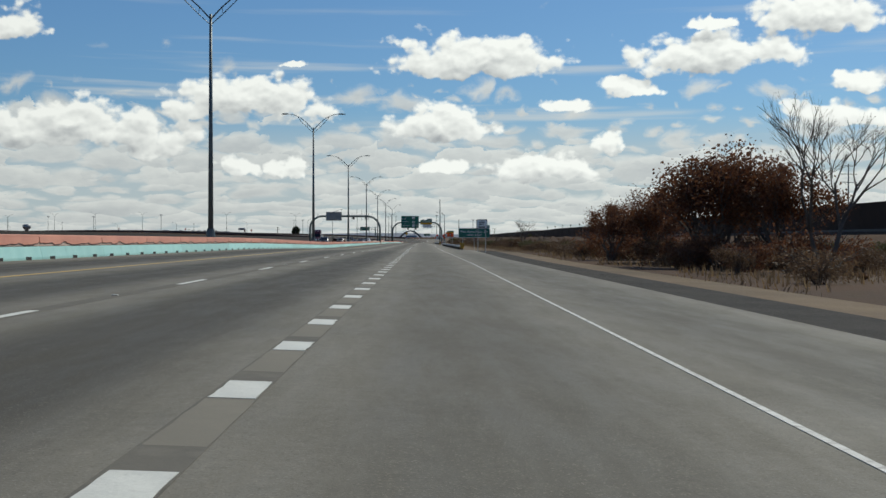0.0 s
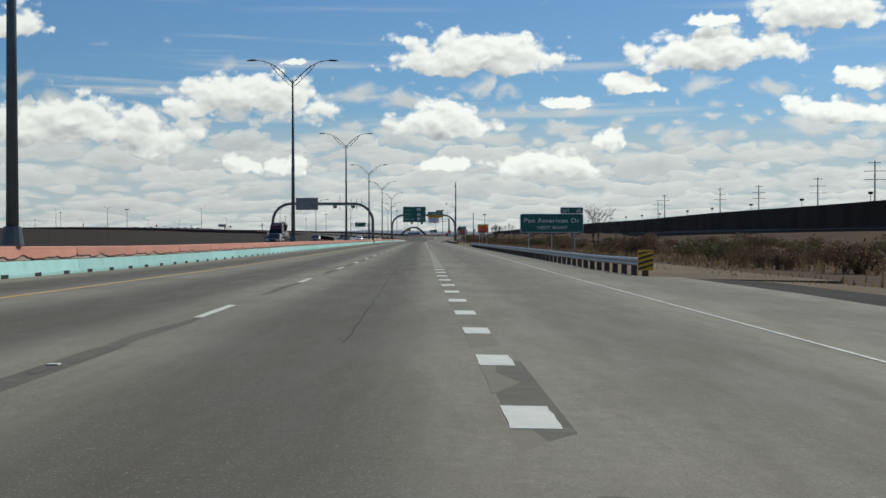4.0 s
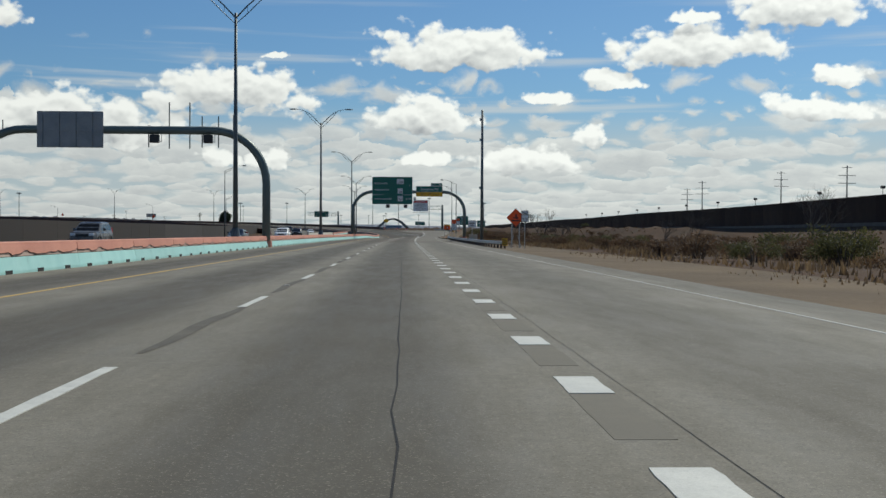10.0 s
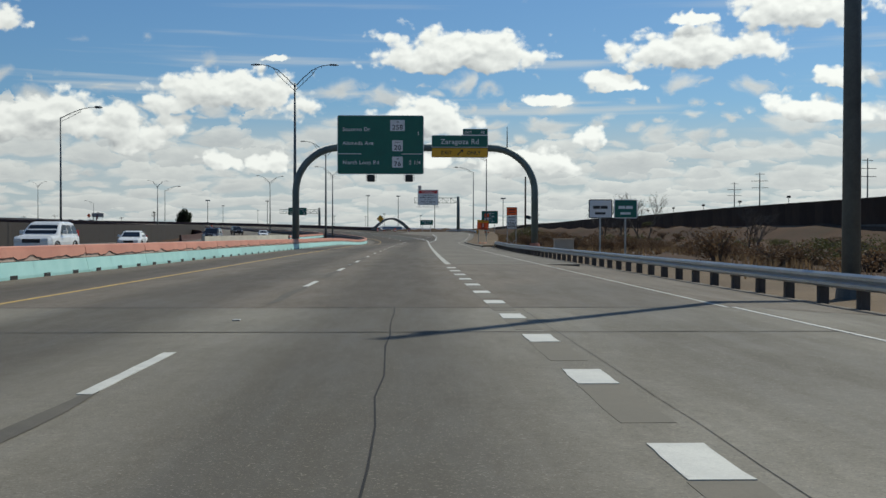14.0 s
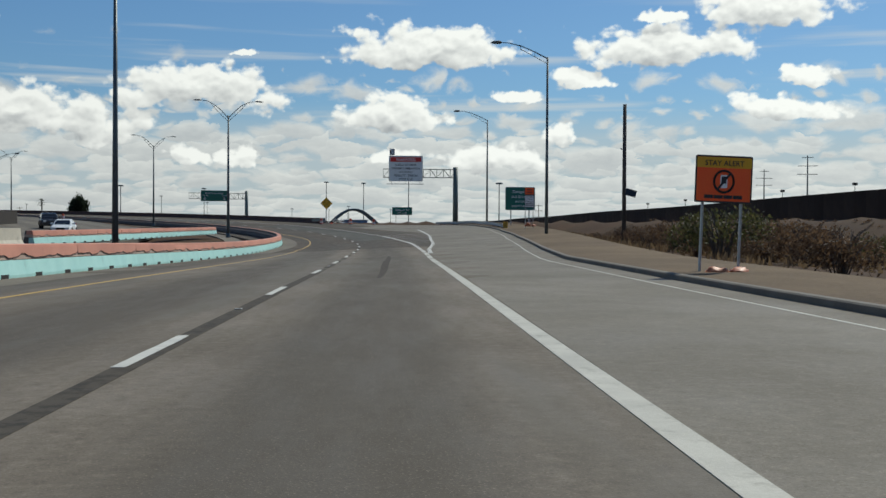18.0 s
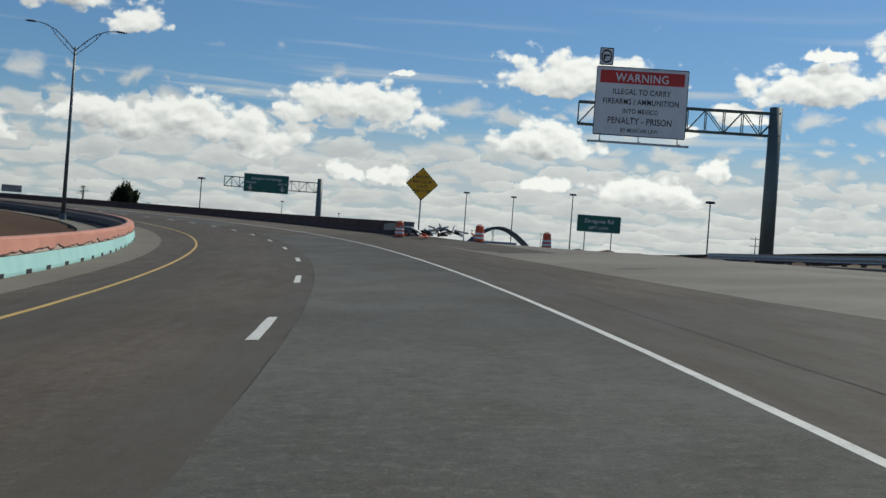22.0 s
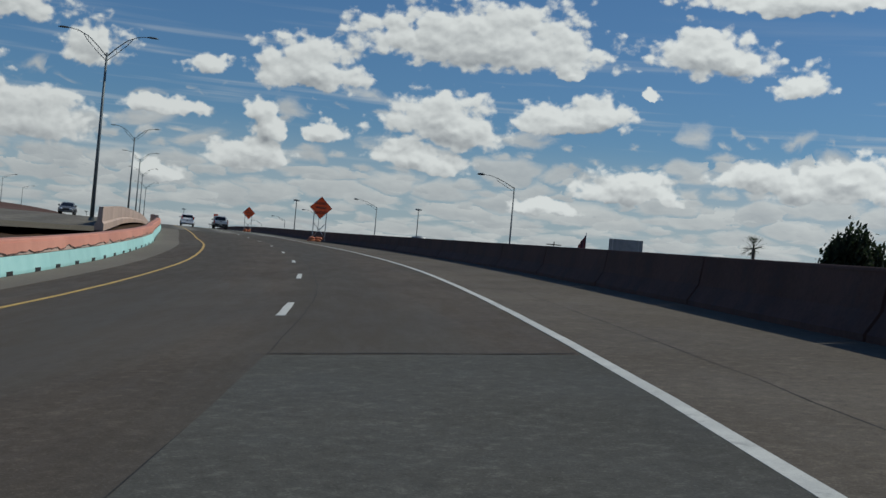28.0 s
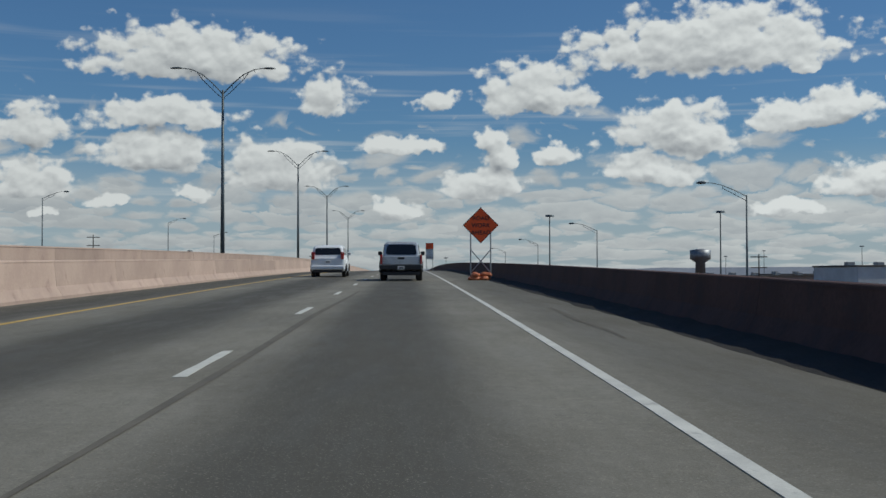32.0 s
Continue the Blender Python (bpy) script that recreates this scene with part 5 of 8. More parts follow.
def flood(parent, x, z):
    bm = bmesh.new()
    box(bm, x - 0.33, x + 0.33, -0.55, -0.1, z - 0.5, z + 0.1)
    bmesh.ops.bevel(bm, geom=list(bm.edges), offset=0.04, segments=1, affect="EDGES")
    part("sign_light", bm, BLACK_SIGN, parent, "black box-shaped sign light")
    bm = bmesh.new()
    for dx in (-0.42, 0.42):
        box(bm, x + dx - 0.02, x + dx + 0.02, -0.5, 0.1, z - 0.42, z - 0.37)
        box(bm, x + dx - 0.02, x + dx + 0.02, 0.05, 0.1, z - 0.42, z + 0.8)
    part("bracket", bm, GALV, parent)


g1 = empty("sign_gantry", on_road(353.5, 0.3), "arched grey-green gantry over the opposite carriageway, sign backs showing", "gantry", "arched gantries")
arch(g1, -33.4, -11.78, 8.55, bend=3.9)
part("sign_back", chamfer_box(-28.4, -23.6, -0.45, -0.37, 7.2, 9.85, 0.02), SIGN_BACK, g1, "bare aluminium back of a sign")
for x in (-28.0, -26.8, -25.6, -24.4):
    bm = bmesh.new()
    box(bm, x - 0.05, x + 0.05, -0.55, -0.45, 7.25, 9.8)
    part("stiffener", bm, SIGN_BACK, g1)
bm = bmesh.new()
box(bm, -28.35, -23.65, -0.53, -0.45, 8.4, 8.52)
part("stiffener", bm, SIGN_BACK, g1)
for x, z in ((-19.9, 8.1), (-16.0, 8.1)):
    flood(g1, x, z)
for x, z0, z1 in ((-20.4, 7.3, 8.9), (-18.9, 7.2, 10.6), (-17.4, 7.2, 10.6), (-16.5, 7.3, 9.6), (-15.3, 7.3, 9.6), (-31.0, 7.9, 9.2), (-14.2, 8.0, 9.7)):
    bm = bmesh.new()
    tube(bm, [(x, 0, z0), (x, 0, z1)], 0.045, 6)
    part("rod", bm, POLE_STEEL, g1)

g2 = empty("sign_gantry", on_road(479.0, 0), "arched grey-green gantry over the lanes carrying green guide signs", "gantry", "arched gantries")
arch(g2, -11.6, 9.0, 8.65, bend=3.8)
big = empty("guide_sign", on_road(479.0, -4.3, 6.35) @ Matrix.Translation((0, -0.42, 0)), "large green guide sign for Socorro, Alameda and North Loop", "guide sign", "guide signs")
panel(big, 7.4, 5.05, GREEN_SIGN, border=WHITE_SIGN, r=0.15)
words(big, "Socorro Dr", -3.25, 3.70, 0.46, WHITE_SIGN, "LEFT")
words(big, "Alameda Ave", -3.25, 2.52, 0.46, WHITE_SIGN, "LEFT")
words(big, "North Loop Rd", -3.25, 0.86, 0.46, WHITE_SIGN, "LEFT")
words(big, "1", 3.35, 3.35, 0.46, WHITE_SIGN, "RIGHT")
words(big, "2 1/4", 3.45, 0.86, 0.46, WHITE_SIGN, "RIGHT")
for x0, x1 in ((-3.6, -1.65), (1.8, 3.6)):
    bm = bmesh.new()
    box(bm, x0, x1, -0.045, -0.036, 1.72, 1.78)
    part("divider", bm, WHITE_SIGN, big)
for num, top_word, z, w in (("258", "FM", 3.72, 1.25), ("20", "TEXAS", 1.98, 0.92), ("76", "FM", 0.58, 0.92)):
    part("route_shield", rounded_panel(w, 0.94, 0.05, -0.05, -0.037, 1.45, z), WHITE_SIGN, big, "white square route marker")
    words(big, num, 1.45, z + 0.12, 0.58, BLACK_SIGN, y=-0.055)
    words(big, top_word, 1.45, z + 0.70, 0.17, BLACK_SIGN, y=-0.055)
for x in (-0.8, 2.45):
    flood(big, x, -0.15)
ex = empty("exit_sign", on_road(479.0, 2.5, 7.8) @ Matrix.Translation((0, -0.42, 0)), "green and yellow exit only sign for Zaragoza Rd", "guide sign", "guide signs")
panel(ex, 4.85, 1.05, GREEN_SIGN, z0=0.86, border=WHITE_SIGN)
panel(ex, 4.85, 0.84, YELLOW_SIGN, z0=0.0, border=BLACK_SIGN, name="exit_panel")
panel(ex, 2.15, 0.55, GREEN_SIGN, cx=1.33, z0=1.92, border=WHITE_SIGN, name="exit_tab")
words(ex, "Zaragoza Rd", 0, 1.16, 0.60, WHITE_SIGN)
words(ex, "EXIT", -1.15, 0.26, 0.42, BLACK_SIGN)
words(ex, "ONLY", 1.2, 0.26, 0.42, BLACK_SIGN)
words(ex, "EXIT", 0.72, 2.05, 0.30, WHITE_SIGN)
words(ex, "48", 1.95, 2.03, 0.36, WHITE_SIGN)
bm = bmesh.new()
box(bm, -0.30, 0.14, -0.05, -0.037, -0.05, 0.05, Matrix.Translation((0, 0, 0.42)) @ Matrix.Rotation(radians(-42), 4, "Y"))
vs = [bm.verts.new(p) for p in ((0.30, -0.05, 0.68), (0.02, -0.05, 0.64), (0.26, -0.05, 0.40))]
bm.faces.new(vs)
part("arrow", bm, BLACK_SIGN, ex, "black slanting arrow")
bm = bmesh.new()
tube(bm, [(6.6, 0, 8.6), (6.6, 0, 9.9), (6.6, 0, 10.6)], [0.06, 0.04, 0.015], 6)
part("antenna", bm, POLE_STEEL, g2)

# ---- roadside signs ----
pan = empty("guide_sign", on_road(210.3, 11.1, 0), "green Pan American Dr guide sign on steel posts", "guide sign", "guide signs")
panel(pan, 5.8, 1.72, GREEN_SIGN, z0=1.78, border=WHITE_SIGN, r=0.16)
panel(pan, 2.1, 0.58, GREEN_SIGN, cx=1.83, z0=3.51, border=WHITE_SIGN, name="exit_tab")
words(pan, "Pan American Dr", 0, 2.70, 0.56, WHITE_SIGN, wide=1.2)
words(pan, "NEXT RIGHT", 0.05, 2.10, 0.40, WHITE_SIGN, wide=1.12)
words(pan, "EXIT", 1.27, 3.65, 0.33, WHITE_SIGN)
words(pan, "48", 2.45, 3.63, 0.42, WHITE_SIGN)
for x in (-2.1, 0.0, 2.1):
    beam_post(pan, x, -0.6, 3.4)

sg = empty("road_sign", on_road(119.6, 7.65, 0.2), "small white roadside notice on two posts", "road sign")
panel(sg, 1.15, 1.0, WHITE_SIGN, z0=2.2, border=BLACK_SIGN)
bars(sg, -0.25, 0.25, 3.0, 0.05, BLACK_SIGN)
bars(sg, -0.3, 0.3, 2.8, 0.09, BLACK_SIGN, breaks=2)
bars(sg, -0.3, 0.2, 2.63, 0.08, BLACK_SIGN)
bars(sg, -0.35, 0.35, 2.32, 0.13, BLACK_SIGN, breaks=4)
for x in (-0.4, 0.4):
    post(sg, x, -0.6, 3.1)
sandbags(on_road(117.4, 8.0, -0.42), 2)


def stay_alert(m, label):
    ob = empty("work_sign", m, label, "work sign", "stay alert signs")
    panel(ob, 1.62, 1.22, ORANGE_SIGN, z0=2.25, border=BLACK_SIGN, r=0.05)
    part("header", rounded_panel(1.55, 0.27, 0.03, -0.046, -0.037, 0, 3.15), YELLOW_SIGN, ob)
    words(ob, "STAY ALERT", 0, 3.21, 0.19, BLACK_SIGN, y=-0.052)
    bars(ob, -0.55, 0.55, 2.36, 0.09, BLACK_SIGN, breaks=4)
    bm = bmesh.new()
    ring = [(0.31 * math.cos(k * math.pi / 12), 0.31 * math.sin(k * math.pi / 12)) for k in range(24)]
    inner = [(x * 0.8, z * 0.8) for x, z in ring]
    a = [bm.verts.new((x, -0.048, z + 2.80)) for x, z in ring]
    b = [bm.verts.new((x, -0.048, z + 2.80)) for x, z in inner]
    for k in range(24):
        bm.faces.new((a[k], a[(k + 1) % 24], b[(k + 1) % 24], b[k]))
    bmesh.ops.solidify(bm, geom=list(bm.faces), thickness=-0.006)
    part("ring", bm, BLACK_SIGN, ob)
    bm = bmesh.new()
    box(bm, -0.3, 0.3, -0.05, -0.044, -0.03, 0.03, Matrix.Translation((0, 0, 2.80)) @ Matrix.Rotation(radians(-50), 4, "Y"))
    part("slash", bm, BLACK_SIGN, ob)
    part("phone_symbol", rounded_panel(0.2, 0.34, 0.03, -0.047, -0.037, 0, 2.63), WHITE_SIGN, ob)
    part("phone_screen", rounded_panel(0.14, 0.18, 0.02, -0.051, -0.048, 0, 2.75), BLACK_SIGN, ob)
    for x in (-0.55, 0.55):
        post(ob, x, -0.55, 2.6)
    return ob


stay_alert(on_road(278.6, 8.45, -0.12), "orange stay alert work sign with a barred phone symbol")
stay_alert(on_road(521, 6.5, -0.36) @ Matrix.Rotation(radians(2), 4, "Y") @ Matrix.Diagonal((0.88, 1, 0.96, 1)), "orange stay alert work sign leaning on a portable stand")
sandbags(on_road(520.5, 6.6, 0.02), 2)

np_ = empty("road_sign", on_road(289.7, 8.9, -0.25), "small white no parking sign on a thin post", "road sign")
panel(np_, 0.62, 0.62, WHITE_SIGN, z0=2.1, border=BLACK_SIGN, r=0.04)
words(np_, "P", 0, 2.27, 0.36, BLACK_SIGN)
bm = bmesh.new()
ring = [(0.26 * math.cos(k * math.pi / 10), 0.26 * math.sin(k * math.pi / 10)) for k in range(20)]
a = [bm.verts.new((x, -0.05, z + 2.41)) for x, z in ring]
b = [bm.verts.new((x * 0.82, -0.05, z * 0.82 + 2.41)) for x, z in ring]
for k in range(20):
    bm.faces.new((a[k], a[(k + 1) % 20], b[(k + 1) % 20], b[k]))
bmesh.ops.solidify(bm, geom=list(bm.faces), thickness=-0.005)
part("red_ring", bm, RED_SIGN, np_)
post(np_, 0, -0.55, 2.7, 0.03)


def diamond(m, side, z, material, label, lines, size, posts=((0,),), group="warning signs", leg=None):
    ob = empty("warning_sign", m, label, "warning sign", group)
    half = side / math.sqrt(2)
    for name, k, y0, y1, mat in (("panel_border", 1.0, -0.030, -0.004, BLACK_SIGN), ("panel", 0.955, -0.037, -0.031, material), ("panel_back", 0.99, -0.003, 0.012, SIGN_BACK)):
        bm = bmesh.new()
        f = [bm.verts.new((x * half * k, y0, z + zz * half * k)) for x, zz in ((0, -1), (1, 0), (0, 1), (-1, 0))]
        b = [bm.verts.new((v.co.x, y1, v.co.z)) for v in f]
        bm.faces.new(f)
        bm.faces.new(b[::-1])
        for i in range(4):
            bm.faces.new((f[i], b[i], b[(i + 1) % 4], f[(i + 1) % 4]))
        bmesh.ops.recalc_face_normals(bm, faces=bm.faces)
        part(name, bm, mat, ob)
    for i, line in enumerate(lines):
        zz = z + (len(lines) / 2 - i - 0.5) * size * 1.28 - size * 0.36
        if line.startswith("|"):
            bars(ob, -len(line) * size * 0.28, len(line) * size * 0.28, zz, size * 0.6, BLACK_SIGN, breaks=2)
        else:
            words(ob, line, 0, zz, size, BLACK_SIGN)
    return ob


d1 = diamond(on_road(373.8, 8.96, 0), 1.22, 2.72, ORANGE_SIGN, "orange diamond work sign with a worker symbol", ["", "||||", "|||||||"], 0.2)
bm = bmesh.new()
box(bm, -0.06, 0.10, -0.05, -0.038, 2.78, 3.02, Matrix.Rotation(0.0, 4, "Y"))
box(bm, -0.02, 0.24, -0.05, -0.038, 2.62, 2.72)
part("symbol", bm, BLACK_SIGN, d1)
for x in (-0.35, 0.35):
    post(d1, x, -0.5, 2.6)
for x in (-0.6, 0.6):
    bm = bmesh.new()
    tube(bm, [(x, 0.1, -0.3), (x * 0.3, 0.1, 1.1)], 0.03, 6)
    part("brace", bm, GALV, d1)
sandbags(on_road(373.4, 8.8, -0.4), 2)

east = empty("road_sign", on_road(368.0, 9.2, 0), "white east route marker with a number plate below on one post", "road sign")
panel(east, 0.62, 0.31, WHITE_SIGN, z0=2.95, border=BLACK_SIGN, r=0.03, name="direction_plate")
panel(east, 0.66, 0.64, WHITE_SIGN, z0=2.27, border=BLACK_SIGN, r=0.03, name="route_plate")
words(east, "EAST", 0, 3.03, 0.19, BLACK_SIGN)
words(east, "375", 0, 2.40, 0.30, BLACK_SIGN)
post(east, 0, -0.5, 3.2, 0.035)

for k, dx in enumerate((0, 1.35)):
    ws = empty("road_sign", on_road(441, 8.6 + dx, 0), "white square route board beside the ramp", "road sign", "route boards")
    panel(ws, 1.25, 1.0, WHITE_SIGN if k == 0 else GREEN_SIGN, z0=2.2, border=BLACK_SIGN if k == 0 else WHITE_SIGN)
    bars(ws, -0.4, 0.4, 2.7, 0.16, BLACK_SIGN if k == 0 else WHITE_SIGN, breaks=2)
    bars(ws, -0.3, 0.3, 2.4, 0.12, BLACK_SIGN if k == 0 else WHITE_SIGN)
    post(ws, 0, -0.5, 2.9)


def fines(m, label):
    ob = empty("work_sign", m, label, "work sign", "fines signs")
    panel(ob, 0.92, 0.72, ORANGE_SIGN, z0=2.98, border=BLACK_SIGN, r=0.03, name="top_plate")
    panel(ob, 0.92, 1.18, WHITE_SIGN, z0=1.78, border=BLACK_SIGN, r=0.03, name="lower_plate")
    bars(ob, -0.27, 0.27, 3.43, 0.075, BLACK_SIGN, breaks=1)
    bars(ob, -0.30, 0.30, 3.19, 0.075, BLACK_SIGN, breaks=1)
    words(ob, "TRAFFIC", 0, 2.72, 0.17, BLACK_SIGN)
    words(ob, "FINES", 0, 2.49, 0.17, BLACK_SIGN)
    words(ob, "DOUBLE", 0, 2.26, 0.17, BLACK_SIGN)
    bars(ob, -0.32, 0.32, 2.10, 0.07, BLACK_SIGN, breaks=2)
    bars(ob, -0.38, 0.38, 1.95, 0.07, BLACK_SIGN, breaks=3)
    for x in (-0.38, 0.38):
        post(ob, x, -0.5, 3.5, 0.03)
    bm = bmesh.new()
    tube(bm, [(-0.5, 0.1, 0.0), (0.5, 0.1, 1.0)], 0.025, 6)
    tube(bm, [(0.5, 0.12, 0.0), (-0.5, 0.12, 1.0)], 0.025, 6)
    part("brace", bm, GALV, ob)
    return ob


fines(on_road(480.4, 7.13, 0), "orange and white traffic fines double sign on posts")
fines(ground_pose(15.2, 602, 1.35), "orange and white traffic fines double sign by the exit ramp")
sandbags(ground_pose(15.3, 601.6, 1.3), 3)

zar = empty("guide_sign", ground_pose(17.9, 629.5, 1.6), "green Zaragoza international bridge sign on two posts beside the ramp", "guide sign", "guide signs")
panel(zar, 3.6, 2.8, GREEN_SIGN, z0=1.75, border=WHITE_SIGN, r=0.14)
words(zar, "Zaragoza", 0, 3.85, 0.46, WHITE_SIGN)
words(zar, "Intl Bridge", 0, 3.22, 0.46, WHITE_SIGN)
words(zar, "AUTOS", 0, 2.67, 0.34, WHITE_SIGN)
words(zar, "RIGHT LANE", 0, 2.14, 0.34, WHITE_SIGN)
for x in (-1.1, 1.1):
    beam_post(zar, x, -0.5, 4.4)

zl = empty("guide_sign", ground_pose(5.5, 696.5, 2.0), "small green Zaragoza Rd lane sign on two posts", "guide sign", "guide signs")
panel(zl, 3.6, 1.4, GREEN_SIGN, z0=1.6, border=WHITE_SIGN, r=0.1)
words(zl, "Zaragoza Rd", 0, 2.38, 0.44, WHITE_SIGN)
words(zl, "LEFT LANE", 0, 1.86, 0.32, WHITE_SIGN)
for x in (-1.1, 1.1):
    post(zl, x, -1.5, 2.8)

ice = diamond(on_road(666.0, 6.45, -0.35), 1.34, 3.25, YELLOW_SIGN, "yellow diamond warning that the bridge may ice", ["BRIDGE", "MAY ICE IN", "COLD", "WEATHER"], 0.205)
post(ice, 0, -0.5, 4.0, 0.045)


# ---- cantilever truss signs ----
def truss(parent, x0, x1, z0, z1, depth=0.55):
    chords = [(y, z) for y in (0.05, 0.05 + depth) for z in (z0, z1)]
    for y, z in chords:
        bm = bmesh.new()
        tube(bm, [(x0, y, z), (x1, y, z)], 0.055, 6)
        part("chord", bm, GANTRY_PAINT, parent)
    n = max(2, int(abs(x1 - x0) / 0.95))
    for y in (0.05, 0.05 + depth):
        for k in range(n):
            xa, xb = x0 + (x1 - x0) * k / n, x0 + (x1 - x0) * (k + 1) / n
            bm = bmesh.new()
            tube(bm, [(xa, y, z0 if k % 2 else z1), (xb, y, z1 if k % 2 else z0)], 0.03, 5)
            tube(bm, [(xb, y, z0), (xb, y, z1)], 0.03, 5)
            part("web", bm, GANTRY_PAINT, parent)


wg = empty("cantilever_gantry", ground_pose(12.8, 666, 1.9), "steel cantilever gantry with a square truss arm and thick post", "gantry", "cantilever gantries")
bm = bmesh.new()
tube(bm, [(0, 0.35, -0.6), (0, 0.35, 8.6)], [0.42, 0.36], 14)
part("post", bm, GANTRY_PAINT, wg, smooth=True)
truss(wg, 0.2, -11.0, 7.0, 8.25)
warn = empty("warning_board", ground_pose(5.2, 665.7, 1.45) @ Matrix.Diagonal((0.9, 1.0, 1.15, 1.0)), "white warning board with a red header hung on a truss arm", "road sign")
panel(warn, 5.7, 3.35, WHITE_SIGN, z0=5.95, border=BLACK_SIGN, r=0.08)
part("header", rounded_panel(5.2, 0.62, 0.02, -0.046, -0.037, 0, 8.5), RED_SIGN, warn, "red header band")
words(warn, "WARNING", 0, 8.6, 0.56, WHITE_SIGN, y=-0.052, wide=1.15)
words(warn, "ILLEGAL TO CARRY", 0, 7.98, 0.38, BLACK_SIGN)
words(warn, "FIREARMS / AMMUNITION", 0, 7.5, 0.38, BLACK_SIGN)
words(warn, "INTO MEXICO", 0, 7.06, 0.32, BLACK_SIGN)
words(warn, "PENALTY - PRISON", 0, 6.55, 0.44, BLACK_SIGN)
words(warn, "BY MEXICAN LAW", 0, 6.15, 0.26, BLACK_SIGN)
panel(warn, 0.85, 0.85, WHITE_SIGN, cx=-2.3, z0=9.35, border=BLACK_SIGN, name="symbol_plate", r=0.04)
bm = bmesh.new()
ring = [(-2.3 + 0.33 * math.cos(k * math.pi / 10), 9.78 + 0.33 * math.sin(k * math.pi / 10)) for k in range(20)]
inn = [(-2.3 + 0.26 * math.cos(k * math.pi / 10), 9.78 + 0.26 * math.sin(k * math.pi / 10)) for k in range(20)]
a = [bm.verts.new((x, -0.05, z)) for x, z in ring]
b = [bm.verts.new((x, -0.05, z)) for x, z in inn]
for k in range(20):
    bm.faces.new((a[k], a[(k + 1) % 20], b[(k + 1) % 20], b[k]))
bmesh.ops.solidify(bm, geom=list(bm.faces), thickness=-0.006)
part("ring", bm, RED_SIGN, warn)
bm = bmesh.new()
box(bm, -2.5, -2.1, -0.048, -0.037, 9.78, 9.86)
box(bm, -2.48, -2.38, -0.048, -0.037, 9.62, 9.78)
part("symbol", bm, BLACK_SIGN, warn)
bm = bmesh.new()
box(bm, -3.2, 3.0, -0.85, -0.55, 5.52, 5.60)
part("light_shelf", bm, GALV, warn, "galvanised light shelf under the board")
for x in (-2.4, 0.0, 2.4):
    bm = bmesh.new()
    box(bm, x - 0.03, x + 0.03, -0.8, 0.05, 5.60, 5.66)
    box(bm, x - 0.03, x + 0.03, 0.0, 0.05, 5.6, 6.2)
    part("bracket", bm, GALV, warn)

g4 = empty("cantilever_gantry", ground_pose(-28.3, 754.5, 0.45, 10), "steel cantilever truss gantry beyond the ramp wall", "gantry", "cantilever gantries")
bm = bmesh.new()
tube(bm, [(0, 0.3, -0.3), (0, 0.3, 9.2)], [0.42, 0.36], 14)
part("post", bm, GANTRY_PAINT, g4, smooth=True)
truss(g4, 0.2, -12.8, 7.3, 8.6)
zb = empty("guide_sign", ground_pose(-28.3, 754.5, 0.45, 10) @ Matrix.Translation((-7.2, 0.02, 6.75)), "green Zaragoza international bridge lane sign on a truss arm", "guide sign", "guide signs")
panel(zb, 6.0, 2.45, GREEN_SIGN, border=WHITE_SIGN, r=0.12)
words(zb, "Zaragoza Intl Bridge", 0, 1.70, 0.46, WHITE_SIGN)
words(zb, "TRUCKS", -2.1, 1.15, 0.36, WHITE_SIGN)
words(zb, "AUTOS", 2.2, 1.15, 0.36, WHITE_SIGN)
for x in (-2.1, 2.2):
    bm = bmesh.new()
    vs = [bm.verts.new(p) for p in ((x - 0.42, -0.05, 0.65), (x, -0.05, 0.18), (x + 0.42, -0.05, 0.65), (x + 0.12, -0.05, 0.55), (x + 0.12, -0.05, 0.98), (x - 0.12, -0.05, 0.98), (x - 0.12, -0.05, 0.55))]
    bm.faces.new(vs)
    bmesh.ops.solidify(bm, geom=list(bm.faces), thickness=-0.006)
    part("lane_arrow", bm, WHITE_SIGN, zb)
far_board = empty("guide_sign", ground_pose(-140, 905, 5.4, 200), "far green guide sign over the other carriageway", "guide sign", "guide signs")
panel(far_board, 5.2, 1.9, GREEN_SIGN, z0=3.2, border=WHITE_SIGN)
for x in (-2, 2):
    post(far_board, x, -1.5, 5.0, 0.08)


def road_work(s, u, label):
    ob = diamond(on_road(s, u, 0), 1.22, 2.62, ORANGE_SIGN, label, ["ROAD", "WORK", "AHEAD"], 0.27, group="road work signs")
    for x in (-0.48, 0.48):
        post(ob, x, 0.0, 3.0, 0.035)
    for sx in (-1, 1):
        bm = bmesh.new()
        tube(bm, [(-0.48 * sx, 0.08, 1.45), (0.48 * sx, 0.08, 0.35)], 0.028, 6)
        part("brace", bm, GALV, ob)
    return ob


road_work(850.4, 2.28, "orange diamond road work ahead sign on crossed posts")
sandbags(on_road(849.95, 2.0, 0.0, lean=True), 4)
road_work(923.5, 2.05, "orange diamond road work sign further along the wall")
sandbags(on_road(923.0, 2.0, 0.0), 4)
fines(on_road(1005, 1.2, -0.4), "orange and white work sign far along the bridge")


# ---- guardrails ----
def flare(s):
    """The second rail bends away from the road at its near end."""
    return 1.05 * max(0.0, (386 - s) / 19) ** 1.5 if s > 300 else 0.0


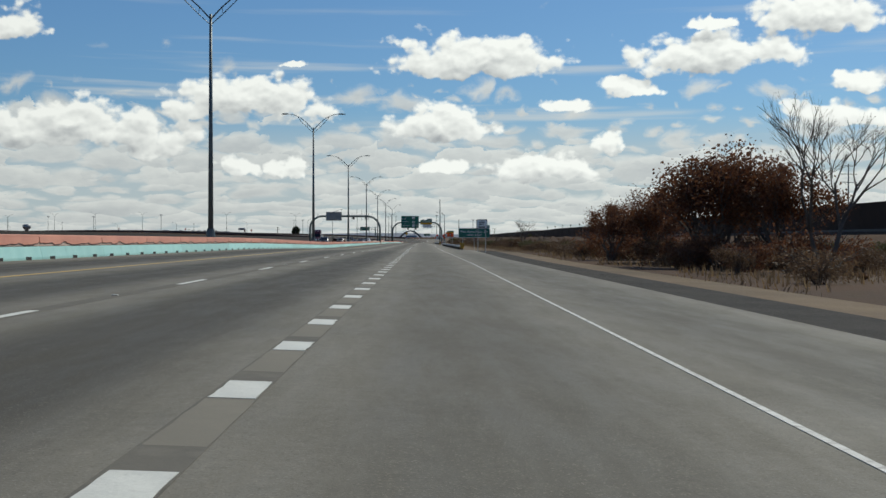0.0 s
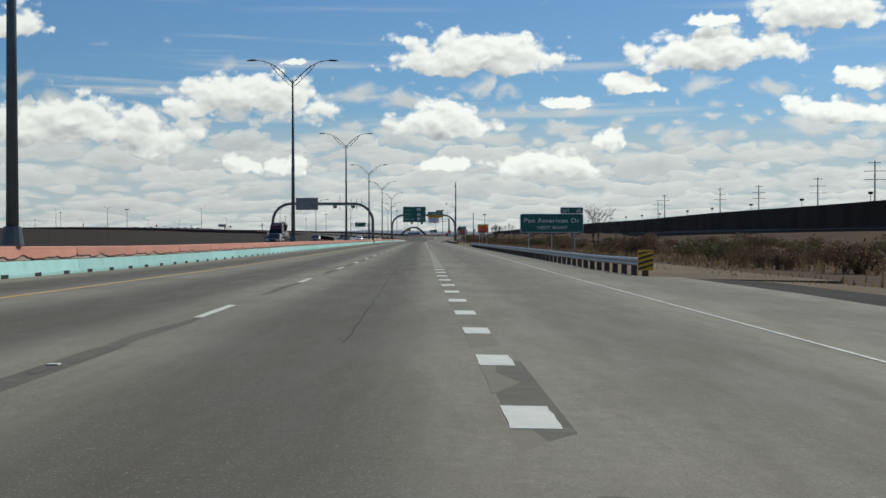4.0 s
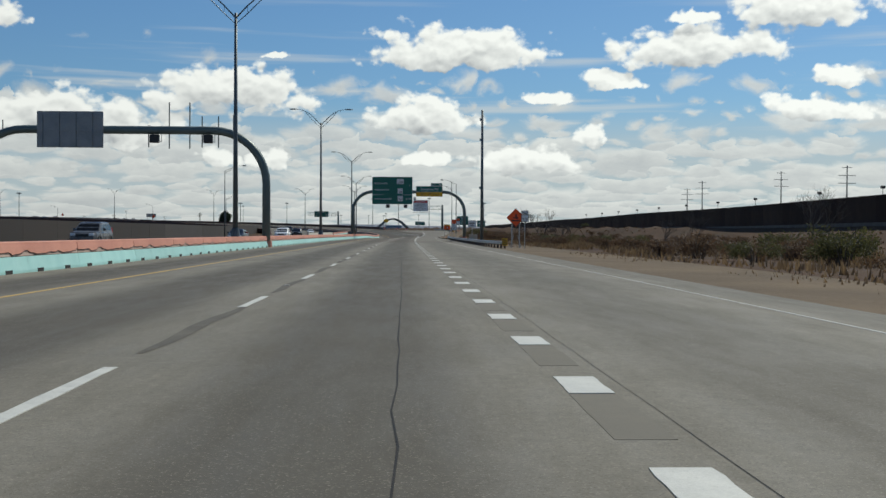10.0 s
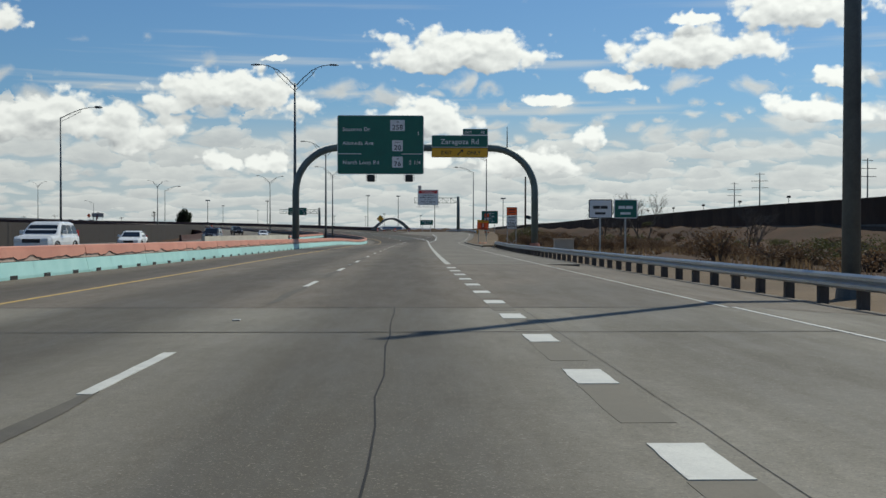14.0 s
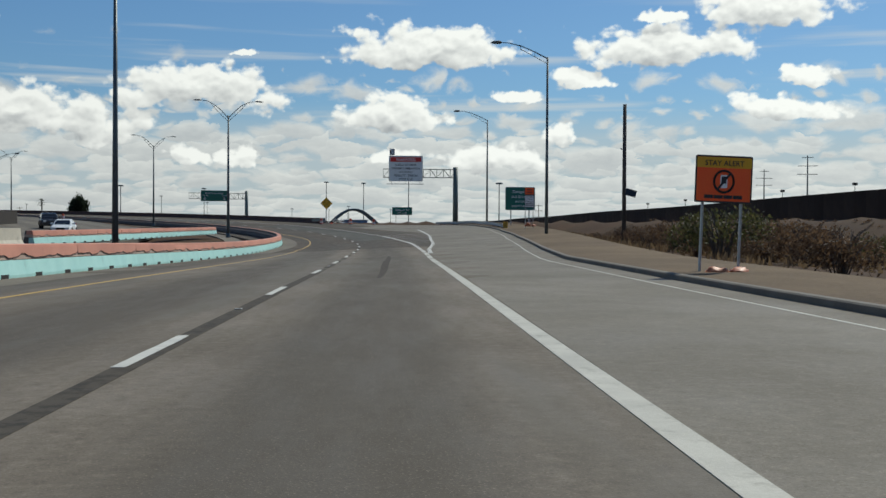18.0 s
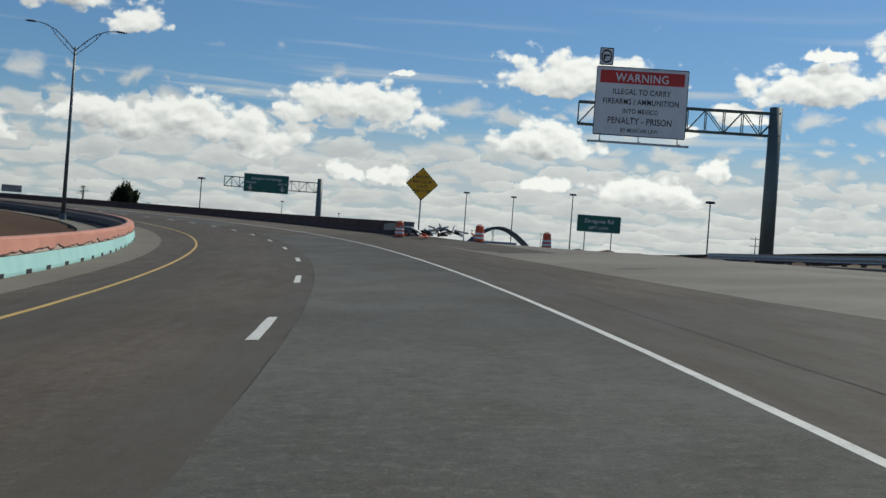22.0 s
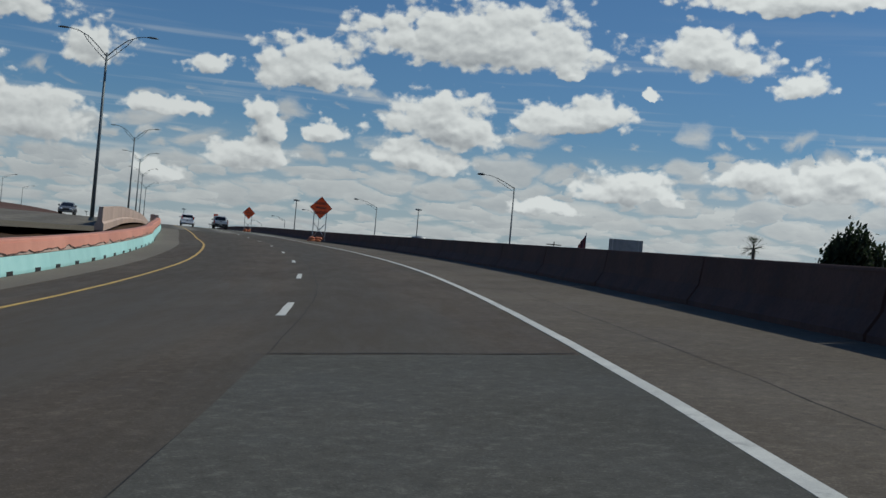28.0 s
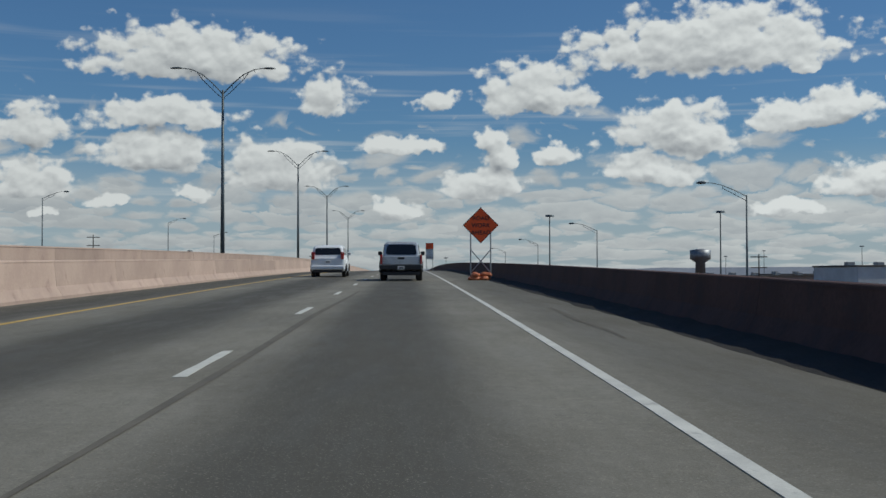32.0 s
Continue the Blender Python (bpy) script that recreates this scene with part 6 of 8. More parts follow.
def guardrail(s0, s1, u, group):
    n = int((s1 - s0) / 1.905)
    step = (s1 - s0) / n
    prof = [(0.0, 0.36), (0.05, 0.40), (0.05, 0.46), (0.0, 0.51), (0.05, 0.56), (0.05, 0.62), (0.0, 0.67), (-0.015, 0.67), (0.035, 0.62), (0.035, 0.56), (-0.015, 0.51), (0.035, 0.46), (0.035, 0.40), (-0.015, 0.36)]
    ob = tagged(new("guardrail"), "galvanised W-beam guardrail on dark timber posts", "guardrail", group)
    L = 3.81
    k = 0
    s = s0
    while s < s1 - 0.1:
        e = min(s + L, s1)
        sweep([(u - x, z * 0.9) for x, z in prof], s, e, 2.0, "rail", GALV, parent=ob, line=lambda s, x, h=0.0: road(s, x + flare(s), h))
        s = e
    bm0 = chamfer_box(-0.09, 0.09, -0.1, 0.1, -0.5, 0.57, 0.012)
    me = bpy.data.meshes.new("post")
    bm0.to_mesh(me)
    bm0.free()
    me.materials.append(WOOD_POST)
    for i in range(n + 1):
        p = new("post", me)
        p.parent = ob
        p.matrix_world = on_road(s0 + i * step, u + 0.17 + flare(s0 + i * step), 0, turn=random.uniform(-3, 3))
    return ob


guardrail(143, 269.5, 6.3, "guardrails")
guardrail(367.3, 489, 6.2, "guardrails")
for s, u in ((142.6, 6.4), (366.9, 7.35), (610.8, 15.0)):
    om = empty("object_marker", on_road(s, u), "black and yellow striped marker at the guardrail end", "marker", "object markers")
    part("plate", chamfer_box(-0.25, 0.25, -0.03, 0.0, 0.2, 0.85, 0.01), YELLOW_SIGN, om)
    for k in range(4):
        bm = bmesh.new()
        z = 0.27 + k * 0.16
        vs = [bm.verts.new(p) for p in ((-0.24, -0.034, z - 0.06), (0.24, -0.034, z + 0.08), (0.24, -0.034, min(z + 0.15, 0.84)), (-0.24, -0.034, z + 0.01))]
        bm.faces.new(vs)
        part("stripe", bm, BLACK_SIGN, om)
for s in (271.0, 490.5):
    bm = bmesh.new()
    tube(bm, [road(s - 1.6, 6.28, 0.45), road(s - 0.3, 6.28, 0.27), road(s + 0.8, 6.2, 0.02)], [0.13, 0.13, 0.1], 6)
    tagged(mesh_ob("rail_end", bm, GALV), "galvanised guardrail end bent down to the ground", "guardrail", "rail ends")
# ---- vehicles ----
CAR_WHITE = surface("white_car_paint", (0.70, 0.71, 0.72), (0.76, 0.77, 0.78), 0.8, 60, 0.25, bump=0.0, stain=(0.55, 0.54, 0.52), stain_at=(0.6, 0.85))
CAR_SILVER = surface("silver_car_paint", (0.46, 0.48, 0.50), (0.54, 0.56, 0.58), 0.8, 60, 0.3, 0.35, bump=0.0)
CAR_DARK = surface("dark_car_paint", (0.018, 0.020, 0.025), (0.03, 0.033, 0.04), 0.8, 60, 0.22, bump=0.0)
CAR_GREY = surface("grey_car_paint", (0.10, 0.105, 0.115), (0.14, 0.145, 0.155), 0.8, 60, 0.28, 0.3, bump=0.0)
CAR_MAROON = surface("maroon_truck_paint", (0.045, 0.008, 0.012), (0.065, 0.012, 0.018), 0.8, 60, 0.2, bump=0.0)
CAR_GLASS = surface("tinted_glass", (0.008, 0.009, 0.011), (0.014, 0.015, 0.018), 0.5, 10, 0.08, bump=0.0)
CAR_PLASTIC = surface("black_car_plastic", (0.014, 0.014, 0.015), (0.024, 0.024, 0.025), 4, 60, 0.5, bump=0.05)
TYRE = surface("tyre_rubber", (0.012, 0.012, 0.012), (0.022, 0.021, 0.02), 6, 60, 0.85)
RIM = surface("wheel_rim_alloy", (0.35, 0.36, 0.37), (0.48, 0.49, 0.5), 4, 60, 0.35, 0.8, bump=0.0)
RED_LENS = surface("red_lamp_lens", (0.30, 0.012, 0.012), (0.42, 0.02, 0.018), 6, 50, 0.2, bump=0.0)
CLEAR_LENS = surface("clear_lamp_lens", (0.62, 0.64, 0.66), (0.75, 0.76, 0.78), 6, 50, 0.15, bump=0.0)
PLATE = surface("number_plate", (0.60, 0.60, 0.58), (0.68, 0.68, 0.66), 6, 50, 0.5, bump=0.0)
CHROME = surface("chrome", (0.6, 0.6, 0.6), (0.7, 0.7, 0.7), 6, 50, 0.15, 1.0, bump=0.0)


def loft(bm, rings):
    rows = [[bm.verts.new(p) for p in r] for r in rings]
    n = len(rows[0])
    for a, b in zip(rows, rows[1:]):
        for k in range(n):
            bm.faces.new((a[k], a[(k + 1) % n], b[(k + 1) % n], b[k]))
    bm.faces.new(rows[0][::-1])
    bm.faces.new(rows[-1])
    bmesh.ops.recalc_face_normals(bm, faces=bm.faces)


def hull(bm, sections):
    """A body shell from cross sections (place along, half width, foot, top)."""
    rings = []
    for y, w, z0, z1 in sections:
        h = z1 - z0
        half = [(0.80 * w, z0), (0.95 * w, z0 + 0.06 * h), (0.985 * w, z0 + 0.28 * h), (w, z0 + 0.55 * h), (0.985 * w, z0 + 0.82 * h), (0.93 * w, z0 + 0.96 * h), (0.80 * w, z1)]
        rings.append([(x, y, z) for x, z in half] + [(-x, y, z) for x, z in half[::-1]])
    loft(bm, rings)


def cabin_ring(y0, y1, w, z, r=0.16):
    out = []
    for cx, cy, a0 in ((w - r, y1 - r, 0), (-w + r, y1 - r, 90), (-w + r, y0 + r, 180), (w - r, y0 + r, 270)):
        for k in range(4):
            a = radians(a0 + 30 * k)
            out.append((cx + r * math.cos(a), cy + r * math.sin(a), z))
    return out


def pane(corners, name, material, parent, thick, label="", inset=0.0):
    """A thin plate on four corners, pushed out along its normal."""
    c = [Vector(p) for p in corners]
    n = (c[1] - c[0]).cross(c[3] - c[0]).normalized()
    bm = bmesh.new()
    lo = [bm.verts.new(p - n * 0.02) for p in c]
    hi = [bm.verts.new(p + n * thick) for p in c]
    bm.faces.new(hi)
    bm.faces.new(lo[::-1])
    for k in range(4):
        bm.faces.new((lo[k], lo[(k + 1) % 4], hi[(k + 1) % 4], hi[k]))
    bmesh.ops.recalc_face_normals(bm, faces=bm.faces)
    bmesh.ops.bevel(bm, geom=[e for e in bm.edges if e.verts[0] in lo and e.verts[1] in hi or e.verts[1] in lo and e.verts[0] in hi], offset=0.05, segments=2, affect="EDGES")
    return part(name, bm, material, parent, label)


def wheel(parent, x, y, r, wide, side):
    bm = bmesh.new()
    prof = [(0.62 * r, -wide / 2), (0.90 * r, -wide / 2), (r, -wide * 0.36), (r, wide * 0.36), (0.90 * r, wide / 2), (0.62 * r, wide / 2)]
    n = 24
    rows = [[bm.verts.new((x + px, y + pr * math.cos(2 * math.pi * k / n), r + pr * math.sin(2 * math.pi * k / n))) for pr, px in prof] for k in range(n)]
    for a, b in zip(rows, rows[1:] + rows[:1]):
        for k in range(len(prof)):
            bm.faces.new((a[k], a[(k + 1) % len(prof)], b[(k + 1) % len(prof)], b[k]))
    bmesh.ops.recalc_face_normals(bm, faces=bm.faces)
    w = part("wheel", bm, TYRE, parent, "black rubber tyre")
    bm = bmesh.new()
    bmesh.ops.create_cone(bm, cap_ends=True, segments=20, radius1=0.63 * r, radius2=0.60 * r, depth=wide * 0.8, matrix=Matrix.Translation((x, y, r)) @ Matrix.Rotation(radians(90), 4, "Y"))
    for k in range(5):
        a = 2 * math.pi * k / 5
        box(bm, -0.02, 0.02, -0.05 * r, 0.05 * r, 0.08 * r, 0.56 * r, Matrix.Translation((x + side * wide * 0.43, y, r)) @ Matrix.Rotation(a, 4, "X"))
    part("rim", bm, RIM, w)


def car(m, label, paint, body, cab, wheels, glass, rear_z, front_z, group="", category="car", pickup=False, name="car"):
    """A road vehicle facing +y. body: sections; cab: rings (rear, front, half width, height); glass: low and high sill."""
    ob = empty(name, m, label, category, group)
    bm = bmesh.new()
    hull(bm, body)
    part("body", bm, paint, ob, smooth=False)
    bm = bmesh.new()
    loft(bm, [cabin_ring(*c) for c in cab])
    part("cabin", bm, paint, ob)

    def at(z):
        zs = [c[3] for c in cab]
        return [float(np.interp(z, zs, [c[k] for c in cab])) for k in range(3)]
    lo, hi = glass
    (b0, f0, w0), (b1, f1, w1) = at(lo), at(hi)
    e = 0.012
    pane([(-0.84 * w0, b0, lo), (0.84 * w0, b0, lo), (0.84 * w1, b1, hi), (-0.84 * w1, b1, hi)], "rear_window", CAR_GLASS, ob, e)
    pane([(0.86 * w0, f0, lo), (-0.86 * w0, f0, lo), (-0.86 * w1, f1, hi), (0.86 * w1, f1, hi)], "windscreen", CAR_GLASS, ob, e)
    cuts = (0.06, 0.50, 0.92) if pickup or b0 > -1.9 else (0.04, 0.32, 0.62, 0.93)
    for sx in (-1, 1):
        for c0, c1 in zip(cuts, cuts[1:]):
            q = [(sx * w0, b0 + (f0 - b0) * (c0 + 0.012), lo), (sx * w0, b0 + (f0 - b0) * (c1 - 0.012), lo), (sx * w1, b1 + (f1 - b1) * (c1 - 0.012), hi), (sx * w1, b1 + (f1 - b1) * (c0 + 0.012), hi)]
            pane(q if sx > 0 else q[::-1], "side_window", CAR_GLASS, ob, e)
        for y in wheels[:2]:
            wheel(ob, sx * (wheels[4] - wheels[3] / 2), y, wheels[2], wheels[3], sx)
            bm = bmesh.new()
            n = 14
            r = wheels[2] + 0.07
            ring = [(sx * (wheels[4] + 0.012), y + r * math.cos(math.pi * k / n), wheels[2] + r * math.sin(math.pi * k / n)) for k in range(n + 1)]
            tube(bm, ring, 0.035, 6)
            part("wheel_arch", bm, CAR_PLASTIC, ob)
        bm = chamfer_box(sx * (w0 + 0.16) - 0.10, sx * (w0 + 0.16) + 0.10, f0 - 0.62, f0 - 0.46, lo - 0.02, lo + 0.17, 0.03)
        part("mirror", bm, CAR_PLASTIC if pickup else paint, ob)
        back, wide = body[0][0], body[1][1]
        lw = 0.05 if pickup else 0.085
        bm = chamfer_box(sx * wide * (0.94 if pickup else 0.86) - lw, sx * wide * (0.94 if pickup else 0.86) + lw, back - 0.045, back + 0.22, rear_z, rear_z + 0.42, 0.02)
        part("tail_light", bm, RED_LENS, ob, "red tail light")
        front = body[-1][0]
        bm = chamfer_box(sx * body[-1][1] * 0.80 - 0.17, sx * body[-1][1] * 0.80 + 0.17, front - 0.24, front + 0.02, front_z, front_z + 0.17, 0.03)
        part("headlight", bm, CLEAR_LENS, ob, "clear headlight")
    back, bw = body[0][0], body[1][1]
    bm = chamfer_box(-bw, bw, back - 0.12, back + 0.25, 0.42 if not pickup else 0.50, 0.66 if not pickup else 0.76, 0.05)
    part("rear_bumper", bm, CAR_PLASTIC if pickup else paint, ob)
    bm = chamfer_box(-bw * 0.86, bw * 0.86, back - 0.02, back + 0.4, 0.26, 0.44, 0.03)
    part("bumper_skirt", bm, CAR_PLASTIC, ob)
    plate_z = 0.60 if pickup else 0.86
    bm = chamfer_box(-0.155, 0.155, back - (0.135 if pickup else 0.03), back, plate_z - 0.08, plate_z + 0.08, 0.008)
    plate = part("number_plate", bm, PLATE, ob)
    bm = chamfer_box(-0.11, 0.11, back - (0.141 if pickup else 0.036), back - 0.01, plate_z - 0.035, plate_z + 0.035, 0.003)
    part("plate_bar", bm, CAR_PLASTIC, plate)
    bm = chamfer_box(-body[-1][1] * 0.55, body[-1][1] * 0.55, body[-1][0] - 0.1, body[-1][0] + 0.012, front_z - 0.06, front_z + 0.14, 0.02)
    part("grille", bm, CAR_PLASTIC, ob)
    return ob


VAN = dict(body=[(-2.52, 0.86, 0.40, 1.06), (-2.46, 0.96, 0.34, 1.10), (-1.4, 0.99, 0.27, 1.10), (1.3, 0.99, 0.27, 1.06), (2.0, 0.96, 0.28, 1.0), (2.42, 0.85, 0.32, 0.88), (2.55, 0.70, 0.38, 0.72)],
           cab=[(-2.47, 1.62, 0.94, 1.04), (-2.40, 1.30, 0.91, 1.22), (-2.24, 0.72, 0.84, 1.64), (-2.10, 0.40, 0.76, 1.77), (-1.9, 0.2, 0.62, 1.82)],
           wheels=(-1.55, 1.52, 0.335, 0.23, 0.985), glass=(1.26, 1.66), rear_z=1.0, front_z=0.72)
SEDAN = dict(body=[(-2.35, 0.74, 0.40, 0.90), (-2.25, 0.86, 0.34, 0.98), (-1.2, 0.91, 0.24, 1.0), (1.1, 0.91, 0.24, 0.96), (1.9, 0.86, 0.26, 0.86), (2.35, 0.70, 0.32, 0.68)],
             cab=[(-1.78, 1.15, 0.82, 0.92), (-1.30, 0.55, 0.74, 1.22), (-0.95, 0.15, 0.64, 1.40), (-0.75, -0.05, 0.52, 1.45)],
             wheels=(-1.40, 1.42, 0.32, 0.21, 0.90), glass=(0.98, 1.34), rear_z=0.66, front_z=0.58)
SUV = dict(body=[(-2.38, 0.82, 0.44, 1.06), (-2.30, 0.94, 0.38, 1.12), (-1.3, 0.98, 0.32, 1.14), (1.2, 0.98, 0.32, 1.12), (2.05, 0.94, 0.34, 1.06), (2.38, 0.80, 0.40, 0.86)],
           cab=[(-2.30, 1.15, 0.92, 1.08), (-2.15, 0.75, 0.86, 1.38), (-1.95, 0.25, 0.76, 1.70), (-1.75, 0.0, 0.62, 1.78)],
           wheels=(-1.42, 1.45, 0.37, 0.25, 0.97), glass=(1.17, 1.60), rear_z=0.95, front_z=0.78)
PICK = dict(body=[(-0.55, 0.93, 0.40, 1.10), (-0.45, 0.97, 0.38, 1.14), (1.2, 0.97, 0.38, 1.14), (2.2, 0.95, 0.40, 1.10), (2.75, 0.88, 0.44, 1.02), (2.90, 0.76, 0.50, 0.92)],
            cab=[(-0.52, 1.62, 0.90, 1.08), (-0.46, 1.22, 0.86, 1.36), (-0.36, 0.74, 0.80, 1.74), (-0.25, 0.5, 0.68, 1.83)],
            wheels=(-1.75, 1.75, 0.40, 0.28, 0.975), glass=(1.21, 1.70), rear_z=0.78, front_z=0.76)


def pickup_truck(m, label):
    """A crew pickup with an open bed behind the cab."""
    ob = car(m, label, CAR_SILVER, group="vehicles ahead", category="pickup truck", pickup=True, name="pickup_truck", **PICK)
    for kid in [c for c in ob.children if c.name.split(".")[0] in ("tail_light", "rear_bumper", "bumper_skirt", "number_plate")]:
        kid.location.y -= 2.25
    for sx in (-1, 1):
        bm = chamfer_box(sx * 0.90 - 0.075, sx * 0.90 + 0.075, -2.80, -0.53, 0.50, 1.16, 0.035)
        part("bed_side", bm, CAR_SILVER, ob)
        bm = chamfer_box(sx * 0.90 - 0.085, sx * 0.90 + 0.085, -2.79, -0.56, 1.155, 1.185, 0.012)
        part("bed_rail", bm, CAR_PLASTIC, ob)
    bm = chamfer_box(-0.82, 0.82, -2.83, -2.74, 0.70, 1.15, 0.03)
    box(bm, -0.62, 0.62, -2.84, -2.82, 0.80, 1.02)
    gate = part("tailgate", bm, CAR_SILVER, ob)
    bm = chamfer_box(-0.16, 0.16, -2.855, -2.82, 0.99, 1.09, 0.012)
    part("handle", bm, CAR_PLASTIC, gate, "black tailgate handle")
    bm = chamfer_box(-0.82, 0.82, -2.75, -0.53, 0.60, 0.68, 0.01)
    part("bed_floor", bm, CAR_PLASTIC, ob)
    bm = bmesh.new()
    tube(bm, [(-0.95, -1.75, 0.40), (0.95, -1.75, 0.40)], 0.06, 8)
    tube(bm, [(0.45, -2.7, 0.42), (0.45, -0.6, 0.45)], 0.05, 8)
    tube(bm, [(-0.45, -2.7, 0.46), (-0.45, -0.6, 0.46)], 0.06, 8)
    part("rear_axle", bm, CAR_PLASTIC, ob)
    return ob


def on_line(fn, s, u, turn=0.0):
    """A place on a road line, with the heading of that line."""
    a, b = fn(s, u, 0.0), fn(s + 2.0, u, 0.0)
    d = (b - a).normalized()
    m = Matrix.Translation(a) @ d.to_track_quat("Y", "Z").to_matrix().to_4x4()
    return m @ Matrix.Rotation(radians(turn), 4, "Z")


AHEAD = "vehicles ahead"
car(on_line(road, 936, -5.95), "white minivan with a tinted rear window driving ahead", CAR_WHITE, group=AHEAD, category="minivan", name="minivan", **VAN)
pickup_truck(on_line(road, 924.0, -1.75), "silver pickup truck with a dark rear bumper")
car(on_line(road, 1090, -4.9), "white sedan far ahead on the bridge", CAR_WHITE, group=AHEAD, **SEDAN)
ONCOMING = "oncoming vehicles"
for s, u, spec, paint, label in ((262, -20.9, SUV, CAR_DARK, "dark oncoming SUV beyond the median barrier"), (438, -19.6, SUV, CAR_WHITE, "white oncoming SUV beyond the median barrier"),
                                 (351, -23.6, SUV, CAR_GREY, "grey oncoming SUV beyond the median barrier"), (398, -20.2, SEDAN, CAR_DARK, "dark oncoming sedan beyond the median barrier"),
                                 (424, -23.8, SEDAN, CAR_GREY, "grey oncoming sedan beyond the median barrier"), (470, -20.2, SEDAN, CAR_WHITE, "white oncoming sedan beyond the median barrier"),
                                 (520, -20.0, SUV, CAR_DARK, "dark oncoming SUV on the curve"), (600, -20.0, SEDAN, CAR_WHITE, "white oncoming sedan on the curve"),
                                 (632, -23.4, SUV, CAR_DARK, "dark oncoming SUV on the curve"), (905, -19.5, SEDAN, CAR_GREY, "grey oncoming sedan on the bridge")):
    car(on_line(opp, s, u, 180), label, paint, group=ONCOMING, category="SUV" if spec is SUV else "car", name="suv" if spec is SUV else "car", **spec)


def semi(m):
    ob = empty("semi_truck", m, "maroon semi truck pulling a loaded flatbed trailer", "truck", ONCOMING)
    bm = bmesh.new()
    hull(bm, [(0.0, 1.05, 0.75, 2.0), (1.2, 1.0, 0.72, 1.98), (2.6, 0.90, 0.70, 1.82), (3.15, 0.80, 0.62, 1.62), (3.3, 0.70, 0.6, 1.4)])
    part("hood", bm, CAR_MAROON, ob)
    bm = bmesh.new()
    loft(bm, [cabin_ring(-2.9, 1.0, 1.16, 0.95), cabin_ring(-2.9, 0.75, 1.16, 1.95), cabin_ring(-2.9, 0.15, 1.12, 2.85), cabin_ring(-2.9, -0.5, 1.10, 3.5), cabin_ring(-2.85, -1.3, 1.05, 3.95), cabin_ring(-2.75, -1.8, 0.95, 4.02)])
    part("sleeper_cab", bm, CAR_MAROON, ob)
    pane([(1.0, 0.76, 1.98), (-1.0, 0.76, 1.98), (-0.95, 0.20, 2.78), (0.95, 0.20, 2.78)], "windscreen", CAR_GLASS, ob, 0.02)
    bm = chamfer_box(-0.55, 0.55, 3.2, 3.36, 0.75, 1.5, 0.04)
    part("grille", bm, CHROME, ob, "chrome grille")
    bm = chamfer_box(-1.15, 1.15, 3.1, 3.5, 0.42, 0.72, 0.05)
    part("bumper", bm, CHROME, ob, "chrome bumper")
    for k in range(5):
        bm = chamfer_box(-0.85 + 0.425 * k - 0.06, -0.85 + 0.425 * k + 0.06, -0.52, -0.40, 3.50, 3.58, 0.015)
        part("roof_lamp", bm, CLEAR_LENS, ob)
    for sx in (-1, 1):
        bm = chamfer_box(sx * 0.86 - 0.18, sx * 0.86 + 0.18, 2.75, 3.22, 1.05, 1.35, 0.05)
        part("headlight", bm, CLEAR_LENS, ob, "clear headlight")
        q = [(sx * 1.16, -0.6, 2.0), (sx * 1.16, 0.55, 2.0), (sx * 1.12, 0.15, 2.7), (sx * 1.12, -0.6, 2.7)]
        pane(q if sx > 0 else q[::-1], "side_window", CAR_GLASS, ob, 0.015)
        bm = chamfer_box(sx * 1.38 - 0.12, sx * 1.38 + 0.12, 0.60, 0.72, 1.75, 2.45, 0.03)
        tube(bm, [(sx * 1.1, 0.6, 2.3), (sx * 1.4, 0.65, 2.3)], 0.025, 6)
        part("mirror", bm, CHROME, ob, "tall chrome mirror")
        bm = bmesh.new()
        tube(bm, [(sx * 1.0, -3.05, 1.0), (sx * 1.0, -3.05, 3.7)], 0.09, 10)
        part("exhaust_stack", bm, CHROME, ob, "chrome exhaust stack")
        bm = bmesh.new()
        tube(bm, [(sx * 0.98, -2.2, 0.75), (sx * 0.98, -0.7, 0.75)], 0.30, 14)
        part("fuel_tank", bm, CHROME, ob)
        for y in (2.2, -4.0, -5.3, -14.2, -15.5):
            wheel(ob, sx * 1.05, y, 0.50, 0.30 if y > 0 else 0.55, sx)
    bm = bmesh.new()
    for sx in (-1, 1):
        box(bm, sx * 0.42 - 0.06, sx * 0.42 + 0.06, -6.0, 2.8, 0.70, 0.95)
    part("chassis", bm, CAR_PLASTIC, ob)
    bm = chamfer_box(-1.28, 1.28, -16.6, -3.6, 1.15, 1.42, 0.03)
    part("flatbed", bm, CAR_PLASTIC, ob, "low flatbed trailer deck")
    for k, (y, l, h, mt) in enumerate(((-6.0, 1.9, 0.85, CURB_C), (-8.4, 1.6, 1.05, OLD_WHITE), (-10.8, 1.8, 0.7, CURB_C))):
        bm = chamfer_box(-0.95, 0.95, y - l / 2, y + l / 2, 1.425, 1.425 + h, 0.05)
        part("load_crate", bm, mt, ob, "pale strapped crate")


semi(on_line(opp, 316, -27.6, 180))
